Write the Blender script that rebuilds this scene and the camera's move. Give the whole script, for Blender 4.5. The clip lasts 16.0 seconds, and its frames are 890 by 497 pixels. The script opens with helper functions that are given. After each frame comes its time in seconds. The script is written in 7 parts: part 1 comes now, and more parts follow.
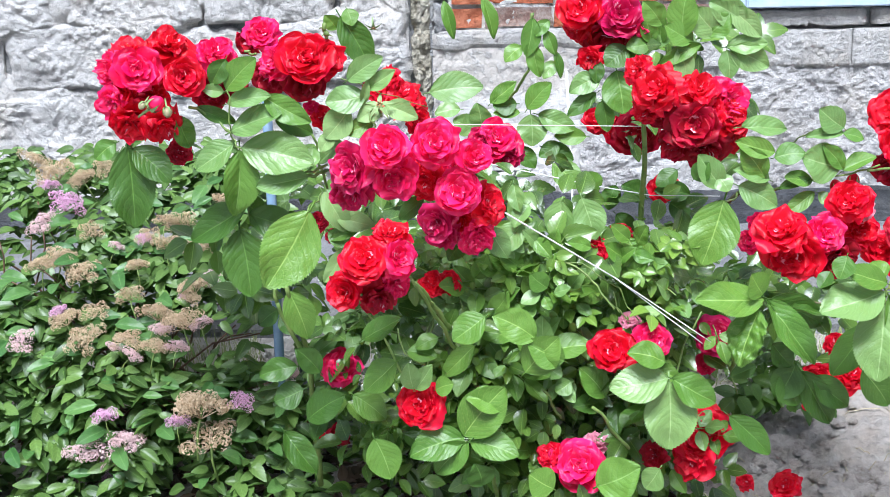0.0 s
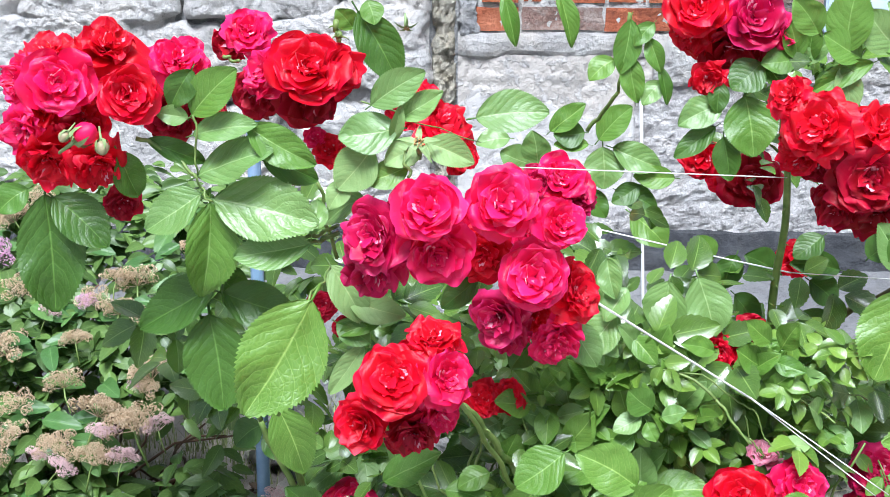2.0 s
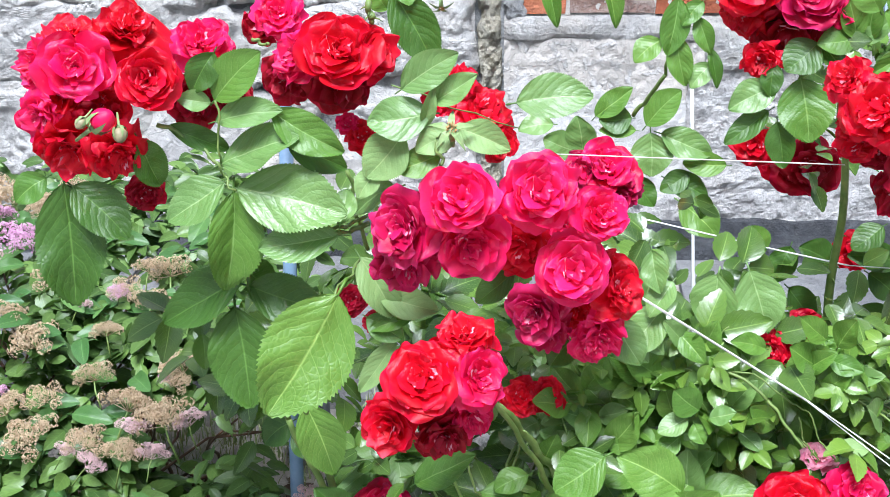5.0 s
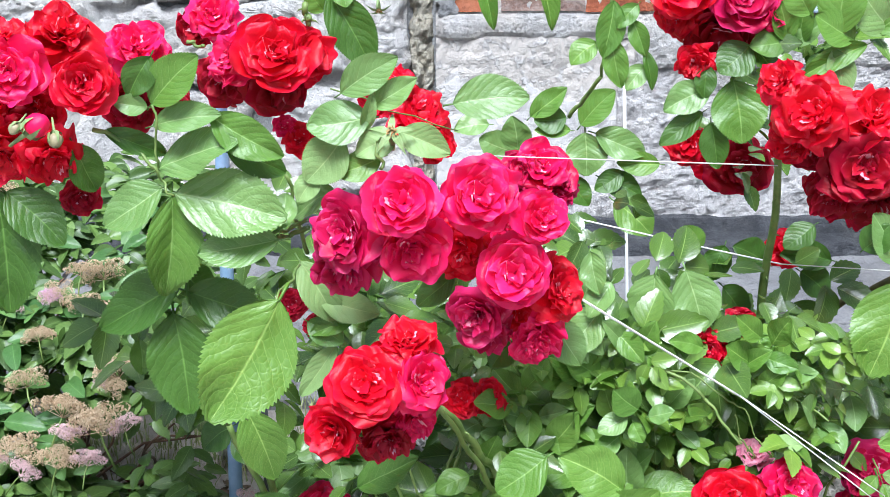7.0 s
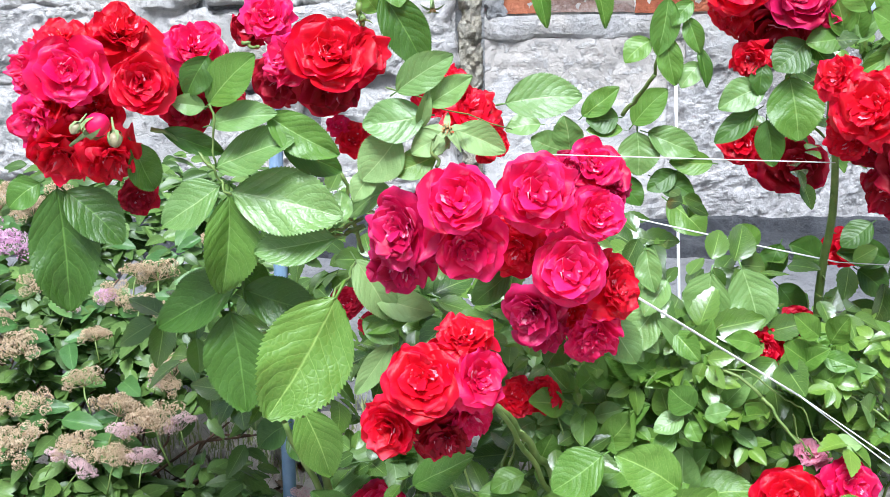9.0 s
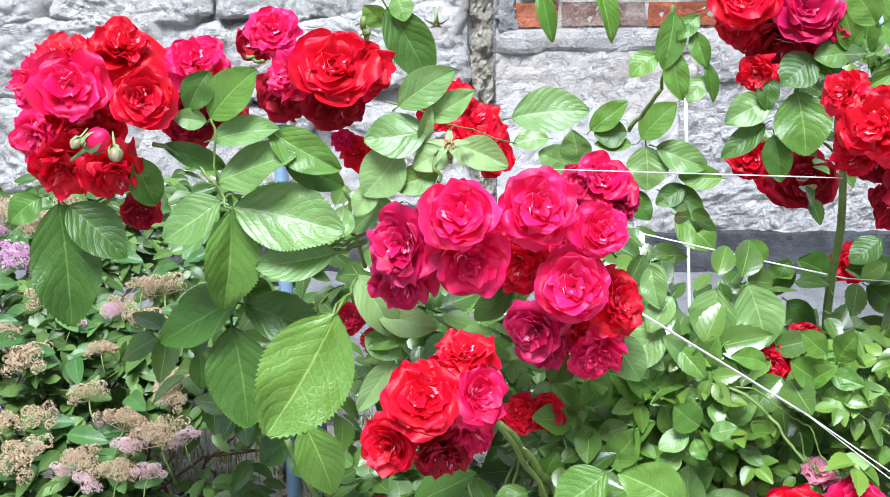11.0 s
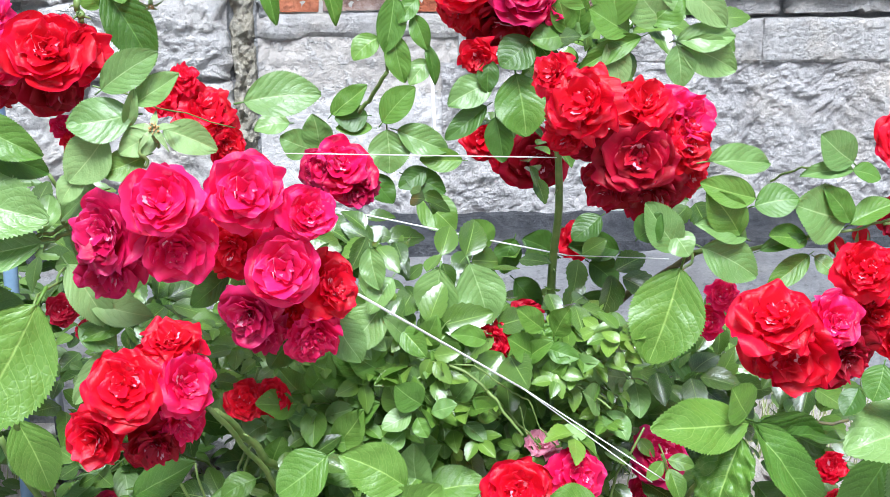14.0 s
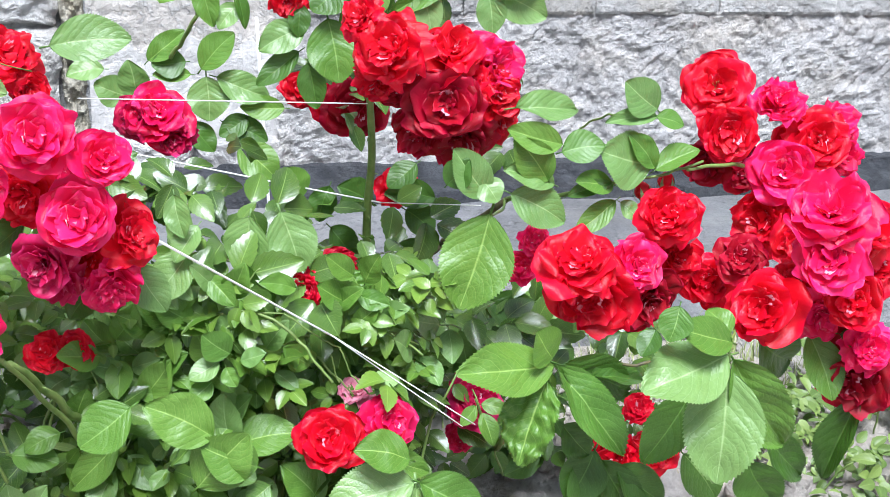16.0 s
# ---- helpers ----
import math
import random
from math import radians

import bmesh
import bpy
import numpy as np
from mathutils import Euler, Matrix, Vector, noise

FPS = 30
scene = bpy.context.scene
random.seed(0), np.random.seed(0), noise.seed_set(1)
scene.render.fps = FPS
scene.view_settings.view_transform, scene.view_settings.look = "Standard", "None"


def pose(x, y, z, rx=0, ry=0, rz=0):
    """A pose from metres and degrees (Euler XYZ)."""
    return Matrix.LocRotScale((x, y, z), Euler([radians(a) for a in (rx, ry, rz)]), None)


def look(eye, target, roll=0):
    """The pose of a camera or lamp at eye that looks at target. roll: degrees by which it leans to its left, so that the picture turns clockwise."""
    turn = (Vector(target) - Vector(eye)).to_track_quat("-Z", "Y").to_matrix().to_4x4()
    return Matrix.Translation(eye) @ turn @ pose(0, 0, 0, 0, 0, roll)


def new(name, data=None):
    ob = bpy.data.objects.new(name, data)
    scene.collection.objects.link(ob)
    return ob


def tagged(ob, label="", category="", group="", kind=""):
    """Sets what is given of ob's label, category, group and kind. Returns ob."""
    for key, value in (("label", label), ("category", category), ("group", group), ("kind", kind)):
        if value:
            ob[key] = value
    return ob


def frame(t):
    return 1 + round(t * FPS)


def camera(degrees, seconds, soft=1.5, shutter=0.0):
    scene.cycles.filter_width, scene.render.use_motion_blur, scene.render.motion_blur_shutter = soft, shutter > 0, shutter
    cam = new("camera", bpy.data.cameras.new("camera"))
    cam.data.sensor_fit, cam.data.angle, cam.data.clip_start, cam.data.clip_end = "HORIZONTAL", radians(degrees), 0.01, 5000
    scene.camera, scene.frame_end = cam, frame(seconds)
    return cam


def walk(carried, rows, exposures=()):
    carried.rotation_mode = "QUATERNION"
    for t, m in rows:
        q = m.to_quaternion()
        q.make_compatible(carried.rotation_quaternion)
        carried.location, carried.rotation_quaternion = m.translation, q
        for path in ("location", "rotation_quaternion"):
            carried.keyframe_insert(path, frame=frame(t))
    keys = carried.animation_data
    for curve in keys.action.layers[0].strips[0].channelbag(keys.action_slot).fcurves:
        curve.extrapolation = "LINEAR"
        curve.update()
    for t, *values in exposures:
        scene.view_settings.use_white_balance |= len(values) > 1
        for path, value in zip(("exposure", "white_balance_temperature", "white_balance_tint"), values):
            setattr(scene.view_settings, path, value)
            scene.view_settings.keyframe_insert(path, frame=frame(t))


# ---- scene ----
cam = camera(38.7, 16.0, soft=0.7)
PATH = [
    (0, (0.169, -0.702, 1.071), (0.074, 1.22, 0.526), -1.4),
    (0.5, (0.069, -0.417, 1.016), (0.069, 1.499, 0.443), 0.0),
    (1, (0.098, -0.28, 1.023), (0.052, 1.636, 0.451), -0.7),
    (1.5, (0.091, -0.186, 1.021), (0.034, 1.74, 0.483), -0.2),
    (2, (0.069, -0.125, 1.012), (-0.01, 1.798, 0.469), -0.0),
    (2.5, (0.081, -0.113, 1.007), (-0.061, 1.809, 0.472), -0.3),
    (3, (0.077, -0.082, 1.005), (-0.093, 1.834, 0.457), -0.5),
    (3.5, (0.118, -0.066, 0.994), (-0.1, 1.845, 0.445), -1.6),
    (6, (0.066, -0.063, 1.005), (-0.051, 1.85, 0.434), -0.4),
    (6.5, (0.081, -0.064, 1.007), (-0.014, 1.85, 0.435), -0.6),
    (7, (0.073, -0.063, 1.008), (0.022, 1.852, 0.436), -0.2),
    (7.5, (0.089, -0.059, 1.009), (0.034, 1.855, 0.431), -0.4),
    (8, (0.086, -0.061, 1.003), (0.048, 1.854, 0.428), -0.2),
    (8.5, (0.072, -0.064, 1.002), (0.035, 1.852, 0.427), -0.2),
    (9, (0.063, -0.066, 1.002), (-0.058, 1.849, 0.438), -0.9),
    (9.2, (0.065, -0.065, 1.007), (-0.093, 1.844, 0.433), -1.3),
    (11.3, (0.081, -0.052, 1.002), (-0.064, 1.87, 0.466), -0.9),
    (11.5, (0.085, -0.048, 1.002), (-0.055, 1.875, 0.473), -0.9),
    (12, (0.093, -0.045, 1.004), (-0.042, 1.883, 0.49), -0.9),
    (12.5, (0.098, -0.052, 1.002), (0.02, 1.874, 0.468), -0.6),
    (13, (0.124, -0.051, 1.0), (0.14, 1.87, 0.443), -0.4),
    (13.5, (0.146, -0.053, 1.001), (0.228, 1.867, 0.446), -0.3),
    (14, (0.16, -0.055, 0.997), (0.316, 1.857, 0.431), 0.1),
    (14.5, (0.171, -0.057, 0.996), (0.378, 1.846, 0.416), 0.5),
    (15, (0.181, -0.053, 0.992), (0.433, 1.839, 0.396), 0.9),
    (15.5, (0.198, -0.053, 0.988), (0.499, 1.824, 0.369), 1.3),
    (16, (0.21, -0.057, 0.989), (0.582, 1.804, 0.357), 1.7),
]
walk(cam, [(t, look(eye, target, roll)) for t, eye, target, roll in PATH], [(0, 0.98, 5600, 9), (13, 0.98, 5600, 9), (16, 0.95, 5660, 9)])

# ---- world and light: bright, thinly overcast day ----
world = bpy.data.worlds.new("sky")
scene.world = world
world.use_nodes = True
wn, wl = world.node_tree.nodes, world.node_tree.links
sky = wn.new("ShaderNodeTexSky")
sky.sky_type = "NISHITA"
sky.sun_disc = False
sky.sun_elevation, sky.sun_rotation = radians(62), radians(184)
sky.air_density, sky.dust_density, sky.ozone_density = 1.0, 4.5, 0.5
wl.new(sky.outputs["Color"], wn["Background"].inputs["Color"])
wn["Background"].inputs["Strength"].default_value = 0.062
sun = new("sun", bpy.data.lights.new("sun", "SUN"))
sun.data.energy, sun.data.angle, sun.data.color = 4.15, radians(24), (1.0, 0.985, 0.97)
sun.matrix_world = look((-0.1, -1.5, 2.8), (0, 0, 0))


# ---- materials ----
class Nodes:
    """A small helper that wires one node material."""

    def __init__(self, name, rough=0.6, metal=0.0):
        self.mat = bpy.data.materials.new(name)
        self.mat.use_nodes = True
        self.n, self.l = self.mat.node_tree.nodes, self.mat.node_tree.links
        self.bsdf = self.n["Principled BSDF"]
        self.bsdf.inputs["Roughness"].default_value = rough
        self.bsdf.inputs["Metallic"].default_value = metal

    def put(self, value, socket):
        if hasattr(value, "is_output"):
            self.l.new(value, socket)
        elif isinstance(value, (tuple, list)) and len(value) == 3 and socket.type == "RGBA":
            socket.default_value = (*value, 1)
        else:
            socket.default_value = value

    def math(self, op, a, b=0.0, c=0.0, clamp=False):
        node = self.n.new("ShaderNodeMath")
        node.operation, node.use_clamp = op, clamp
        for v, s in zip((a, b, c), node.inputs):
            self.put(v, s)
        return node.outputs[0]

    def noise(self, scale, detail=4.0, rough=0.55, vector=None, kind="FBM"):
        node = self.n.new("ShaderNodeTexNoise")
        node.noise_type = kind
        node.inputs["Scale"].default_value = scale
        node.inputs["Detail"].default_value = detail
        node.inputs["Roughness"].default_value = rough
        if vector is not None:
            self.l.new(vector, node.inputs["Vector"])
        return node.outputs["Fac"]

    def coords(self, which="Object"):
        return self.n.new("ShaderNodeTexCoord").outputs[which]

    def position(self):
        return self.n.new("ShaderNodeNewGeometry").outputs["Position"]

    def chance(self):
        return self.n.new("ShaderNodeObjectInfo").outputs["Random"]

    def island(self):
        return self.n.new("ShaderNodeNewGeometry").outputs["Random Per Island"]

    def ramp(self, fac, *stops):
        node = self.n.new("ShaderNodeValToRGB")
        e = node.color_ramp.elements
        while len(e) < len(stops):
            e.new(0.5)
        for k, (pos, col) in zip(e, stops):
            k.position, k.color = pos, (*col, 1)
        self.l.new(fac, node.inputs["Fac"])
        return node.outputs["Color"]

    def mix(self, fac, a, b, mode="MIX"):
        node = self.n.new("ShaderNodeMix")
        node.data_type, node.blend_type = "RGBA", mode
        self.put(fac, node.inputs["Factor"])
        self.put(a, node.inputs["A"])
        self.put(b, node.inputs["B"])
        return node.outputs["Result"]

    def bump(self, height, strength=0.3, distance=0.01):
        node = self.n.new("ShaderNodeBump")
        node.inputs["Strength"].default_value, node.inputs["Distance"].default_value = strength, distance
        self.l.new(height, node.inputs["Height"])
        self.l.new(node.outputs["Normal"], self.bsdf.inputs["Normal"])
        return node.outputs["Normal"]

    def color(self, value):
        self.put(value, self.bsdf.inputs["Base Color"])
        return self

    def thin(self, color, amount):
        """Lets part of the light through a thin sheet, as a leaf or petal does."""
        out = self.n["Material Output"]
        tr, mix = self.n.new("ShaderNodeBsdfTranslucent"), self.n.new("ShaderNodeMixShader")
        self.put(color, tr.inputs["Color"])
        self.put(amount, mix.inputs["Fac"])
        self.l.new(self.bsdf.outputs[0], mix.inputs[1])
        self.l.new(tr.outputs[0], mix.inputs[2])
        self.l.new(mix.outputs[0], out.inputs["Surface"])
        return self


def leaf_material(name, dark, light, vein, rough, veins=8.0, gloss=0.5, through_color=(0.2, 0.42, 0.04), island=False, relief=1.0):
    m = Nodes(name, rough)
    m.bsdf.inputs["Specular IOR Level"].default_value = gloss
    uv = m.coords("UV")
    sep = m.n.new("ShaderNodeSeparateXYZ")
    m.l.new(uv, sep.inputs[0])
    # power leans scattered leaves to their dark tone, for shade between them
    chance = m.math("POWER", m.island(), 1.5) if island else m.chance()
    wander = m.math("MULTIPLY", m.math("SUBTRACT", m.noise(5.0, 2, 0.5, uv), 0.5), 0.09)
    side = m.math("ABSOLUTE", m.math("SUBTRACT", sep.outputs["X"], 0.5))
    # side veins run obliquely from the midrib
    along = m.math("ADD", m.math("SUBTRACT", sep.outputs["Y"], m.math("MULTIPLY", side, m.math("ADD", 0.42, m.math("MULTIPLY", side, 0.45)))), wander)
    tri = m.math("ABSOLUTE", m.math("SUBTRACT", m.math("FRACT", m.math("MULTIPLY", along, veins)), 0.5))
    line = m.math("SUBTRACT", 1.0, m.math("MULTIPLY", tri, 20.0), clamp=True)
    rib = m.math("SUBTRACT", 1.0, m.math("MULTIPLY", side, 46.0), clamp=True)
    # the blade puffs up between a net of fine veins
    stretch = m.n.new("ShaderNodeMapping")
    stretch.inputs["Scale"].default_value = (13, 19, 1)
    m.l.new(uv, stretch.inputs["Vector"])
    net = m.n.new("ShaderNodeTexVoronoi")
    net.feature = "DISTANCE_TO_EDGE"
    net.inputs["Scale"].default_value = 1.0
    m.l.new(stretch.outputs[0], net.inputs["Vector"])
    puff = m.math("SMOOTH_MIN", net.outputs["Distance"], 0.25, 0.2)
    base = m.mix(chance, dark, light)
    spot = m.noise(3.5, 3, 0.6, uv)
    base = m.mix(m.math("MULTIPLY", spot, 0.45), base, light)
    fine_line = m.math("SUBTRACT", 1.0, m.math("MULTIPLY", net.outputs["Distance"], 11.0), clamp=True)
    base = m.mix(m.math("MULTIPLY", fine_line, 0.16), base, vein)
    base = m.mix(m.math("MULTIPLY", m.math("SUBTRACT", 0.5, tri, clamp=True), 0.55), base, dark)
    base = m.mix(m.math("MULTIPLY", line, 0.42), base, vein)
    base = m.mix(m.math("MULTIPLY", rib, 0.8), base, vein)
    blotch = m.math("MULTIPLY", m.math("SUBTRACT", m.noise(7.0, 4, 0.6, m.position()), 0.6, clamp=True), 1.3)
    base = m.mix(blotch, base, (light[0] * 1.5, light[1] * 1.15, light[2]))
    m.color(base)
    swell = m.math("MULTIPLY", tri, m.math("SUBTRACT", 1.0, tri))
    h = m.math("ADD", m.math("MULTIPLY", swell, 1.5), m.math("MULTIPLY", puff, 0.8))
    m.bump(m.math("SUBTRACT", h, m.math("MULTIPLY", rib, 0.2)), 0.5 * relief, 0.0004)
    if not island:
        # deeper relief on larger leaves
        turn = m.n.new("ShaderNodeVectorTransform")
        turn.vector_type, turn.convert_from, turn.convert_to = "VECTOR", "OBJECT", "WORLD"
        turn.inputs[0].default_value = (0, 1, 0)
        size = m.n.new("ShaderNodeVectorMath")
        size.operation = "LENGTH"
        m.l.new(turn.outputs[0], size.inputs[0])
        m.l.new(m.math("MULTIPLY", size.outputs["Value"], 0.019), m.n["Bump"].inputs["Distance"])
    m.thin(m.mix(0.5, base, through_color), 0.2)
    return m.mat


LEAF = [
    leaf_material("leaf_mid_green", (0.058, 0.15, 0.016), (0.125, 0.245, 0.032), (0.26, 0.42, 0.11), 0.42, gloss=0.5),
    leaf_material("leaf_dark_green", (0.032, 0.085, 0.008), (0.06, 0.14, 0.016), (0.14, 0.27, 0.05), 0.42, gloss=0.5),
    leaf_material("leaf_yellow_green", (0.072, 0.168, 0.017), (0.13, 0.25, 0.034), (0.34, 0.5, 0.12), 0.42, gloss=0.5),
    leaf_material("leaf_pale_underside", (0.19, 0.3, 0.1), (0.26, 0.39, 0.14), (0.38, 0.5, 0.2), 0.5, gloss=0.3),
    # paler base colour stands for the sky's sheen on glossy leaves
    leaf_material("leaf_sky_sheen_green", (0.11, 0.222, 0.05), (0.19, 0.315, 0.085), (0.36, 0.5, 0.2), 0.42, gloss=0.7),
]
# dark end set low so inner leaves carry the bush's shade in their colour
LEAF_STUFF = leaf_material("leaf_inner_shaded_green", (0.014, 0.044, 0.008), (0.15, 0.265, 0.042), (0.3, 0.46, 0.1), 0.27, 6.0, 0.8, island=True)
YOUNG_LEAF = leaf_material("leaf_young_green", (0.05, 0.125, 0.014), (0.2, 0.325, 0.045), (0.32, 0.48, 0.1), 0.28, 6.0, 0.7, island=True)
WEED_LEAF = leaf_material("weed_leaf", (0.02, 0.06, 0.008), (0.09, 0.17, 0.02), (0.16, 0.26, 0.06), 0.42, 5.0, 0.4, island=True, relief=0.6)
WEED_PALE = leaf_material("weed_leaf_pale", (0.05, 0.1, 0.018), (0.2, 0.27, 0.065), (0.3, 0.4, 0.12), 0.45, 5.0, 0.4, island=True, relief=0.6)
SHRUB_LEAF = leaf_material("shrub_leaf", (0.025, 0.09, 0.022), (0.125, 0.24, 0.06), (0.17, 0.32, 0.09), 0.4, 5.0, 0.4, relief=0.5)
# near-black dark end stands for shade between the shrub's leaves
SHRUB_STUFF = leaf_material("shrub_inner_shaded_leaf", (0.008, 0.032, 0.006), (0.15, 0.25, 0.055), (0.2, 0.32, 0.09), 0.4, 5.0, 0.4, island=True, relief=0.5)


def petal_material(name, deep, bright, edge, rough=0.5, fleck=0.15):
    m = Nodes(name, rough)
    m.bsdf.inputs["Specular IOR Level"].default_value = 0.4
    uv = m.coords("UV")
    sep = m.n.new("ShaderNodeSeparateXYZ")
    m.l.new(uv, sep.inputs[0])
    tone = m.mix(m.math("FRACT", m.math("ADD", m.island(), m.chance())), deep, bright)
    streak = m.n.new("ShaderNodeMapping")
    streak.inputs["Scale"].default_value = (34, 2.2, 1)
    m.l.new(uv, streak.inputs["Vector"])
    vein = m.noise(1.0, 4, 0.6, streak.outputs[0])
    tone = m.mix(m.math("MULTIPLY", vein, 0.3), tone, deep)
    # deep tone towards the foot paints the shade inside the bloom
    tone = m.mix(m.math("MULTIPLY", m.math("SUBTRACT", 0.62, sep.outputs["Y"], clamp=True), 0.7), tone, deep)
    rim = m.math("MULTIPLY", m.math("POWER", sep.outputs["Y"], 9.0), 0.35)
    base = m.mix(rim, tone, edge)
    base = m.mix(m.math("MULTIPLY", m.math("SUBTRACT", m.chance(), 0.5), 0.4, clamp=True), base, edge)
    # pale flecks scattered by noise over each petal
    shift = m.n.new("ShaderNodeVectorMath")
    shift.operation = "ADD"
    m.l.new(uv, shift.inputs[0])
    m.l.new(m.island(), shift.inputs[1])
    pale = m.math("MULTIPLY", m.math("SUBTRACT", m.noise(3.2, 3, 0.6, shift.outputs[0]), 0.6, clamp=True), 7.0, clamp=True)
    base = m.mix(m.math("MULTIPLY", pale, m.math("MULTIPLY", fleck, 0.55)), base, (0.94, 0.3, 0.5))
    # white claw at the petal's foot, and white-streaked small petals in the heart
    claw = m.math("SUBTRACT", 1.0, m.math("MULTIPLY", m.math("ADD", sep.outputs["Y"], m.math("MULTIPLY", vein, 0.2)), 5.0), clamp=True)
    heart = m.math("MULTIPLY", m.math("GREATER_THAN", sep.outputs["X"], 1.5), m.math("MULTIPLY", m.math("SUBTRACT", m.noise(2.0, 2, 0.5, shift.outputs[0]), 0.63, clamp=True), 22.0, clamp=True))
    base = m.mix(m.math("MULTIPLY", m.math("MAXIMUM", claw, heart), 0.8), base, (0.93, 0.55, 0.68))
    m.color(base)
    crease = m.noise(3.2, 4, 0.6, shift.outputs[0])
    m.bump(m.math("ADD", m.math("MULTIPLY", vein, 0.5), m.math("MULTIPLY", crease, 2.0)), 0.3, 0.003)
    m.thin(base, 0.42)
    return m.mat


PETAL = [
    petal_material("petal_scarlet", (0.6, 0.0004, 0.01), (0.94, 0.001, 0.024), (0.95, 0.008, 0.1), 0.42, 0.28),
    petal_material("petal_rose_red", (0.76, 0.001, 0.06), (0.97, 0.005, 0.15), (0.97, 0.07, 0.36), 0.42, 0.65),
    # darker red, also painted as shade on blooms under and behind the clusters
    petal_material("petal_crimson_shade", (0.3, 0.0002, 0.008), (0.58, 0.0006, 0.02), (0.72, 0.006, 0.1), 0.5),
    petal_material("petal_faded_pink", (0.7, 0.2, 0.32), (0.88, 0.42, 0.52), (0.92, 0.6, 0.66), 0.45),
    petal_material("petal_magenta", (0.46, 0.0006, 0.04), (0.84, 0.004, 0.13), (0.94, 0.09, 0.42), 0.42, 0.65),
]
m = Nodes("stamen", 0.7).color((0.4, 0.2, 0.06))
STAMEN = m.mat


def stalk_material(name, a, b, scale=60, rough=0.5):
    m = Nodes(name, rough)
    f = m.noise(scale, 4, 0.6, m.position())
    m.color(m.ramp(f, (0.3, a), (0.7, b)))
    m.bump(f, 0.3, 0.002)
    return m.mat


CANE = stalk_material("green_cane", (0.09, 0.16, 0.03), (0.2, 0.27, 0.07))
OLD_CANE = stalk_material("brown_cane", (0.05, 0.05, 0.025), (0.14, 0.12, 0.05))
TWIG = stalk_material("shrub_twig", (0.06, 0.03, 0.02), (0.18, 0.1, 0.06))
SEPAL = stalk_material("sepal_green", (0.16, 0.26, 0.08), (0.28, 0.36, 0.16))
PETAL.append(stalk_material("withered_bud", (0.2, 0.17, 0.09), (0.34, 0.3, 0.17), 120))


def stone_material(name, dark, mid, light, scale=9.0, rough=0.9, fine=150.0, warm=0.75, pitted=1.0):
    m = Nodes(name, rough)
    p = m.position()
    big = m.noise(scale, 6, 0.65, p)
    small = m.noise(fine, 6, 0.75, p)
    flaky = m.math("ABSOLUTE", m.math("SUBTRACT", m.noise(fine * 0.3, 6, 0.7, p), 0.5))
    f = m.math("ADD", m.math("MULTIPLY", big, 0.65), m.math("MULTIPLY", small, 0.35))
    f = m.math("ADD", f, m.math("MULTIPLY", m.math("SUBTRACT", m.chance(), 0.5), 0.1))
    tone = m.ramp(f, (0.33, dark), (0.48, mid), (0.62, light))
    # cream weathering in patches
    patch = m.math("MULTIPLY", m.math("SUBTRACT", m.noise(scale * 0.45, 5, 0.65, p), 0.5, clamp=True), 3.0, clamp=True)
    tone = m.mix(m.math("MULTIPLY", patch, warm), tone, (1.0, 0.9, 0.74), "MULTIPLY")
    # pits and hairline cracks, darker in colour and sunk in the bump
    pits = m.math("MULTIPLY", m.math("SUBTRACT", m.noise(fine * 0.42, 8, 0.75, p), 0.57, clamp=True), 9.0, clamp=True)
    split = m.math("ABSOLUTE", m.math("SUBTRACT", m.noise(scale * 0.8, 3, 0.5, p), 0.5))
    crack = m.math("MULTIPLY", m.math("SUBTRACT", 1.0, m.math("MULTIPLY", split, 110.0), clamp=True), m.math("GREATER_THAN", m.noise(scale * 0.5, 2, 0.5, p), 0.5))
    recess = m.math("MAXIMUM", m.math("MULTIPLY", pits, 0.55), m.math("MULTIPLY", crack, 0.22))
    m.color(m.mix(m.math("MULTIPLY", recess, pitted), tone, (dark[0] * 0.35, dark[1] * 0.34, dark[2] * 0.34)))
    h = m.math("ADD", m.math("ADD", small, m.math("MULTIPLY", flaky, 2.4)), m.math("MULTIPLY", big, 1.2))
    m.bump(m.math("SUBTRACT", h, m.math("MULTIPLY", recess, 0.9)), 1.0, 0.012)
    return m.mat


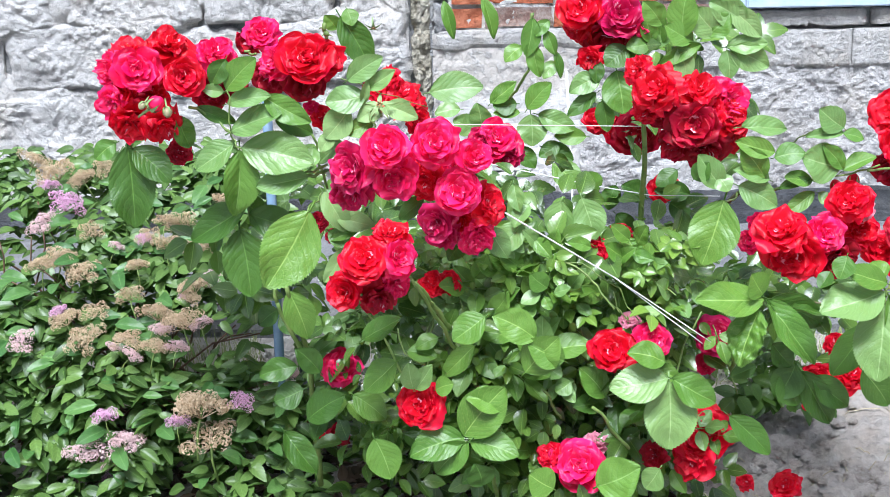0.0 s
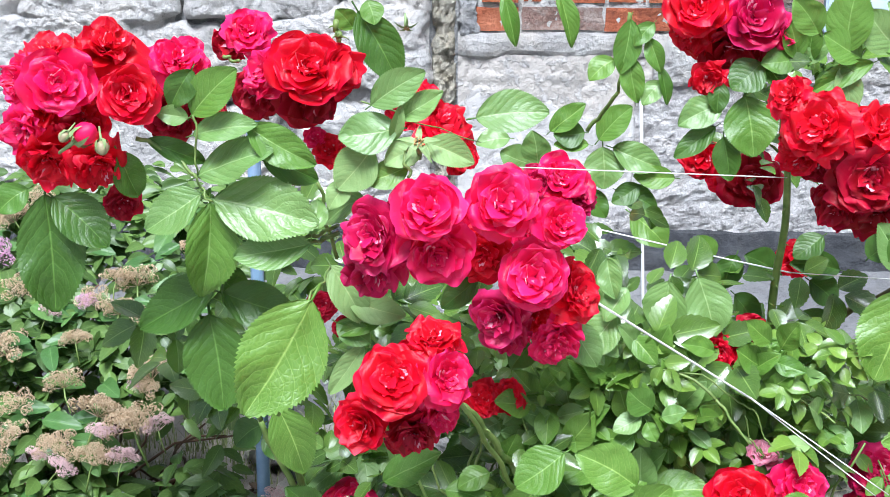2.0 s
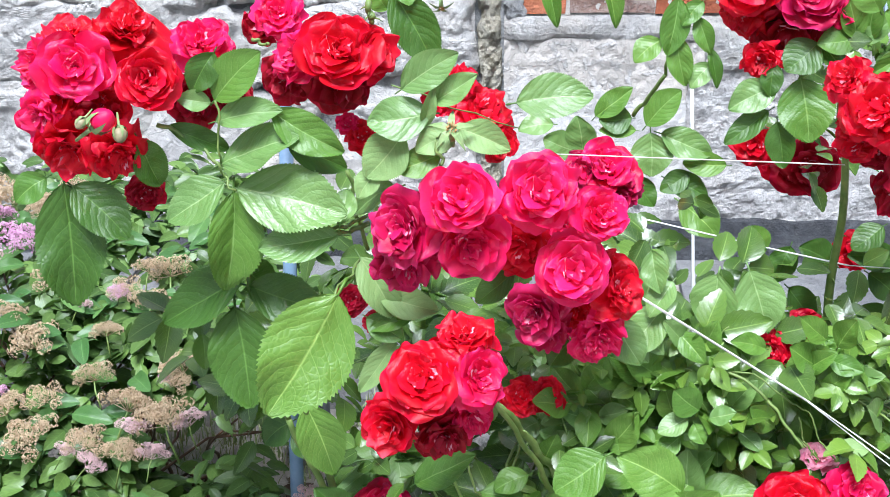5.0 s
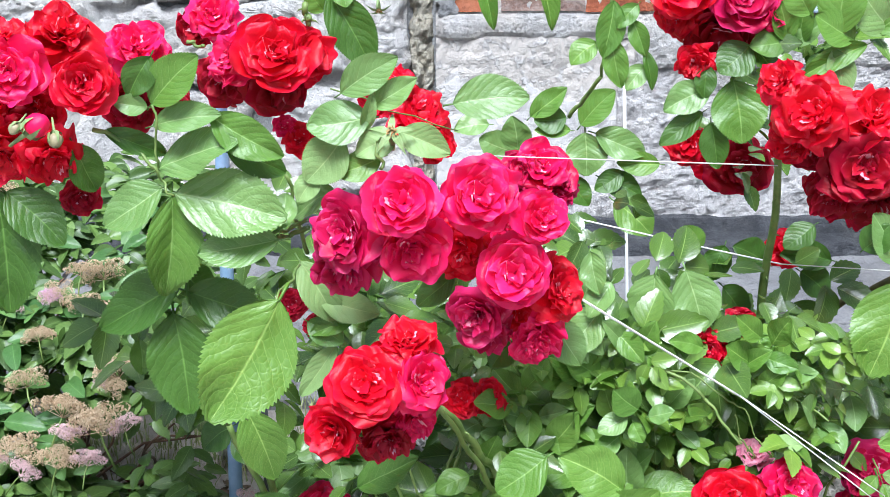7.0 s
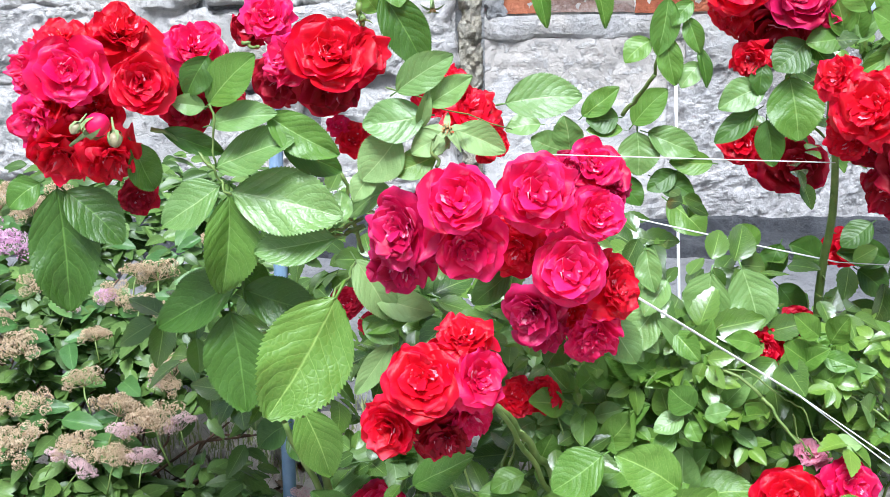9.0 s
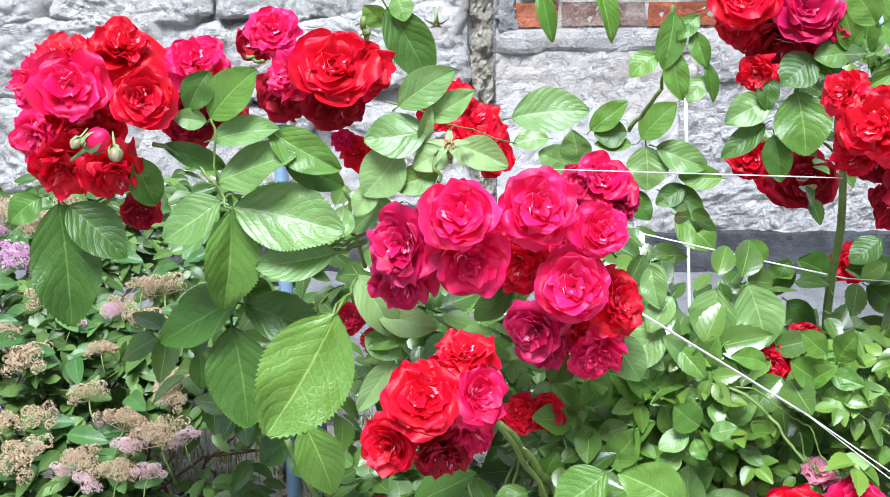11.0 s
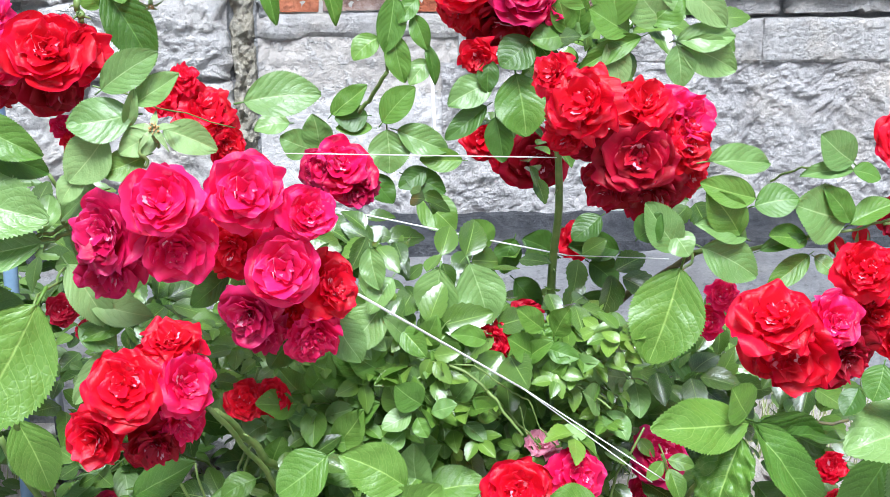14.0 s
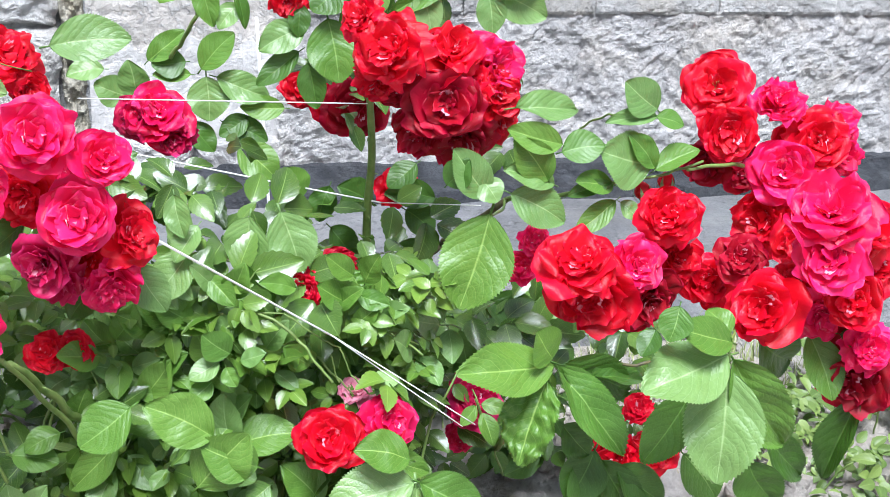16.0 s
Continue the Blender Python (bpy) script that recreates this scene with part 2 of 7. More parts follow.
STONE = stone_material("grey_fieldstone", (0.44, 0.42, 0.4), (0.69, 0.665, 0.635), (0.82, 0.795, 0.76))
RENDER_ROUGH = stone_material("rough_lime_render", (0.44, 0.42, 0.41), (0.68, 0.655, 0.635), (0.82, 0.795, 0.77), 14)
MORTAR = stone_material("grey_mortar", (0.24, 0.24, 0.245), (0.42, 0.42, 0.42), (0.57, 0.565, 0.56), 20)
CRUST = stone_material("yellowed_mortar_crust", (0.3, 0.27, 0.2), (0.5, 0.46, 0.36), (0.66, 0.62, 0.52), 40)
def patchy_paint(name, under, paint, line):
    """Old white paint that has flaked off unevenly from grey render, thinner above a height."""
    m = Nodes(name, 0.8)
    p = m.position()
    sep = m.n.new("ShaderNodeSeparateXYZ")
    m.l.new(p, sep.inputs[0])
    rag = m.math("MULTIPLY", m.math("SUBTRACT", m.noise(9, 7, 0.65, p), 0.5), 0.5)
    cover = m.math("MULTIPLY", m.math("ADD", m.math("SUBTRACT", line, sep.outputs["Z"]), rag), 60.0, clamp=True)
    chips = m.math("MULTIPLY", m.math("SUBTRACT", m.noise(38, 6, 0.7, p), 0.54, clamp=True), 14.0, clamp=True)
    grit = m.noise(130, 5, 0.7, p)
    base = m.mix(grit, under, (under[0] * 1.6, under[1] * 1.55, under[2] * 1.5))
    base = m.mix(m.math("MULTIPLY", chips, 0.6), base, paint)
    coat = m.mix(m.math("MULTIPLY", m.noise(20, 5, 0.6, p), 0.5), paint, under)
    m.color(m.mix(m.math("MULTIPLY", cover, 0.92), base, coat))
    m.bump(m.math("ADD", grit, m.math("MULTIPLY", m.math("MAXIMUM", cover, chips), 0.8)), 0.8, 0.006)
    return m.mat


OLD_PAINT = patchy_paint("flaking_white_paint", (0.36, 0.34, 0.315), (0.6, 0.585, 0.57), 0.55)
WHITEWASH = stone_material("whitewashed_render", (0.34, 0.34, 0.35), (0.48, 0.48, 0.485), (0.62, 0.62, 0.62), 11, 0.8, 60)
BLOCK = stone_material("pale_concrete_block", (0.44, 0.42, 0.4), (0.6, 0.58, 0.555), (0.74, 0.72, 0.69), 16)
BRICK = stone_material("orange_brick", (0.3, 0.075, 0.035), (0.5, 0.14, 0.06), (0.62, 0.22, 0.11), 25)
BRICK_DULL = stone_material("sooty_brick", (0.16, 0.1, 0.09), (0.33, 0.2, 0.16), (0.5, 0.4, 0.35), 22)
SOIL = stone_material("dry_grey_soil", (0.36, 0.315, 0.275), (0.56, 0.505, 0.455), (0.7, 0.645, 0.59), 18, 0.95, pitted=0.25)
PAVING = stone_material("weathered_concrete_paving", (0.17, 0.17, 0.178), (0.255, 0.255, 0.26), (0.35, 0.35, 0.35), 7, 0.85)
TAR = stone_material("black_bitumen", (0.025, 0.027, 0.032), (0.055, 0.058, 0.066), (0.11, 0.115, 0.125), 20, 0.6)
STRAW = stalk_material("dry_straw", (0.4, 0.33, 0.2), (0.62, 0.55, 0.4), 90, 0.8)
GRASS = stalk_material("grass_blade", (0.12, 0.18, 0.04), (0.4, 0.42, 0.19), 60, 0.6)
BLUE_PAINT = stalk_material("chalky_blue_paint", (0.15, 0.25, 0.38), (0.25, 0.36, 0.5), 40, 0.55)
FRAME_BLUE = stalk_material("pale_blue_frame_paint", (0.38, 0.48, 0.6), (0.5, 0.59, 0.69), 30, 0.5)
DARK_METAL = stalk_material("dark_steel", (0.03, 0.035, 0.04), (0.08, 0.085, 0.09), 40, 0.5)
STRING = stalk_material("white_twine", (0.66, 0.66, 0.62), (0.82, 0.82, 0.79), 300, 0.75)
WHITE_ROD = stalk_material("white_plastic_rod", (0.7, 0.7, 0.7), (0.8, 0.8, 0.8), 30, 0.5)
m = Nodes("white_window_board", 0.5)
m.color(m.ramp(m.noise(5, 4, 0.6, m.position()), (0.3, (0.68, 0.7, 0.72)), (0.7, (0.8, 0.81, 0.82))))
WHITE_BOARD = m.mat


def floret_material(name, a, b):
    m = Nodes(name, 0.8)
    m.color(m.mix(m.island(), a, b))
    m.thin(b, 0.2)
    return m.mat


# dark brown, so that the added litter reads as shade under the bush
SHADE_LEAF = floret_material("dead_leaf_shade", (0.03, 0.018, 0.01), (0.11, 0.075, 0.045))
FLORET_PINK = floret_material("floret_pink", (0.6, 0.24, 0.47), (0.86, 0.62, 0.76))
FLORET_PALE = floret_material("floret_pale_pink", (0.62, 0.42, 0.42), (0.84, 0.66, 0.66))
FLORET_TAN = floret_material("floret_withered", (0.38, 0.27, 0.15), (0.74, 0.6, 0.42))


# ---- mesh helpers ----
def mesh_object(name, bm, material, parent=None, label=""):
    me = bpy.data.meshes.new(name)
    bm.to_mesh(me)
    bm.free()
    me.materials.append(material)
    ob = new(name, me)
    if parent:
        ob.parent = parent
    if label:
        ob["label"] = label
    return ob


def part(name, bm, material, parent, label=""):
    return mesh_object(name, bm, material, parent, label)


def smooth(ob):
    for p in ob.data.polygons:
        p.use_smooth = True
    return ob


def grid_faces(bm, rows):
    """Quads between rows of vertices."""
    for a, b in zip(rows, rows[1:]):
        for i in range(len(a) - 1):
            bm.faces.new((a[i], a[i + 1], b[i + 1], b[i]))


def tube(bm, pts, radii, sides=7):
    """A tube along points, with a radius at each, closed at both ends."""
    pts = [Vector(p) for p in pts]
    rings = []
    for i, p in enumerate(pts):
        d = (pts[min(i + 1, len(pts) - 1)] - pts[max(i - 1, 0)]).normalized()
        u = d.cross(Vector((0.31, 0.9, 0.3))).normalized()
        v = d.cross(u)
        rings.append([bm.verts.new(p + (u * math.cos(a) + v * math.sin(a)) * radii[i]) for a in (2 * math.pi * k / sides for k in range(sides))])
    for a, b in zip(rings, rings[1:]):
        for k in range(sides):
            f = bm.faces.new((a[k], a[(k + 1) % sides], b[(k + 1) % sides], b[k]))
            f.smooth = True
    bm.faces.new(rings[0][::-1])
    bm.faces.new(rings[-1])


def bent(a, b, sag=0.0, n=9, wob=0.0, seed=0):
    """Points from a to b along a bow that rises by sag, with a slight wander."""
    a, b = Vector(a), Vector(b)
    out = []
    for i in range(n):
        t = i / (n - 1)
        p = a.lerp(b, t) + Vector((0, 0, sag * 4 * t * (1 - t)))
        if wob:
            p += Vector((noise.noise((t * 3, seed, 0)), noise.noise((t * 3, seed, 7)), noise.noise((t * 3, seed, 13)))) * wob * min(1, 6 * t * (1 - t))
        out.append(p)
    return out


def box(bm, x0, x1, y0, y1, z0, z1, jitter=0.0, rng=random):
    j = lambda: rng.uniform(-jitter, jitter)  # noqa: E731
    v = [bm.verts.new((x + j(), y + j(), z + j())) for x in (x0, x1) for y in (y0, y1) for z in (z0, z1)]
    for f in ((0, 1, 3, 2), (4, 6, 7, 5), (0, 4, 5, 1), (2, 3, 7, 6), (0, 2, 6, 4), (1, 5, 7, 3)):
        bm.faces.new([v[i] for i in f])
    return v


# ---- ground ----
WALL_Y = 2.7


def ground_height(x, y):
    if y < 1.2:
        z = 0.0
    elif y < 1.78:
        z = 0.08 * (y - 1.2) / 0.58
    elif y < 1.95:
        z = 0.08 + 0.05 * (y - 1.78) / 0.17
    else:
        z = 0.13 + 0.07 * min(1.0, (y - 1.95) / 0.75)
    if y < 1.9 and y > -0.5 and abs(x) < 2.5:
        p = Vector((x, y, 0))
        z += 0.016 * noise.noise(p * 4) + 0.012 * noise.noise(p * 13) + 0.028 * abs(noise.noise(p * 24)) + 0.02 * max(0.0, noise.noise(p * 48)) + 0.006 * noise.noise(p * 95)
    return z


def build_ground():
    xs = [-300, -60, -12, -4, -2.2, -1.6, -1.3] + list(np.arange(-1.0, 1.9, 0.0115)) + [2.6, 4, 12, 60, 300]
    ys = [-300, -60, -12, -4, -1.5, -0.6, 0, 0.4] + list(np.arange(0.9, 1.96, 0.0115)) + [2.0, 2.2, 2.5, 2.8, 4, 12, 60, 300]
    bm = bmesh.new()
    rows = [[bm.verts.new((x, y, ground_height(x, y))) for x in xs] for y in ys]
    grid_faces(bm, rows)
    ob = smooth(mesh_object("ground", bm, SOIL))
    tagged(ob, "bare dry grey garden soil with clods", "ground", kind="structure")
    # sloping concrete apron along the foot of the wall
    rng = random.Random(5)
    slab = new("pavement")
    tagged(slab, "weathered grey concrete apron at the foot of the wall", "pavement", kind="structure")
    x = -3.0
    while x < 3.4:
        w = rng.uniform(0.9, 1.2)
        bm = bmesh.new()
        rows = []
        n = 14
        for j in range(9):
            t = j / 8
            y = 1.93 + t * (WALL_Y - 1.93 + 0.02)
            rows.append([bm.verts.new((x + 0.006 + (w - 0.012) * i / n, y + (0.012 * noise.noise((x + i * 0.4, 3, 0)) if j == 0 else 0), ground_height(0, y) + 0.02 + 0.003 * noise.noise((x + i * 0.3, y * 6, 2)))) for i in range(n + 1)])
        grid_faces(bm, rows)
        rim = bmesh.ops.extrude_edge_only(bm, edges=[e for e in bm.edges if e.is_boundary])
        bmesh.ops.translate(bm, verts=[g for g in rim["geom"] if isinstance(g, bmesh.types.BMVert)], vec=(0, 0, -0.06))
        part("slab", bm, PAVING, slab)
        x += w
    return ob


GROUND = build_ground()


# ---- the old wall ----
wall = new("wall_back")
tagged(wall, "old grey rubble and brick house wall with crumbling render", "wall", kind="structure")


def crag(x, z, seed, size=1.0):
    """Relief of broken stone: blocky facets, ridges and grit."""
    p = Vector((x, z, seed * 3.7))
    q = p + 0.03 * Vector((noise.noise(p * 9), noise.noise(p * 9 + Vector((5, 2, 0))), 0))
    ridge = 1 - abs(noise.noise(q * 11 * size)) * 2
    chip = noise.voronoi(q * 15 * size)[0][0]
    flake = noise.voronoi(q * 41 * size)[0][0]
    return 0.014 * noise.noise(q * 5) + 0.006 * ridge + 0.014 * (0.45 - chip) + 0.009 * (0.4 - flake) + 0.004 * noise.noise(q * 60)


def rough_stone(name, corners, seed, material, out=0.05, step=0.0085, relief=1.0, flat=0.0):
    """A stone with the outline of a convex polygon in the wall's plane, a broken face and rounded, uneven edges."""
    c = Vector((sum(p[0] for p in corners) / len(corners), sum(p[1] for p in corners) / len(corners)))
    far = max((Vector(p) - c).length for p in corners)
    around = max(20, int(2 * math.pi * far / step))
    rings = max(6, int(far / step))
    n = len(corners)
    dirs = []
    for k in range(around):
        a = 2 * math.pi * k / around
        d = Vector((math.cos(a), math.sin(a)))
        best = 9.0
        for i in range(n):
            p, q = Vector(corners[i]), Vector(corners[(i + 1) % n])
            e = q - p
            den = d.x * e.y - d.y * e.x
            if abs(den) < 1e-9:
                continue
            t = ((p.x - c.x) * e.y - (p.y - c.y) * e.x) / den
            u = ((p.x - c.x) * d.y - (p.y - c.y) * d.x) / den
            if t > 0 and -0.001 <= u <= 1.001:
                best = min(best, t)
        w = noise.noise((math.cos(a) * 2.2, math.sin(a) * 2.2, seed * 1.3)) * 0.016 + noise.noise((math.cos(a) * 9, math.sin(a) * 9, seed)) * 0.006
        dirs.append((d, max(0.02, best - 0.005 + w)))
    bm = bmesh.new()
    loops = []
    for r in range(rings + 2):
        t = min(1.0, (r + 0.35) / rings)
        row = []
        for d, best in dirs:
            p = c + d * best * t
            rim = max(0.0, (t - 0.8) / 0.2)
            h = out * (1 - 0.6 * rim ** 3) + crag(p.x, p.y, seed) * relief * (1 - 0.5 * rim) * (1 - flat)
            if r == rings + 1:
                h = -0.05
            row.append(bm.verts.new((p.x, WALL_Y - h, p.y)))
        loops.append(row)
    for a, b in zip(loops, loops[1:]):
        for k in range(around):
            bm.faces.new((a[k], a[(k + 1) % around], b[(k + 1) % around], b[k]))
    bm.faces.new(loops[0][::-1])
    bmesh.ops.recalc_face_normals(bm, faces=bm.faces)
    return part(name, bm, material, wall)


def build_wall():
    # core, set back behind the facing
    bm = bmesh.new()
    box(bm, -4.5, 5.5, WALL_Y, WALL_Y + 0.45, -0.1, 2.9)
    part("core", bm, MORTAR, wall, "grey mortar core")
    rng = random.Random(11)
    # uneven pale bedding mortar, dug out in cracks between the stones
    bm = bmesh.new()
    rows = []
    for k in range(112):
        z = 0.16 + 0.0095 * k
        row = []
        for i in range(182):
            x = -1.8 + 0.0095 * i
            pit = max(0.0, noise.noise((x * 4.5, z * 7, 3)) + 0.02) * 0.12
            row.append(bm.verts.new((x, WALL_Y - max(-0.01, 0.024 + 0.014 * noise.noise((x * 6, z * 6, 9)) + 0.006 * noise.noise((x * 26, z * 26, 4)) - pit), z)))
        rows.append(row)
    grid_faces(bm, rows)
    smooth(part("bedding_mortar", bm, STONE, wall, "pale uneven bedding mortar"))
    # rubble masonry to the left of the crusted strip
    for zlo, zhi, xs in (
        (0.16, 0.33, (-1.75, -1.42, -1.13, -0.83, -0.52, -0.3, -0.075)),
        (0.33, 0.57, (-1.8, -1.3, -0.82, -0.4, -0.075)),
        (0.57, 0.74, (-1.7, -1.2, -0.72, -0.48, -0.075)),
        (0.74, 0.90, (-1.8, -1.36, -1.0, -0.62, -0.26, -0.075)),
        (0.90, 1.2, (-1.7, -1.3, -0.9, -0.5, -0.075)),
    ):
        for a, b in zip(xs, xs[1:]):
            j = lambda s=0.034: rng.uniform(-s, s)  # noqa: E731
            rx = 0.0 if b == -0.075 else j()
            rough_stone("stone", [(a + j(), zlo + j()), ((a + b) / 2, zlo + j() - 0.008), (b + rx, zlo + j()), (b + rx, (zlo + zhi) / 2), (b + rx, zhi + j()), ((a + b) / 2 + j(), zhi + j() + 0.01), (a + j(), zhi + j())], rng.randint(1, 500), STONE, rng.uniform(0.026, 0.05))
    # crusted vertical strip of mortar
    bm = bmesh.new()
    rows = []
    for k in range(130):
        z = 0.2 + k * 0.008
        rows.append([bm.verts.new((-0.078 + 0.058 * i / 10 + 0.007 * noise.noise((z * 16, i > 5, 4)), WALL_Y - (0.032 * math.sin(math.pi * i / 10) ** 0.5 + 0.02 * noise.noise((z * 30, i * 0.5, 1)) + 0.01 * noise.noise((z * 90, i, 1)) - 0.012 + 0.0), z)) for i in range(11)])
    grid_faces(bm, rows)
    part("mortar_strip", bm, CRUST, wall, "yellowed crust of old mortar")
    # whitewashed panel below the bricked-up opening
    bm = bmesh.new()
    rows = []
    for k in range(60):
        z = 0.33 + 0.335 * k / 59
        rows.append([bm.verts.new((-0.018 + 0.45 * i / 70, WALL_Y - 0.012 - 0.008 * noise.noise((i * 0.06, z * 9, 1)) - 0.006 * abs(noise.noise((i * 0.25, z * 30, 5))) - 0.004, z)) for i in range(71)])
    grid_faces(bm, rows)
    part("render_panel", bm, OLD_PAINT, wall, "patchy whitewashed render")
    # ledge under the bricks
    bm = bmesh.new()
    rows = []
    profile = ((0.012, 0.658), (0.018, 0.664), (0.022, 0.674), (0.023, 0.694), (0.019, 0.708), (0.0, 0.716))
    for i in range(90):
        x = -0.018 + 0.8 * i / 89
        rows.append([bm.verts.new((x, WALL_Y - o - 0.006 * noise.noise((x * 14, k * 0.3, 3)) - 0.004 * noise.noise((x * 50, k * 0.3, 3)), z + 0.005 * noise.noise((x * 12, k * 0.6, 9)))) for k, (o, z) in enumerate(profile)])
    grid_faces(bm, rows)
    part("ledge", bm, BLOCK, wall, "chipped plaster ledge under the bricks")
    # dark pier beside the bricks
    for z in (0.70, 0.79, 0.885, 0.99):
        rough_stone("stone", [(-0.02, z), (0.028, z), (0.03, z + 0.085), (-0.018, z + 0.088)], int(z * 300), MORTAR, 0.02, 0.006, 0.6)
    bm = bmesh.new()
    rows = []
    for k in range(70):
        z = 0.71 + 0.0055 * k
        rows.append([bm.verts.new((0.025 + 0.0075 * i, WALL_Y - 0.008 - 0.006 * noise.noise((i * 0.12, z * 20, 2)) - 0.004 * noise.noise((i * 0.5, z * 90, 2)), z)) for i in range(101)])
    grid_faces(bm, rows)
    smooth(part("brick_mortar", bm, BLOCK, wall, "crumbling pale mortar between the bricks"))
    # bricks of the filled opening
    meshes = []
    for k in range(6):
        bm = bmesh.new()
        box(bm, -0.5, 0.5, -0.5, 0.5, -0.5, 0.5)
        bmesh.ops.subdivide_edges(bm, edges=bm.edges[:], cuts=2, use_grid_fill=True)
        for v in bm.verts:
            v.co += Vector((noise.noise(v.co * 3 + Vector((k, 0, 0))), noise.noise(v.co * 3 + Vector((0, k, 0))), noise.noise(v.co * 3 + Vector((0, 0, k))))) * Vector((0.03, 0.08, 0.07))
        me = bpy.data.meshes.new("brick")
        bm.to_mesh(me)
        bm.free()
        me.materials.append(BRICK_DULL if k in (1, 4) else BRICK)
        meshes.append(me)
    for row in range(6):
        z = 0.716 + row * 0.062
        x = 0.032 + (0.0 if row % 2 else -0.02)
        first = True
        while x < 0.76:
            w = 0.088 if rng.random() < 0.55 else 0.185
            if first and row % 2 == 0:
                w = 0.105
            first = False
            w = min(w, 0.775 - x)
            if w > 0.03:
                k = rng.choice((0, 2, 3, 5, 0, 2, 1)) if row else rng.choice((1, 4, 0, 2, 3))
                ob = new("brick", meshes[k])
                ob.parent = wall
                ob.location = (x + w / 2, WALL_Y + 0.03 + rng.uniform(-0.005, 0.006), z + 0.026)
                ob.scale = (w - 0.008, 0.09, 0.051)
                ob.rotation_euler = (0, radians(rng.uniform(-1.2, 1.2)), radians(rng.uniform(-1.5, 1.5)))
            x += w
    # broken stone facing low down, to the right of the panel
    bm = bmesh.new()
    rows = []
    for r in range(84):
        z = 0.16 + 0.447 * r / 83
        row = []
        for i in range(341):
            x = 0.375 + 1.915 * i / 340
            h = 0.024 + crag(x, z, 5, 1.7) * 0.75 + 0.012 * noise.noise((x * 3, z * 3, 8))
            row.append(bm.verts.new((x + 0.004 * noise.noise((x * 60, z * 60, 1)), WALL_Y - max(0.003, h), z)))
        rows.append(row)
    grid_faces(bm, rows)
    part("broken_face", bm, RENDER_ROUGH, wall, "crumbling broken stone face")
    rough_stone("stone", [(-0.02, 0.16), (0.18, 0.16), (0.2, 0.33), (-0.02, 0.34)], 77, RENDER_ROUGH, 0.03)
    rough_stone("stone", [(0.18, 0.16), (0.4, 0.16), (0.4, 0.34), (0.2, 0.34)], 78, RENDER_ROUGH, 0.03)
    # course of pale blocks over the facing
    xs = (0.41, 0.78, 1.08, 1.372, 1.66, 1.96, 2.3)
    for k, (a, b) in enumerate(zip(xs, xs[1:])):
        bm = bmesh.new()
        rows = []
        for r in range(16):
            z = 0.602 + 0.096 * r / 15
            row = []
            for i in range(45):
                x = a + 0.0012 + (b - a - 0.0024) * i / 44
                edge = min(i, 44 - i, r, 15 - r)
                h = 0.036 - (0.004 if edge == 0 else 0.0) + 0.005 * noise.noise((x * 22, z * 22, k)) + 0.004 * noise.noise((x * 80, z * 80, k))
                row.append(bm.verts.new((x, WALL_Y - h, z + (0.006 * noise.noise((x * 14, r > 7, 2)) if r in (0, 15) else 0))))
            rows.append(row)
        grid_faces(bm, rows)
        rim = bmesh.ops.extrude_edge_only(bm, edges=[e for e in bm.edges if e.is_boundary])
        bmesh.ops.translate(bm, verts=[g for g in rim["geom"] if isinstance(g, bmesh.types.BMVert)], vec=(0, 0.1, 0))
        part("block", bm, BLOCK, wall)
    # cracked cement bed under the window
    for k, (a, b) in enumerate(((0.79, 1.12), (1.12, 1.5), (1.5, 1.9), (1.9, 2.3))):
        rough_stone("cement_bed", [(a, 0.706), (b, 0.706), (b, 0.752), (a, 0.752)], 91 + k, BLOCK, 0.03, 0.008, 0.5)
    # tarred strip at the foot
    bm = bmesh.new()
    rows = []
    for i in range(160):
        x = -1.7 + 4.0 * i / 159
        rows.append([bm.verts.new((x, WALL_Y - o - 0.03 * noise.noise((x * 6, k * 0.4, 0)) - 0.008 * noise.noise((x * 40, k, 0)), z + 0.01 * noise.noise((x * 9, k, 6)) + 0.004 * noise.noise((x * 50, k, 6)))) for k, (o, z) in enumerate(((-0.03, 0.275), (0.05, 0.27), (0.07, 0.245), (0.1, 0.237), (0.14, 0.23), (0.15, 0.18)))])
    grid_faces(bm, rows)
    part("bitumen_strip", bm, TAR, wall, "black bitumen strip along the wall foot")
    # plain plastered upper wall, above the bricks and stones
    bm = bmesh.new()
    box(bm, -4.5, 0.8, WALL_Y - 0.01, WALL_Y + 0.03, 1.21, 2.9)
    part("upper_wall", bm, WHITEWASH, wall, "plain whitewashed upper wall")
    for x0, x1 in ((-4.5, -1.76), (2.25, 5.5)):
        bm = bmesh.new()
        box(bm, x0, x1, WALL_Y - 0.015, WALL_Y + 0.034, 0.1, 1.208 if x0 < 0 else 2.9)
        part("side_facing", bm, RENDER_ROUGH, wall)


build_wall()


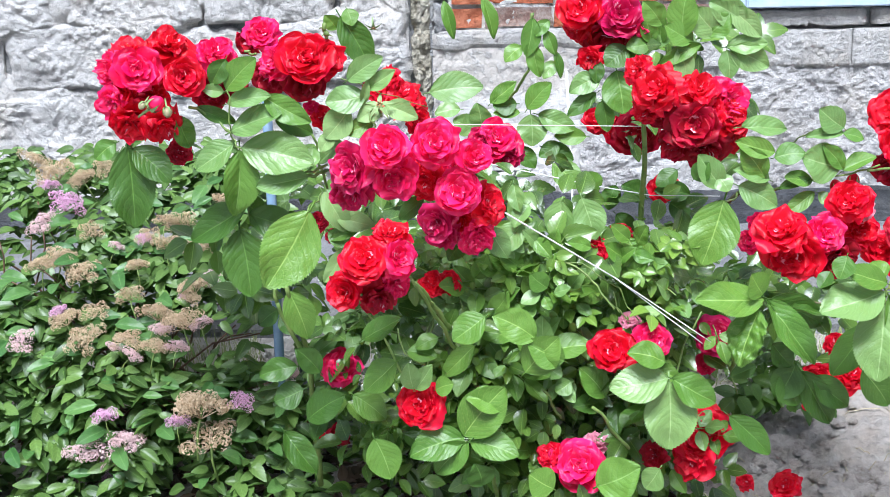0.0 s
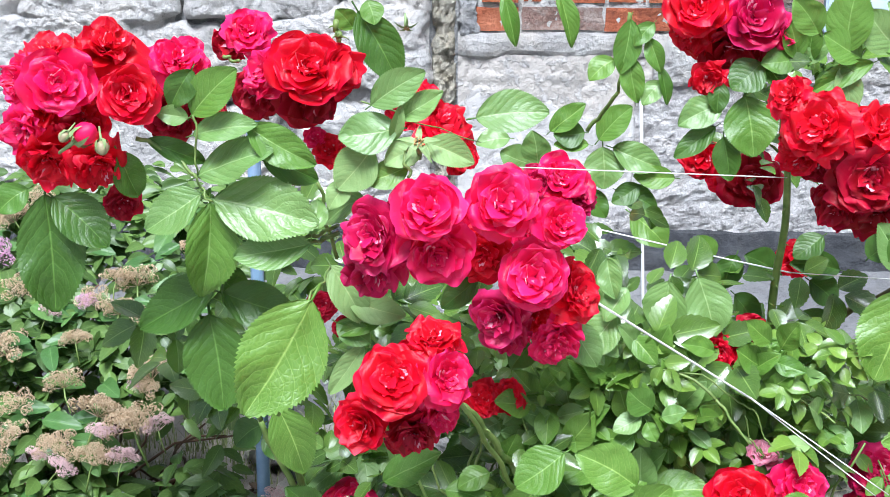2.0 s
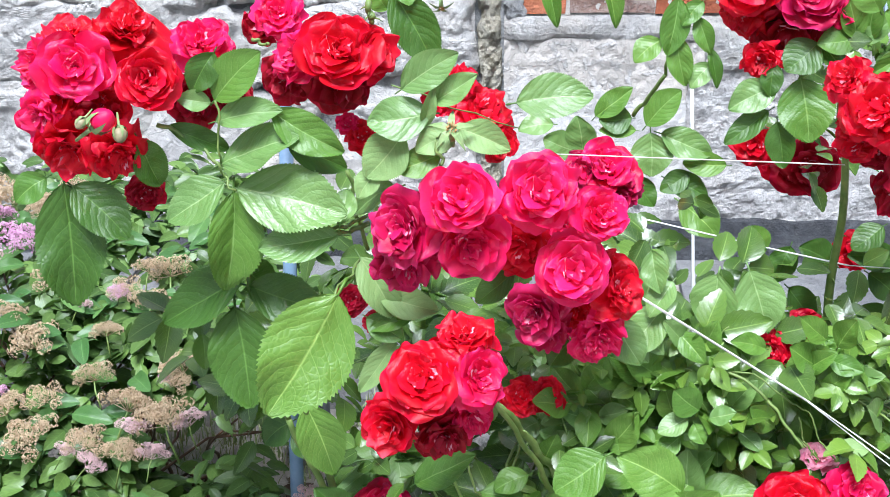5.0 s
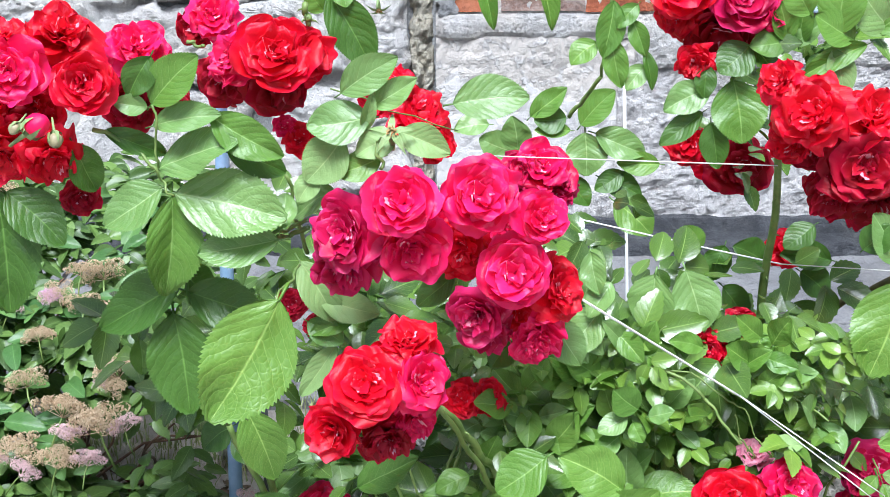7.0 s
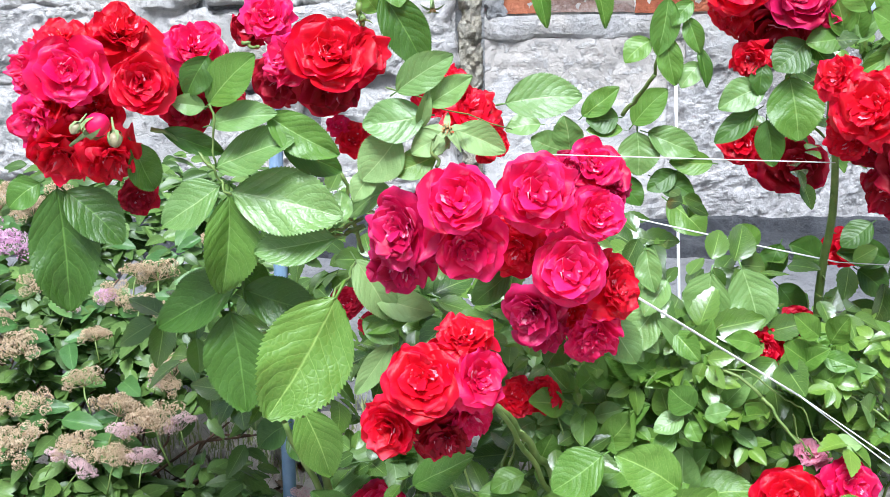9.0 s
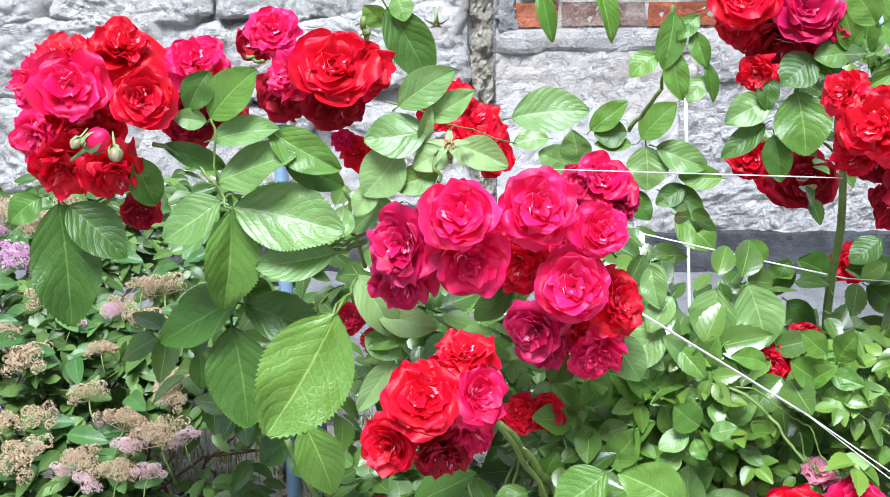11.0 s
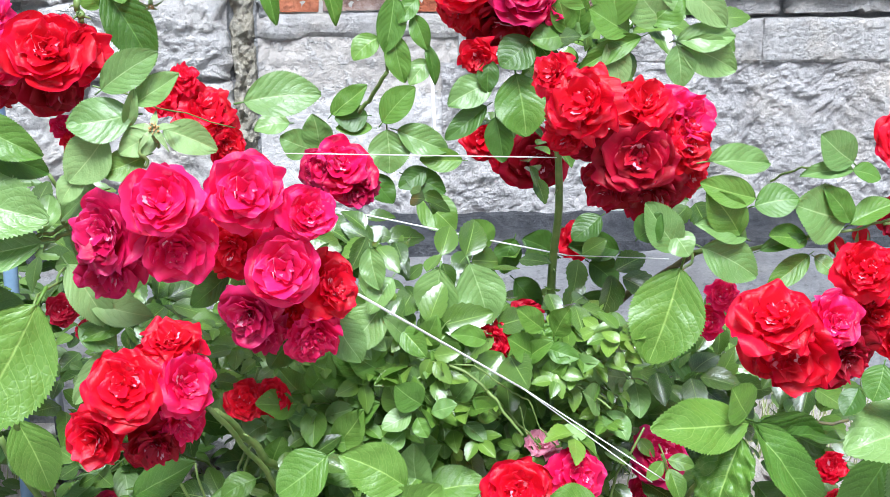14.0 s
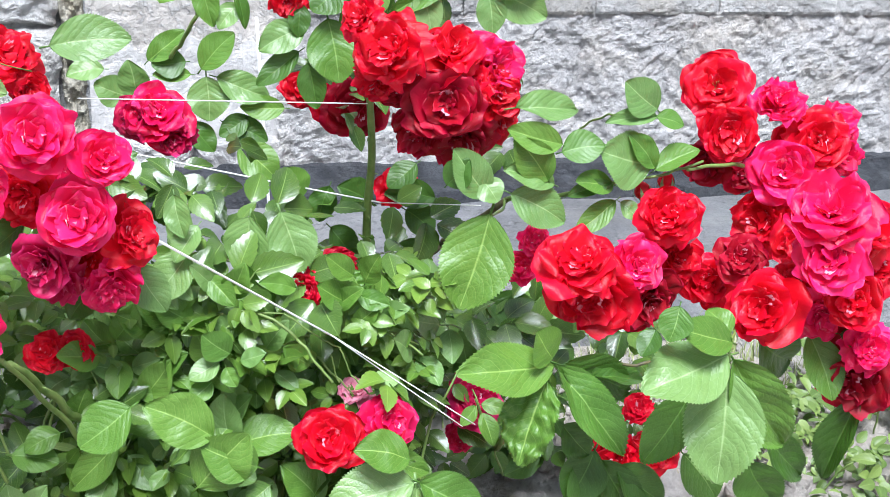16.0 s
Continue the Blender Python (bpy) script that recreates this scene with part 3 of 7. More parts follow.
def build_window():
    win = new("window_1")
    tagged(win, "pale blue wooden window frame with white boarding inside", "window", kind="structure")
    for name, a in (("window_sill", (0.80, 2.3, WALL_Y - 0.05, WALL_Y + 0.03, 0.756, 0.79)), ("window_post", (0.775, 0.815, WALL_Y - 0.03, WALL_Y + 0.03, 0.715, 1.6)), ("window_post", (2.26, 2.3, WALL_Y - 0.03, WALL_Y + 0.03, 0.79, 1.6)), ("window_head", (0.80, 2.3, WALL_Y - 0.03, WALL_Y + 0.03, 1.56, 1.62))):
        bm = bmesh.new()
        box(bm, *a)
        bmesh.ops.bevel(bm, geom=bm.edges[:], offset=0.004, segments=2, affect="EDGES")
        part(name, bm, FRAME_BLUE, win)
    for k in range(3):
        bm = bmesh.new()
        box(bm, 0.816 + k * 0.482, 0.816 + k * 0.482 + 0.478, WALL_Y - 0.014, WALL_Y - 0.003, 0.792, 1.558)
        part("board", bm, WHITE_BOARD, win, "white boarding")
    bm = bmesh.new()
    tube(bm, bent((0.9, WALL_Y - 0.02, 0.80), (1.7, WALL_Y - 0.02, 0.86), -0.015), [0.002] * 9, 5)
    part("wire", bm, DARK_METAL, win, "thin dark wire")


build_window()


# ---- leaf and flower shapes ----
def leaf_mesh(name, seed, fold=0.16, curl=0.12, width=0.62, teeth=40, wave=0.02, cols=9, crinkle=0.0):
    """A serrated leaflet of length 1 along +y, its face to +z, folded along the midrib, with a drooping tip."""
    rng = random.Random(seed)
    bm = bmesh.new()
    uvl = bm.loops.layers.uv.new()
    n = teeth
    rows, uvs = [], {}
    skew = rng.uniform(-0.06, 0.06)
    for j in range(n + 1):
        t = j / n
        half = width / 2 * 1.02 * (math.sin(math.pi * min(1, t ** 0.86)) ** 0.72) * (1 - 0.05 * t) + 0.004
        if j == n:
            half = 0.003
        row = []
        for i in range(-cols, cols + 1):
            s = i / cols
            w = half
            if abs(i) == cols and 0 < j < n:
                w *= 1.0 + (0.04 if j % 2 else -0.02)
            x = s * w + skew * math.sin(math.pi * t) * 0.6
            y = t + (0.016 if abs(i) == cols and j % 2 else 0.0) + abs(s) * half * 0.12
            z = fold * abs(s) * w * 1.6 - curl * (t ** 2.2) + wave * math.sin(6.5 * t + seed) * abs(s) + wave * 0.8 * noise.noise((s * 1.5, t * 4, seed))
            z += 0.0022 * (abs(math.cos((t - abs(s) * (0.21 + 0.11 * abs(s)) + 0.04 * noise.noise((s * 2, t * 4, seed))) * math.pi * 8)) - 0.6) * min(1, abs(s) * 4) * (1 - abs(s) ** 3 * 0.6) * (0.7 + 0.6 * noise.noise((s * 3, t * 5, seed + 9)))
            z += 0.009 * noise.noise((s * 2.5 + seed, t * 6, 3)) * min(1, abs(s) * 2)
            if crinkle:
                z += crinkle * noise.noise((s * 3, t * 9, seed)) * abs(s) ** 0.5
            v = bm.verts.new((x, y, z))
            uvs[v] = (0.5 + 0.5 * s, t)
            row.append(v)
        rows.append(row)
    grid_faces(bm, rows)
    for f in bm.faces:
        f.smooth = True
        for loop in f.loops:
            loop[uvl].uv = uvs[loop.vert]
    # short stalk
    tube(bm, [(0, -0.14, -0.03), (0, -0.05, -0.012), (0, 0.06, -0.004)], [0.014, 0.013, 0.01], 5)
    me = bpy.data.meshes.new(name)
    bm.to_mesh(me)
    bm.free()
    return me


LEAF_SHAPES = [
    leaf_mesh("leaf", 1, teeth=58),
    leaf_mesh("leaf", 2, 0.2, 0.2, 0.6, 60, 0.04),
    leaf_mesh("leaf", 3, 0.1, 0.06, 0.66, 58, 0.04),
    leaf_mesh("leaf", 4, 0.26, 0.16, 0.58, 56, 0.03),
    leaf_mesh("leaf", 5, 0.14, 0.1, 0.64, 58, 0.05, 9, 0.12),
]
LEAF_MESHES = {}


def leaf_data(shape, kind):
    if (shape, kind) not in LEAF_MESHES:
        me = LEAF_SHAPES[shape].copy()
        me.materials.append(LEAF[kind])
        LEAF_MESHES[shape, kind] = me
    return LEAF_MESHES[shape, kind]


def stand(base, tip, normal):
    """The turn that lays +y from base to tip and +z as near normal as it goes."""
    y = (Vector(tip) - Vector(base)).normalized()
    x = y.cross(Vector(normal)).normalized()
    z = x.cross(y)
    return Matrix((x, y, z)).transposed()


def add_petal(bm, uvl, rng, length, wide, lean0, lean1, z0, cup, lip, ruffle, crumple, angle=0.0, heart=False):
    """One broad, wavy petal: lean at its foot and rim in degrees from upright, radius of its sideways cup, roll of its lip in degrees."""
    nu, nv = (10, 9) if heart else (14, 12)
    ph, ph2, ph3, skew = rng.uniform(0, 9), rng.uniform(0, 9), rng.uniform(0, 90), rng.uniform(-0.1, 0.1)
    lobes = rng.uniform(3.5, 6.5)
    cols, uvs = [], {}
    for i in range(nu + 1):
        s = 2 * i / nu - 1
        edge = 1 - 0.17 * abs(s) ** 4.5 - 0.04 * (0.5 + 0.5 * math.sin(lobes * s + ph2))
        roll = lip * (0.45 + 0.75 * math.sin(1.9 * s + ph) + 0.35 * math.sin(4.3 * s + ph2))
        out = up = 0.0
        col = []
        for j in range(nv + 1):
            t = j / nv
            th = radians(lean0 + (lean1 - lean0) * t ** 1.2 + roll * max(0, (t - 0.5) / 0.5) ** 1.8)
            if j:
                out += length * edge / nv * math.sin(th)
                up += length * edge / nv * math.cos(th)
            half = wide * 0.5 * (0.22 + 0.78 * math.sin(min(1, t / 0.6) * math.pi / 2) ** 0.8) * (1 - 0.3 * max(0, (t - 0.55) / 0.45) ** 2.2)
            phi = s * half / cup
            side, inw = cup * math.sin(phi) + skew * t * t * length, cup * (1 - math.cos(phi))
            rf = ruffle * t ** 2.5 * (math.sin(s * 3.1 + ph) + 0.6 * math.sin(s * 7 + 2 * ph2))
            cr = crumple * t * (noise.noise((s * 1.3, t * 1.6, ph3)) + 0.4 * noise.noise((s * 3.4, t * 3.4, ph3 + 5)))
            px = out - inw * math.cos(th) + (rf + cr) * math.cos(th)
            pz = z0 + up + inw * math.sin(th) + (rf + cr) * math.sin(th)
            v = bm.verts.new((px * math.cos(angle) - side * math.sin(angle), px * math.sin(angle) + side * math.cos(angle), pz))
            uvs[v] = (0.5 + 0.5 * s + (2 if heart else 0), t)
            col.append(v)
        cols.append(col)
    grid_faces(bm, cols)
    for col in cols:
        for v in col:
            for loop in v.link_loops:
                loop[uvl].uv = uvs[v]


def petals_mesh(name, seed, whorls, ruffle, crumple):
    """Petals in whorls round +z, in one mesh. whorls: count, length, breadth, two leans, height, cup, lip, whether in the heart."""
    rng = random.Random(seed)
    bm = bmesh.new()
    uvl = bm.loops.layers.uv.new()
    for count, length, wide, l0, l1, z0, cup, lip, heart in whorls:
        off, jit = rng.uniform(0, 7), 2.2 if heart else 1.0
        for k in range(count):
            a = off + 2 * math.pi * k / count + rng.uniform(-0.3, 0.3) * jit if count > 1 else 0.0
            add_petal(bm, uvl, rng, length * rng.uniform(0.88, 1.1), wide * rng.uniform(0.88, 1.14), l0 + rng.uniform(-7, 7) * jit, l1 + rng.uniform(-9, 9) * jit, z0, cup * rng.uniform(0.8, 1.25), lip * rng.uniform(0.4, 1.4), ruffle, crumple, a, heart)
    for f in bm.faces:
        f.smooth = True
    me = bpy.data.meshes.new(name)
    bm.to_mesh(me)
    bm.free()
    return me


# outer whorls, whose petals can be told apart, then the whorls of the heart
FORMS = {
    "open": (((5, 0.54, 0.8, 56, 88, -0.06, 0.62, 34, False), (5, 0.47, 0.66, 44, 68, -0.03, 0.46, 34, False)), ((5, 0.38, 0.46, 32, 54, 0.0, 0.3, 34, False), (5, 0.29, 0.32, 18, 48, 0.02, 0.2, 36, True), (4, 0.21, 0.22, 4, 40, 0.03, 0.13, 40, True)), 0.045, 0.15),
    "flat": (((5, 0.54, 0.82, 70, 98, -0.03, 0.95, 24, False), (5, 0.48, 0.68, 58, 80, -0.01, 0.7, 28, False)), ((5, 0.37, 0.46, 42, 64, 0.01, 0.42, 30, False), (7, 0.24, 0.24, 20, 52, 0.03, 0.2, 34, True)), 0.045, 0.14),
    "cupped": (((5, 0.55, 0.8, 52, 76, -0.12, 0.5, 42, False), (5, 0.51, 0.7, 40, 58, -0.09, 0.42, 36, False)), ((5, 0.42, 0.52, 26, 44, -0.04, 0.3, 32, False), (5, 0.32, 0.34, 12, 38, 0.0, 0.17, 34, True)), 0.045, 0.14),
    "loose": (((5, 0.57, 0.8, 62, 102, -0.05, 0.72, 44, False), (5, 0.49, 0.66, 44, 78, -0.03, 0.5, 48, False)), ((5, 0.4, 0.48, 28, 62, 0.0, 0.34, 44, False), (6, 0.29, 0.28, 12, 54, 0.02, 0.18, 46, True)), 0.06, 0.22),
}
FORM_OF = ("open", "flat", "cupped", "loose", "open", "cupped", "loose")
PETAL_SHAPES = {}
for form, (outer, inner, ruffle, crumple) in FORMS.items():
    for w, whorl in enumerate(outer):
        PETAL_SHAPES[form, w] = [petals_mesh("petal", 17 * w + k + len(form), ((1, *whorl[1:]),), ruffle, crumple) for k in range(5)]
    PETAL_SHAPES[form, "heart"] = [petals_mesh("bloom", 40 + k, inner, ruffle, crumple) for k in range(3)]
    PETAL_SHAPES[form, "whole"] = [petals_mesh("bloom", 60 + k, (*outer, *inner), ruffle, crumple) for k in range(2)]
BLOOM_MESHES = {}
rose = new("rose_bush")
tagged(rose, "tall climbing rose bush with clusters of double red blooms", "rose bush")


def stamen_mesh():
    bm = bmesh.new()
    rng = random.Random(2)
    for k in range(9):
        a, r = rng.uniform(0, 6.28), rng.uniform(0.02, 0.06)
        p = Vector((r * math.cos(a), r * math.sin(a), 0.1))
        q = p * 1.3 + Vector((0, 0, rng.uniform(0.02, 0.06)))
        tube(bm, [(0, 0, 0.02), p, q], [0.002, 0.002, 0.006], 4)
    me = bpy.data.meshes.new("flower_centre")
    bm.to_mesh(me)
    bm.free()
    me.materials.append(STAMEN)
    return me


STAMENS = stamen_mesh()
rose_rng = random.Random(21)


def petal_data(form, which, number, kind):
    key = form, which, number, kind
    if key not in BLOOM_MESHES:
        BLOOM_MESHES[key] = PETAL_SHAPES[form, which][number].copy()
        BLOOM_MESHES[key].materials.append(PETAL[kind])
    return BLOOM_MESHES[key]


def bloom(x, y, z, size, nx, ny, nz, kind=0, shape=0):
    """One rose: place of its middle, diameter, the way that it faces, petal colour and form. Large ones have loose outer petals."""
    form, pick = FORM_OF[shape], rose_rng
    large = size > 0.0445
    ob = new("bloom", petal_data(form, "heart" if large else "whole", pick.randrange(3 if large else 2), kind))
    ob.parent = rose
    face = Vector((nx, ny, nz)).normalized()
    spin = Matrix.Rotation(pick.uniform(0, 6.28), 4, "Z")
    turn = face.to_track_quat("Z", "Y").to_matrix().to_4x4()
    ob.matrix_local = Matrix.Translation(Vector((x, y, z)) - face * size * 0.16) @ turn @ spin @ Matrix.Diagonal((size * pick.uniform(0.96, 1.06), size * pick.uniform(0.94, 1.04), size * pick.uniform(0.85, 1.08), 1))
    if large:
        for w, whorl in enumerate(FORMS[form][0]):
            off = pick.uniform(0, 6.28)
            for k in range(whorl[0]):
                pe = new("petal", petal_data(form, w, pick.randrange(5), kind))
                pe.parent = ob
                grow = pick.uniform(0.88, 1.07)
                pe.matrix_local = Matrix.Rotation(off + 2 * math.pi * k / whorl[0] + pick.uniform(-0.2, 0.2), 4, "Z") @ Matrix.Rotation(radians(pick.gauss(0, 6)), 4, "Y") @ Matrix.Diagonal((grow, grow * pick.uniform(0.92, 1.1), grow, 1))
    if shape == 1 and pick.random() < 0.5:
        st = new("flower_centre", STAMENS)
        st.parent = ob
        st.location = (0, 0, 0.04)
    return ob


def leaf(bx, by, bz, tx, ty, tz, wide, nx, ny, nz, kind=0, shape=0):
    """One leaflet from base to tip; wide: its breadth over its length; the way its face looks."""
    ob = new("leaf", leaf_data(shape, kind))
    ob.parent = rose
    ln = (Vector((tx, ty, tz)) - Vector((bx, by, bz))).length
    m3 = stand((bx, by, bz), (tx, ty, tz), (nx, ny, nz))
    ob.matrix_local = Matrix.Translation((bx, by, bz)) @ m3.to_4x4() @ Matrix.Diagonal((ln * wide / 0.62, ln, ln, 1))
    return ob


def cane(a, b, r0=0.004, r1=0.003, sag=0.0, old=False, wob=0.02):
    bm = bmesh.new()
    n = 12
    tube(bm, bent(a, b, sag, n, wob, sum(a) * 7), [r0 + (r1 - r0) * i / (n - 1) for i in range(n)], 8)
    pts = bent(a, b, sag, n, wob, sum(a) * 7)
    if r0 > 0.0033:
        for k in range(2, n - 2, 2):
            p = Vector(pts[k])
            d = Vector((rose_rng.uniform(-1, 1), rose_rng.uniform(-1, 1), rose_rng.uniform(-0.6, 0.2))).normalized()
            tube(bm, [p, p + d * (r0 + 0.003), p + d * (r0 + 0.007) + Vector((0, 0, -0.002))], [0.0016, 0.001, 0.0002], 4)
    return part("cane", bm, OLD_CANE if old else CANE, rose)


def bud(x, y, z, size, nx, ny, nz, kind=0):
    """A closed bud: wrapped petals in a green cup with pointed sepals."""
    bm = bmesh.new()
    bmesh.ops.create_uvsphere(bm, u_segments=12, v_segments=9, radius=0.5)
    for v in bm.verts:
        t = v.co.z + 0.5
        k = 0.85 - 0.45 * max(0, t - 0.5) + 0.05 * math.sin(3 * math.atan2(v.co.y, v.co.x) + 4 * t)
        v.co.x, v.co.y, v.co.z = v.co.x * k * 1.1, v.co.y * k * 1.1, v.co.z
    uvl = bm.loops.layers.uv.new()
    for f in bm.faces:
        f.smooth = True
        for loop in f.loops:
            loop[uvl].uv = (0.5 + loop.vert.co.x, 0.55 + 0.4 * loop.vert.co.z)
    ob = part("bud", bm, PETAL[kind], rose)
    face = Vector((nx, ny, nz)).normalized()
    ob.matrix_local = Matrix.Translation((x, y, z)) @ face.to_track_quat("Z", "Y").to_matrix().to_4x4() @ Matrix.Diagonal((size, size, size, 1))
    bm = bmesh.new()
    for k in range(5):
        a = 2 * math.pi * k / 5
        c, s = math.cos(a), math.sin(a)
        pts = [(0.1, -0.62), (0.42, -0.4), (0.5, 0.0), (0.42, 0.35)]
        rows = []
        for (r, h), w in zip(pts, (0.12, 0.2, 0.13, 0.01)):
            rows.append([bm.verts.new((r * c - 0.7 * w * q * s, r * s + 0.7 * w * q * c, h - 0.08)) for q in (-1, 0, 1)])
        grid_faces(bm, rows)
    tube(bm, [(0, 0, -1.6), (0, 0, -0.8), (0, 0, -0.45)], [0.06, 0.1, 0.22], 6)
    cup = mesh_object("calyx", bm, SEPAL)
    cup.parent = ob
    return ob


def spent_hip(x, y, z, size, nx, ny, nz):
    """A flower that has dropped its petals: a brown button with five reflexed sepals on a stalk."""
    face = Vector((nx, ny, nz)).normalized()
    m4 = Matrix.Translation((x, y, z)) @ face.to_track_quat("Z", "Y").to_matrix().to_4x4() @ Matrix.Diagonal((size, size, size, 1))
    bm = bmesh.new()
    for k in range(5):
        a = 2 * math.pi * k / 5 + 0.3
        c, s = math.cos(a), math.sin(a)
        rows = []
        for r, h, w in ((0.12, 0.0, 0.12), (0.4, 0.06, 0.15), (0.75, -0.1, 0.09), (1.05, -0.3, 0.01)):
            rows.append([bm.verts.new((r * c - w * q * s, r * s + w * q * c, h + 0.03 * abs(q))) for q in (-1, 0, 1)])
        grid_faces(bm, rows)
    tube(bm, [(0, 0, -1.4), (0, 0, -0.5), (0, 0, -0.1)], [0.07, 0.16, 0.2], 7)
    ob = part("spent_flower", bm, SEPAL, rose, "spent flower with pale green sepals")
    ob.matrix_local = m4
    bm = bmesh.new()
    rng = random.Random(4)
    for k in range(40):
        a, r = rng.uniform(0, 6.28), 0.22 * math.sqrt(rng.random())
        p = Vector((r * math.cos(a), r * math.sin(a), 0))
        tube(bm, [p, p * 1.2 + Vector((0, 0, 0.12)), p * 1.3 + Vector((0, 0, 0.17))], [0.015, 0.012, 0.026], 4)
    b2 = mesh_object("flower_centre", bm, STAMEN)
    b2.parent = ob


def scatter_leaves(name, material, parent, count, seed, place, size=(0.028, 0.048), wide=0.6, label="", droop=0.2, up=0.7, compound=True):
    """Many small leaflets in one mesh, in sprays of five where compound; place(rng) gives a point or None."""
    rng = random.Random(seed)
    outline = [(k / 14, 1.05 * math.sin(math.pi * (k / 14) ** 0.8) ** 0.8 * (1 - 0.1 * k / 14) + 0.01) for k in range(15)]
    vs, fs, uv = [], [], []

    def add(p, d, nrm, ln):
        m3 = stand((0, 0, 0), d, nrm)
        b = len(vs)
        bow, cup, ph = droop * rng.uniform(0.2, 1.8), rng.uniform(0.05, 0.4), rng.uniform(0, 6)
        for k, (t, w) in enumerate(outline):
            for s in (-1, -0.5, 0, 0.5, 1):
                edge = (1.05 if k % 2 else 0.95) if abs(s) == 1 else 1.0
                q = m3 @ Vector((s * w * wide * 0.5 * edge, t + (0.02 if abs(s) == 1 and k % 2 else 0), cup * abs(s) * w * wide * 0.6 - bow * t * t + 0.02 * math.sin(5 * t + ph) * s * s))
                vs.append(tuple(p + q * ln))
                uv.append((0.5 + 0.5 * s, t))
        for k in range(len(outline) - 1):
            for s in range(4):
                i = b + k * 5 + s
                fs.append((i, i + 1, i + 6, i + 5))

    made = 0
    while made < count:
        p = place(rng)
        if p is None:
            continue
        p = Vector(p)
        ln = rng.uniform(*size)
        a = rng.uniform(0, 2 * math.pi)
        d = Vector((math.cos(a), math.sin(a) * 0.7 - 0.2, rng.uniform(-0.7, 0.3))).normalized()
        nrm = Vector((rng.uniform(-0.6, 0.6), rng.uniform(-1.2, 0.1), up + rng.uniform(-0.3, 0.5))).normalized()
        if not compound:
            add(p, d, nrm, ln)
            made += 1
            continue
        across = d.cross(nrm).normalized()
        add(p + d * ln * 0.75, d, nrm, ln)
        for back, k in ((0.55, 0.95), (-0.25, 0.78)):
            for sgn in (-1, 1):
                turn = (d * 0.55 + across * sgn + Vector((rng.uniform(-0.2, 0.2),) * 3)).normalized()
                wob = nrm + Vector((rng.uniform(-0.35, 0.35), rng.uniform(-0.35, 0.35), rng.uniform(-0.2, 0.2)))
                add(p + d * ln * back + across * sgn * ln * 0.08, turn, wob, ln * k * rng.uniform(0.85, 1.1))
        made += 5
    me = bpy.data.meshes.new(name)
    me.from_pydata(vs, [], fs)
    layer = me.uv_layers.new(name="uv")
    idx = np.empty(len(me.loops), dtype=np.int32)
    me.loops.foreach_get("vertex_index", idx)
    layer.data.foreach_set("uv", np.asarray(uv, dtype=np.float32)[idx].ravel())
    me.polygons.foreach_set("use_smooth", [True] * len(me.polygons))
    me.materials.append(material)
    ob = new(name, me)
    ob.parent = parent
    tagged(ob, label, kind="stuff")
    return ob


def spray(x, y, z, dx, dy, dz, size, kind=0, count=5):
    """A compound leaf: a thin rachis with a leaflet at its end and pairs along it, drooping towards its end."""
    a, d = Vector((x, y, z)), Vector((dx, dy, dz)).normalized()
    nrm = Vector((rose_rng.uniform(-0.4, 0.4), -0.75, 0.8)).normalized()
    across = d.cross(nrm).normalized()
    end = a + d * size * (1.1 if count == 5 else 0.7)
    bm = bmesh.new()
    tube(bm, [a, a.lerp(end, 0.5) + Vector((0, 0, size * 0.05)), end], [0.0011, 0.0009, 0.0007], 5)
    part("leaf_stalk", bm, CANE, rose)
    ends = [(end, d, 1.0)]
    for back, k in ((0.72, 0.9), (0.25, 0.75))[: (count - 1) // 2]:
        for sgn in (-1, 1):
            ends.append((a.lerp(end, back), (d * 0.5 + across * sgn + Vector((0, 0, -0.15))).normalized(), k))
    for p0, dirn, k in ends:
        ln = size * k * rose_rng.uniform(0.85, 1.1)
        b = p0 + dirn * ln * 0.12
        t = b + dirn * ln
        n2 = nrm + Vector((rose_rng.uniform(-0.3, 0.3), rose_rng.uniform(-0.3, 0.3), rose_rng.uniform(-0.2, 0.3)))
        leaf(*b, *t, 0.62, *n2, kind, rose_rng.choice((0, 1, 2, 3)))


# ---- the rose bush: canes, blooms, leaves ----
cane((-0.277, 1.063, 0.783), (-0.211, 1.071, 0.740), 0.0023, 0.0015, 0.003, False, 0.008)
cane((-0.109, 1.100, 0.734), (-0.093, 1.120, 0.649), 0.0018, 0.0022, 0, False, 0.008)
cane((-0.224, 1.052, 0.753), (-0.203, 1.051, 0.724), 0.0013, 0.0010, 0, False, 0.008)
cane((-0.218, 1.051, 0.808), (-0.219, 1.062, 0.748), 0.0012, 0.0010, 0, False, 0.008)
cane((-0.122, 1.071, 0.675), (-0.089, 1.100, 0.681), 0.0026, 0.0027, 0.0, False, 0.008)
cane((-0.123, 1.071, 0.680), (-0.089, 1.100, 0.689), 0.0021, 0.0019, 0, False, 0.008)
cane((-0.101, 0.971, 0.651), (-0.091, 1.051, 0.659), 0.0012, 0.0013, 0, False, 0.008)
cane((-0.062, 1.100, 0.656), (-0.057, 1.082, 0.566), 0.0013, 0.0013, 0, False, 0.008)
cane((-0.111, 1.299, 0.872), (-0.109, 1.299, 0.849), 0.0036, 0.0030, 0, False, 0.008)
cane((-0.241, 1.302, 0.832), (-0.222, 1.302, 0.826), 0.0021, 0.0018, 0, False, 0.008)
cane((0.179, 1.395, 0.733), (0.210, 1.345, 0.788), 0.0026, 0.0022, 0.0, False, 0.008)
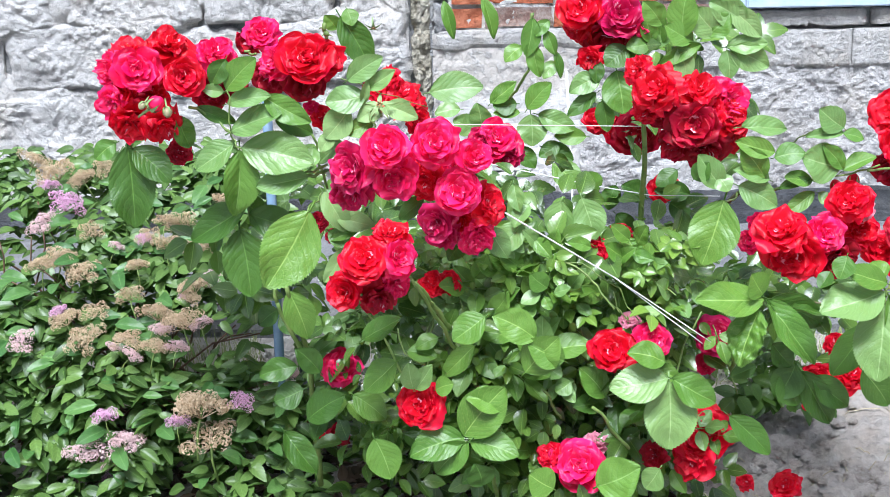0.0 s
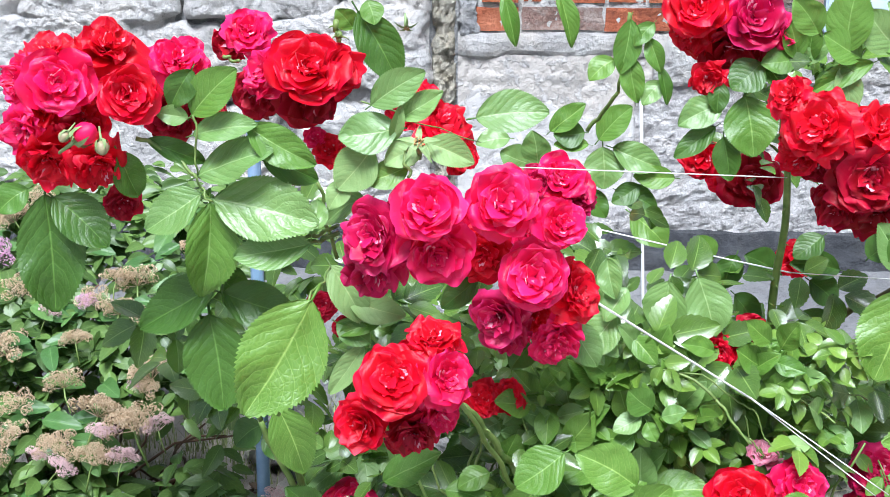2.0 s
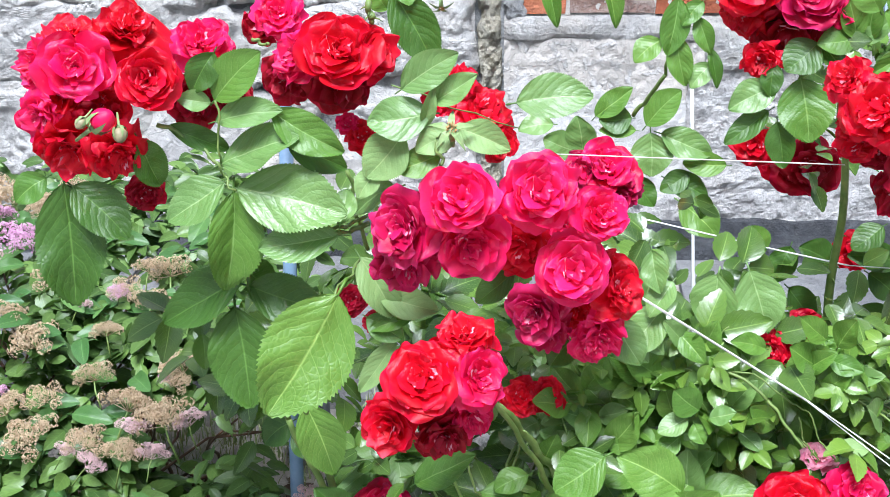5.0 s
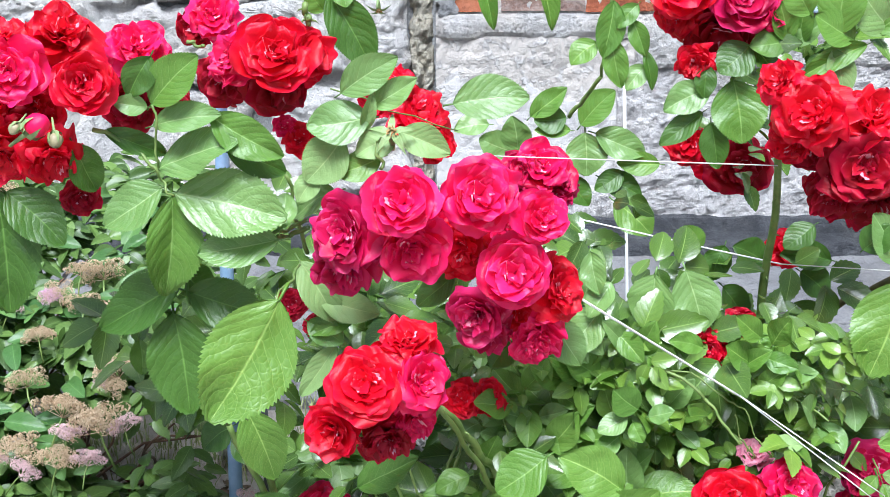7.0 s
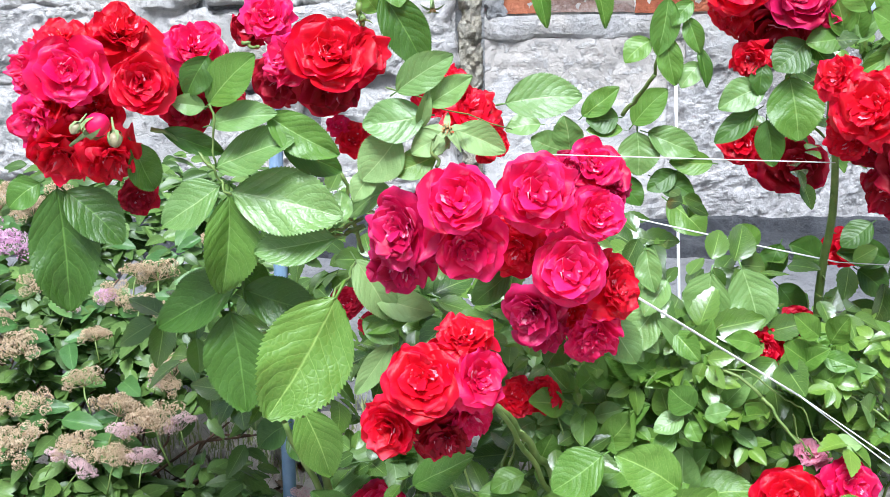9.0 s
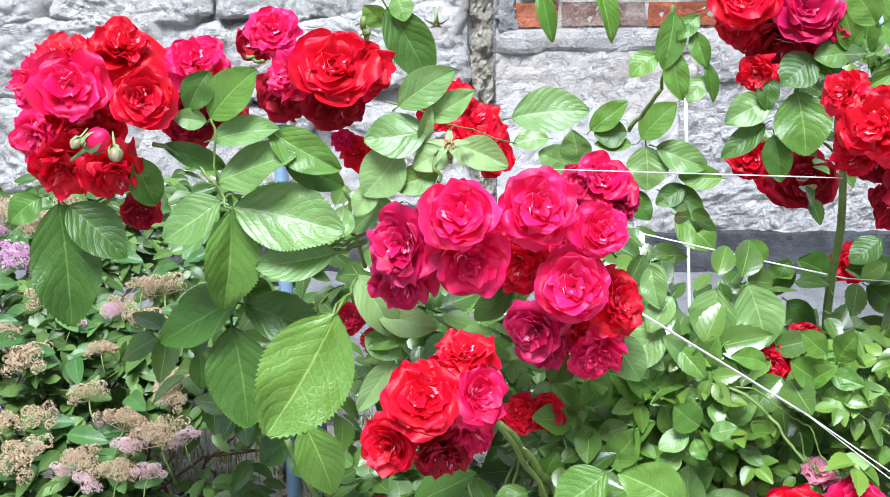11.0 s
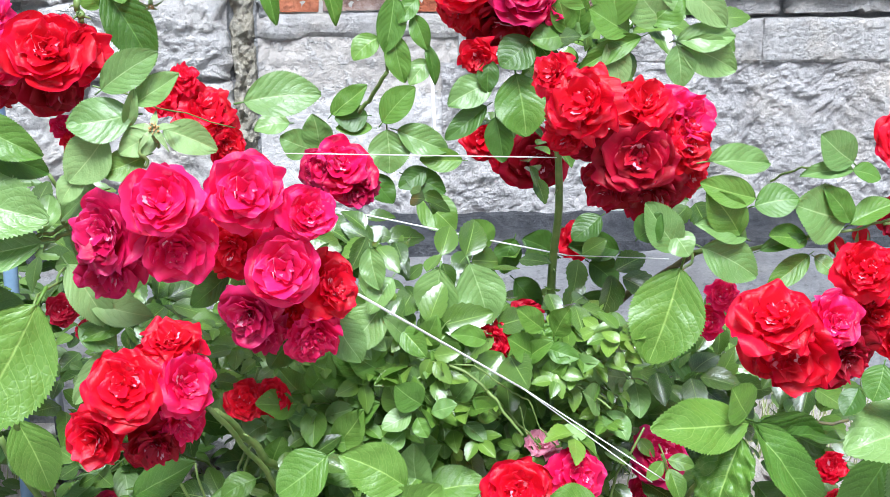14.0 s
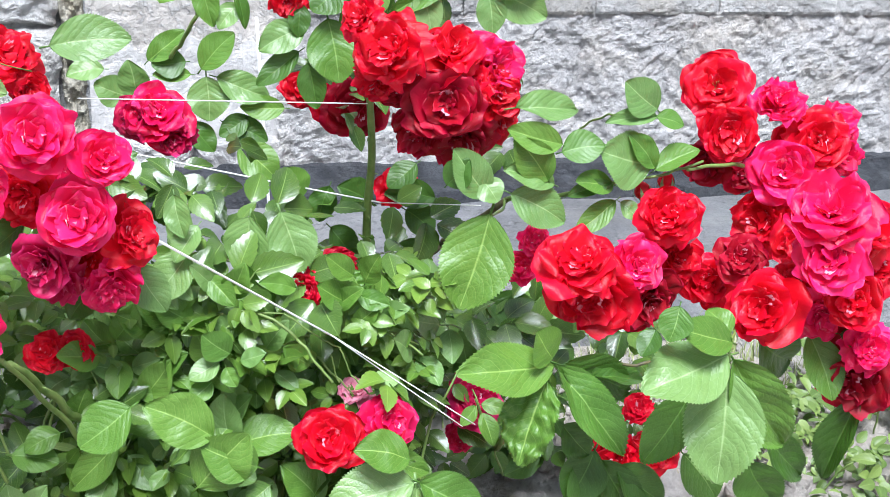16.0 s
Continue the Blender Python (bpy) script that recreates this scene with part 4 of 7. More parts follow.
cane((0.210, 1.345, 0.788), (0.214, 1.294, 0.883), 0.0019, 0.0018, 0, False, 0.008)
cane((-0.014, 1.046, 0.751), (-0.013, 1.056, 0.778), 0.0017, 0.0015, 0, False, 0.008)
cane((-0.063, 1.097, 0.815), (0.053, 1.196, 0.756), 0.0008, 0.0006, 0, False, 0.008)
cane((0.038, 0.980, 0.550), (0.100, 1.124, 0.383), 0.0022, 0.0031, 0, False, 0.008)
cane((-0.181, 1.065, 0.575), (-0.171, 1.077, 0.486), 0.0024, 0.0030, 0, False, 0.008)
cane((-0.171, 1.077, 0.486), (-0.140, 1.110, 0.383), 0.0030, 0.0037, 0, False, 0.008)
cane((0.199, 1.140, 0.496), (0.226, 1.109, 0.533), 0.0014, 0.0014, 0.01, False, 0.004)
cane((0.233, 1.109, 0.534), (0.294, 1.079, 0.516), 0.0014, 0.0016, 0.012, False, 0.004)
cane((0.294, 1.079, 0.516), (0.327, 1.061, 0.476), 0.0016, 0.0013, 0, False, 0.004)
cane((0.384, 1.150, 0.501), (0.422, 1.101, 0.483), 0.0011, 0.0011, 0, False, 0.008)
cane((0.377, 1.195, 0.786), (0.389, 1.278, 0.516), 0.0034, 0.0051, 0, False, 0.008)
cane((0.375, 1.195, 0.727), (0.362, 1.195, 0.804), 0.0029, 0.0023, 0, False, 0.008)
cane((0.389, 1.278, 0.516), (0.397, 1.354, 0.221), 0.0051, 0.0064, 0, False, 0.008)
cane((0.476, 1.298, 0.534), (0.526, 1.199, 0.615), 0.0046, 0.0036, 0, True, 0.008)
cane((0.526, 1.199, 0.615), (0.622, 1.124, 0.653), 0.0030, 0.0020, 0, False, 0.008)
cane((0.622, 1.124, 0.653), (0.716, 1.134, 0.670), 0.0017, 0.0014, 0, False, 0.008)
cane((0.397, 1.299, 0.459), (0.476, 1.298, 0.534), 0.0053, 0.0046, 0, True, 0.008)
cane((0.526, 1.199, 0.615), (0.493, 1.129, 0.620), 0.0018, 0.0014, 0, False, 0.008)
cane((0.602, 1.199, 0.691), (0.624, 1.143, 0.720), 0.0012, 0.0011, 0, False, 0.008)
cane((0.529, 1.006, 0.505), (0.517, 1.155, 0.344), 0.0019, 0.0037, 0, False, 0.008)
cane((0.638, 1.031, 0.495), (0.539, 1.026, 0.495), 0.0016, 0.0014, 0, True, 0.008)
cane((0.314, 1.150, 0.469), (0.338, 1.101, 0.458), 0.0015, 0.0011, 0, False, 0.008)
cane((0.382, 1.249, 0.493), (0.472, 1.201, 0.434), 0.0016, 0.0012, 0, False, 0.008)
cane((0.679, 0.945, 0.540), (0.718, 1.022, 0.540), 0.0015, 0.0016, 0, False, 0.008)
cane((0.679, 0.945, 0.521), (0.679, 0.945, 0.540), 0.0015, 0.0015, 0, False, 0.008)
cane((0.697, 1.127, 0.663), (0.798, 1.194, 0.648), 0.0017, 0.0024, 0, False, 0.008)
cane((0.249, 1.149, 0.512), (0.328, 1.200, 0.461), 0.0014, 0.0015, 0, False, 0.008)
cane((0.490, 1.153, 0.406), (0.538, 1.205, 0.283), 0.0012, 0.0013, 0, False, 0.008)
cane((-0.152, 1.056, 0.518), (-0.135, 1.129, 0.374), 0.0032, 0.0042, 0, False, 0.008)
cane((-0.135, 1.129, 0.374), (-0.141, 1.200, 0.128), 0.0042, 0.0054, 0, False, 0.008)
cane((0.041, 1.000, 0.538), (0.090, 1.103, 0.431), 0.0035, 0.0041, 0, False, 0.008)
cane((0.090, 1.103, 0.431), (0.181, 1.282, 0.066), 0.0041, 0.0067, 0, False, 0.008)
cane((0.222, 1.054, 0.353), (0.252, 1.108, 0.285), 0.0020, 0.0017, 0, False, 0.008)
cane((0.293, 1.007, 0.345), (0.351, 1.055, 0.258), 0.0024, 0.0025, 0, False, 0.008)
cane((0.145, 1.042, 0.234), (0.152, 1.100, 0.156), 0.0033, 0.0034, 0, False, 0.008)

bloom(-0.335, 1.025, 0.842, 0.065, 0.20, -0.94, 0.28, 1, 0)
bloom(-0.273, 1.033, 0.831, 0.061, 0.28, -0.94, 0.22, 0, 2)
bloom(-0.297, 1.064, 0.873, 0.066, 0.28, -0.55, 0.79, 0, 3)
bloom(-0.363, 1.086, 0.868, 0.049, 0.05, -0.50, 0.86, 0, 1)
bloom(-0.390, 1.067, 0.838, 0.053, -0.57, -0.79, 0.22, 1, 3)
bloom(-0.385, 1.057, 0.790, 0.055, -0.36, -0.92, -0.16, 1, 3)
bloom(-0.357, 1.046, 0.763, 0.062, 0.06, -0.86, -0.52, 0, 3)
bloom(-0.311, 1.045, 0.758, 0.060, 0.44, -0.75, -0.49, 0, 3)
bloom(-0.339, 1.086, 0.803, 0.059, 0.30, -0.95, -0.08, 0, 3)
bloom(-0.246, 1.122, 0.852, 0.060, 0.32, -0.68, 0.66, 1, 3)
bloom(-0.266, 1.143, 0.790, 0.054, 0.24, -0.97, -0.07, 2, 3)
bloom(-0.307, 1.105, 0.708, 0.038, 0.37, -0.92, -0.12, 2, 3)
bloom(-0.231, 1.161, 0.797, 0.047, 0.44, -0.88, 0.15, 2, 3)
bud(-0.306, 1.004, 0.799, 0.023, 0.80, -0.22, 0.56, 1)
bud(-0.292, 1.004, 0.785, 0.014, 0.23, -0.55, -0.80, 5)
bud(-0.327, 1.004, 0.795, 0.011, -0.47, -0.59, -0.65, 5)
bloom(-0.141, 1.270, 0.827, 0.084, 0.20, -0.88, 0.44, 0, 0)
bloom(-0.103, 1.289, 0.820, 0.063, 0.68, -0.70, 0.20, 0, 2)
bloom(-0.195, 1.292, 0.817, 0.060, -0.43, -0.83, 0.35, 1, 3)
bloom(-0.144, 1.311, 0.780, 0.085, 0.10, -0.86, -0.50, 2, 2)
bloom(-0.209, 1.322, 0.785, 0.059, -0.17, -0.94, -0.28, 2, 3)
bloom(-0.219, 1.342, 0.856, 0.059, 0.18, -0.86, 0.48, 1, 3)
bloom(-0.251, 1.383, 0.837, 0.043, -0.06, -0.99, 0.12, 2, 3)
bloom(0.009, 0.976, 0.740, 0.069, 0.03, -0.87, 0.48, 1, 2)
bloom(0.076, 0.995, 0.741, 0.069, 0.10, -0.93, 0.36, 1, 5)
bloom(-0.046, 0.998, 0.704, 0.070, -0.39, -0.89, 0.25, 4, 4)
bloom(0.016, 0.997, 0.691, 0.070, 0.15, -0.97, -0.19, 1, 4)
bloom(0.129, 1.005, 0.718, 0.053, 0.30, -0.83, 0.48, 1, 4)
bloom(0.106, 0.996, 0.670, 0.068, -0.05, -0.95, 0.30, 1, 2)
bloom(0.071, 1.017, 0.622, 0.062, -0.41, -0.89, -0.22, 4, 4)
bloom(0.150, 1.026, 0.645, 0.055, 0.58, -0.77, 0.26, 0, 3)
bloom(0.132, 1.028, 0.598, 0.053, 0.15, -0.90, -0.40, 1, 3)
bloom(0.055, 1.047, 0.678, 0.058, -0.00, -1.00, 0.03, 0, 3)
bloom(-0.048, 1.019, 0.664, 0.057, -0.21, -0.89, -0.41, 4, 3)
bloom(0.082, 1.038, 0.597, 0.049, -0.02, -0.95, -0.33, 4, 3)
bloom(0.123, 1.028, 0.584, 0.039, 0.06, -0.92, -0.40, 1, 3)
bloom(-0.018, 1.038, 0.691, 0.053, -0.07, -0.99, 0.15, 4, 3)
bloom(0.157, 1.550, 0.637, 0.083, 0.05, -0.82, 0.57, 1, 3)
bloom(0.128, 1.550, 0.631, 0.056, -0.40, -0.89, 0.20, 4, 3)
bloom(0.176, 1.550, 0.604, 0.056, 0.05, -0.97, -0.23, 4, 3)
bloom(-0.019, 0.900, 0.604, 0.066, -0.00, -0.87, 0.50, 0, 0)
bloom(0.029, 0.919, 0.600, 0.055, 0.48, -0.81, 0.34, 1, 4)
bloom(0.017, 0.938, 0.630, 0.049, 0.11, -0.48, 0.87, 0, 3)
bloom(-0.050, 0.922, 0.550, 0.053, -0.27, -0.96, 0.04, 0, 2)
bloom(-0.006, 0.941, 0.532, 0.051, 0.14, -0.89, -0.43, 2, 3)
bloom(0.021, 0.940, 0.554, 0.041, 0.34, -0.90, -0.27, 1, 3)
bloom(0.007, 1.370, 0.741, 0.073, 0.36, -0.72, 0.60, 0, 3)
bloom(-0.016, 1.370, 0.780, 0.036, 0.03, -0.65, 0.76, 0, 3)
bloom(0.028, 1.370, 0.704, 0.043, 0.53, -0.84, -0.14, 0, 3)
bloom(-0.041, 1.370, 0.758, 0.043, -0.19, -0.84, 0.51, 0, 3)
bloom(-0.125, 1.320, 0.723, 0.039, 0.11, -0.89, 0.44, 0, 3)
bloom(-0.141, 1.320, 0.737, 0.027, 0.13, -0.89, 0.43, 1, 3)
bloom(-0.107, 1.102, 0.603, 0.031, 0.12, -0.94, 0.32, 2, 3)
bloom(-0.087, 1.102, 0.580, 0.021, 0.11, -0.93, 0.34, 2, 3)
bloom(0.388, 1.125, 0.790, 0.073, -0.42, -0.82, 0.40, 0, 3)
bloom(0.362, 1.165, 0.813, 0.045, -0.61, -0.54, 0.58, 0, 3)
bloom(0.452, 1.146, 0.785, 0.061, -0.09, -0.73, 0.67, 0, 3)
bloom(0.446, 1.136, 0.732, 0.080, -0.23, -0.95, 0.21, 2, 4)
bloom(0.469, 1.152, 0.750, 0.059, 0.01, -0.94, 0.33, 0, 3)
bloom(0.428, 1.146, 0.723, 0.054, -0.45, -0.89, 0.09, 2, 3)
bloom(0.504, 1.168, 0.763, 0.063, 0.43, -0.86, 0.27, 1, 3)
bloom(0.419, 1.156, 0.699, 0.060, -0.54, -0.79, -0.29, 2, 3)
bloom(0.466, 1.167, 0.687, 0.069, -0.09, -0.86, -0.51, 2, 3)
bloom(0.507, 1.178, 0.711, 0.061, 0.40, -0.91, -0.11, 0, 3)
bloom(0.379, 1.165, 0.753, 0.051, -0.69, -0.71, -0.13, 0, 3)
bloom(0.503, 1.158, 0.739, 0.055, 0.34, -0.92, 0.19, 0, 3)
bloom(0.407, 1.176, 0.740, 0.049, -0.39, -0.89, -0.24, 2, 3)
bloom(0.289, 1.294, 0.889, 0.073, -0.27, -0.88, 0.39, 0, 0)
bloom(0.352, 1.294, 0.880, 0.075, 0.07, -0.93, 0.36, 4, 4)
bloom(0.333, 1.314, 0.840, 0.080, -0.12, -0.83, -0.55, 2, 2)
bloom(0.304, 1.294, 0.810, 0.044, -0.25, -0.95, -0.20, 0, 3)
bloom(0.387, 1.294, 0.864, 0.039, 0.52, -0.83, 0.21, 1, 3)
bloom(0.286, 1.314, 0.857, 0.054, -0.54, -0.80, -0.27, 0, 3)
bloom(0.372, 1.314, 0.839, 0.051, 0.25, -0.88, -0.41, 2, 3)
bloom(0.334, 1.490, 0.681, 0.061, -0.36, -0.91, 0.19, 0, 4)
bloom(0.401, 1.490, 0.653, 0.076, -0.03, -1.00, 0.09, 2, 3)
bloom(0.370, 1.520, 0.660, 0.056, -0.14, -0.97, 0.21, 0, 3)
bloom(0.326, 1.083, 0.405, 0.075, -0.13, -0.82, 0.56, 0, 0)
bloom(0.386, 1.083, 0.421, 0.055, 0.08, -0.83, 0.55, 1, 3)
bloom(0.366, 1.103, 0.388, 0.050, -0.04, -1.00, -0.03, 0, 3)
bloom(0.357, 1.126, 0.436, 0.036, 0.12, -0.3, 0.95, 3, 3)
bloom(0.553, 1.015, 0.610, 0.075, -0.23, -0.58, 0.78, 0, 6)
bloom(0.571, 1.026, 0.563, 0.085, -0.30, -0.95, -0.02, 0, 4)
bloom(0.619, 1.039, 0.593, 0.057, 0.17, -0.89, 0.43, 1, 4)
bloom(0.641, 1.058, 0.547, 0.064, 0.12, -0.97, -0.21, 2, 3)
bloom(0.657, 1.068, 0.635, 0.063, -0.22, -0.82, 0.53, 0, 3)
bloom(0.685, 1.098, 0.581, 0.052, 0.01, -0.95, 0.32, 0, 3)
bloom(0.716, 1.096, 0.553, 0.055, -0.26, -0.85, 0.46, 0, 3)
bloom(0.684, 1.079, 0.617, 0.032, 0.24, -0.93, 0.29, 3, 3)
bud(0.682, 1.145, 0.647, 0.019, 0.04, 0.07, 1.00, 0)
bud(0.657, 1.145, 0.637, 0.020, -0.32, 0.14, 0.94, 0)
bloom(0.545, 1.200, 0.538, 0.038, -0.25, -0.91, 0.33, 1, 3)
bloom(0.560, 1.199, 0.569, 0.035, -0.00, -0.84, 0.54, 1, 3)
bloom(0.747, 1.194, 0.737, 0.072, -0.39, -0.84, 0.37, 0, 1)
bloom(0.759, 1.175, 0.691, 0.077, -0.28, -0.95, 0.10, 0, 0)
bloom(0.752, 1.211, 0.645, 0.050, -0.62, -0.76, -0.20, 2, 3)
bloom(0.825, 1.197, 0.718, 0.058, -0.16, -0.73, 0.66, 1, 3)
bloom(0.865, 1.180, 0.677, 0.077, -0.22, -0.91, 0.37, 0, 4)
bloom(0.818, 1.159, 0.651, 0.074, -0.44, -0.82, 0.37, 1, 4)
bloom(0.804, 1.166, 0.595, 0.070, -0.70, -0.70, 0.12, 0, 3)
bloom(0.893, 1.190, 0.696, 0.053, 0.16, -0.81, 0.56, 1, 3)
bloom(0.903, 1.190, 0.657, 0.051, 0.14, -0.98, 0.12, 1, 3)
bloom(0.866, 1.188, 0.610, 0.053, -0.21, -0.97, -0.10, 0, 3)
bloom(0.792, 1.000, 0.658, 0.083, -0.37, -0.51, 0.78, 1, 1)
bloom(0.788, 0.980, 0.616, 0.077, -0.47, -0.78, 0.42, 1, 4)
bloom(0.730, 0.994, 0.560, 0.074, -0.53, -0.78, 0.33, 0, 0)
bloom(0.810, 1.027, 0.537, 0.053, -0.21, -0.97, -0.13, 1, 3)
bloom(0.828, 1.000, 0.564, 0.066, -0.38, -0.86, 0.34, 0, 4)
bloom(0.730, 1.051, 0.592, 0.045, -0.39, -0.75, 0.54, 2, 3)
bloom(0.832, 1.000, 0.636, 0.063, -0.12, -0.83, 0.54, 0, 3)
bloom(0.851, 1.020, 0.466, 0.078, -0.49, -0.87, 0.01, 2, 3)
bloom(0.851, 1.000, 0.512, 0.049, -0.26, -0.89, 0.38, 1, 3)
bloom(0.793, 1.055, 0.561, 0.048, -0.42, -0.72, 0.55, 0, 3)
bloom(0.847, 1.010, 0.595, 0.059, -0.13, -0.94, 0.33, 0, 3)
bloom(0.497, 1.173, 0.396, 0.056, -0.08, -0.84, 0.54, 4, 3)
bloom(0.479, 1.173, 0.383, 0.036, -0.55, -0.82, 0.16, 4, 3)
bloom(0.059, 1.100, 0.505, 0.038, -0.14, -0.85, 0.51, 0, 3)
bloom(0.086, 1.100, 0.509, 0.038, 0.30, -0.78, 0.55, 0, 3)
bloom(0.313, 1.168, 0.534, 0.042, -0.37, -0.92, 0.10, 0, 3)
bloom(0.346, 1.178, 0.558, 0.038, 0.11, -0.83, 0.55, 2, 3)
bloom(0.346, 1.178, 0.533, 0.032, 0.22, -0.97, 0.10, 2, 3)
bloom(0.646, 1.131, 0.334, 0.065, -0.53, -0.73, 0.42, 0, 3)
bloom(0.695, 1.132, 0.346, 0.053, 0.04, -0.68, 0.73, 0, 3)
bloom(0.667, 1.131, 0.396, 0.036, -0.30, -0.72, 0.63, 0, 3)
bloom(0.638, 1.132, 0.301, 0.048, -0.53, -0.85, -0.02, 0, 3)
bloom(0.430, 1.335, 0.593, 0.045, -0.04, -0.96, 0.27, 0, 3)
bloom(0.260, 1.302, 0.335, 0.019, -0.04, -0.90, 0.43, 0, 3)
bloom(0.206, 1.304, 0.286, 0.023, -0.01, -0.89, 0.46, 0, 3)
bloom(0.041, 1.029, 0.341, 0.071, -0.11, -0.86, 0.50, 0, 3)
bloom(-0.084, 1.128, 0.366, 0.061, 0.20, -0.80, 0.56, 1, 3)
bloom(-0.111, 1.238, 0.200, 0.042, 0.08, -0.91, 0.41, 2, 3)
bloom(-0.140, 1.233, 0.194, 0.026, 0.10, -0.91, 0.41, 0, 3)
bloom(0.278, 1.067, 0.225, 0.081, -0.10, -0.84, 0.53, 1, 4)
bloom(0.307, 1.110, 0.244, 0.044, 0.3, -0.4, 0.9, 3, 3)
bloom(0.232, 1.083, 0.235, 0.040, -0.49, -0.68, 0.55, 0, 3)
bloom(0.465, 1.091, 0.267, 0.088, -0.07, -0.85, 0.52, 0, 3)
bloom(0.447, 1.079, 0.226, 0.068, -0.51, -0.86, 0.04, 0, 3)
bloom(0.390, 1.085, 0.235, 0.044, -0.64, -0.70, 0.33, 2, 3)
bloom(0.618, 1.190, 0.130, 0.048, -0.22, -0.67, 0.71, 0, 3)
bloom(0.555, 1.200, 0.130, 0.030, -0.24, -0.87, 0.43, 0, 3)
bloom(0.486, 1.204, 0.335, 0.034, -0.20, -0.91, 0.35, 1, 3)
spent_hip(-0.029, 1.247, 0.871, 0.013, 0.1, -0.6, -0.7)
spent_hip(-0.004, 1.046, 0.784, 0.022, 0.0, -0.75, 0.65)
bloom(0.037, 1.067, 0.691, 0.054, 0.01, -0.99, 0.14, 1, 3)
bloom(-0.021, 1.068, 0.701, 0.054, -0.07, -0.92, 0.38, 4, 3)
bloom(0.097, 1.066, 0.689, 0.049, 0.22, -0.94, 0.27, 1, 3)
bloom(0.106, 1.067, 0.611, 0.050, 0.08, -1.00, -0.04, 0, 3)
bloom(-0.327, 1.075, 0.842, 0.053, 0.31, -0.87, 0.39, 0, 3)
bloom(-0.374, 1.076, 0.805, 0.054, -0.05, -0.98, 0.17, 0, 3)
bloom(-0.344, 1.076, 0.775, 0.049, 0.29, -0.94, -0.17, 2, 3)
bloom(-0.003, 0.949, 0.600, 0.050, 0.05, -0.93, 0.37, 0, 3)
bloom(-0.014, 0.951, 0.557, 0.046, 0.06, -1.00, 0.03, 0, 3)
bloom(0.609, 1.058, 0.572, 0.058, -0.20, -0.92, 0.34, 0, 3)
bloom(0.867, 1.216, 0.660, 0.066, -0.46, -0.86, 0.22, 0, 3)
bloom(0.809, 1.232, 0.632, 0.055, -0.42, -0.87, 0.24, 2, 3)
bloom(0.831, 1.122, 0.580, 0.062, -0.46, -0.84, 0.29, 0, 3)
bloom(0.842, 1.178, 0.606, 0.053, -0.45, -0.85, 0.27, 1, 3)
bloom(0.850, 1.040, 0.503, 0.056, -0.48, -0.87, 0.11, 2, 3)

leaf(0.340, 1.148, 0.543, 0.329, 1.138, 0.499, 0.58, -0.33, -0.64, 0.70, 2, 0)
leaf(0.376, 1.149, 0.517, 0.339, 1.138, 0.493, 0.73, 0.03, -0.83, 0.56, 2, 1)
leaf(0.254, 1.149, 0.524, 0.248, 1.136, 0.572, 0.57, -0.07, -0.79, 0.60, 1, 0)
leaf(0.353, 1.148, 0.561, 0.370, 1.137, 0.530, 0.69, -0.04, -0.71, 0.70, 2, 4)
leaf(-0.221, 1.062, 0.807, -0.177, 1.047, 0.852, 0.62, -0.07, -0.96, 0.27, 0, 0)
leaf(-0.219, 1.061, 0.850, -0.238, 1.050, 0.815, 0.74, 0.44, -0.80, 0.40, 1, 1)
leaf(-0.225, 1.062, 0.804, -0.252, 1.050, 0.811, 0.70, 0.41, -0.88, 0.25, 4, 3)
leaf(-0.221, 1.062, 0.787, -0.159, 1.049, 0.802, 0.46, 0.16, -0.81, 0.57, 4, 0)
leaf(-0.219, 1.062, 0.747, -0.145, 1.048, 0.778, 0.52, 0.00, -0.75, 0.66, 4, 2)
leaf(-0.205, 1.061, 0.724, -0.102, 1.048, 0.705, 0.57, 0.42, -0.84, 0.33, 4, 2)
leaf(-0.216, 1.062, 0.730, -0.273, 1.052, 0.697, 0.67, -0.09, -0.83, 0.56, 4, 0)
leaf(-0.208, 1.061, 0.721, -0.215, 1.051, 0.624, 0.59, 0.46, -0.75, 0.48, 0, 3)
leaf(-0.111, 1.061, 0.680, -0.186, 1.050, 0.672, 0.54, -0.03, -0.84, 0.54, 4, 0)
leaf(-0.168, 1.061, 0.796, -0.104, 1.048, 0.763, 0.52, -0.17, -0.91, 0.38, 0, 1)
leaf(-0.268, 1.063, 0.781, -0.212, 1.081, 0.759, 0.38, 0.19, -0.85, 0.50, 1, 1)
leaf(-0.155, 1.061, 0.763, -0.103, 1.080, 0.740, 0.51, -0.04, -0.91, 0.41, 1, 0)
leaf(-0.110, 1.061, 0.689, -0.107, 1.080, 0.722, 0.71, -0.07, -0.85, 0.53, 4, 1)
leaf(-0.049, 1.067, 0.776, -0.084, 1.057, 0.737, 0.83, -0.05, -0.95, 0.32, 3, 0)
leaf(-0.024, 1.066, 0.794, -0.081, 1.057, 0.788, 0.69, 0.30, -0.82, 0.49, 4, 2)
leaf(-0.050, 1.067, 0.816, 0.000, 1.053, 0.850, 0.54, 0.16, -0.93, 0.33, 4, 0)
leaf(-0.022, 1.066, 0.804, 0.015, 1.053, 0.832, 0.56, 0.35, -0.75, 0.57, 4, 1)
leaf(0.001, 1.066, 0.781, 0.047, 1.053, 0.765, 0.65, -0.23, -0.88, 0.42, 3, 3)
leaf(-0.001, 1.066, 0.776, -0.037, 1.055, 0.764, 0.79, 0.20, -0.80, 0.57, 3, 1)
leaf(-0.015, 1.067, 0.757, -0.056, 1.056, 0.744, 0.64, 0.35, -0.82, 0.46, 2, 0)
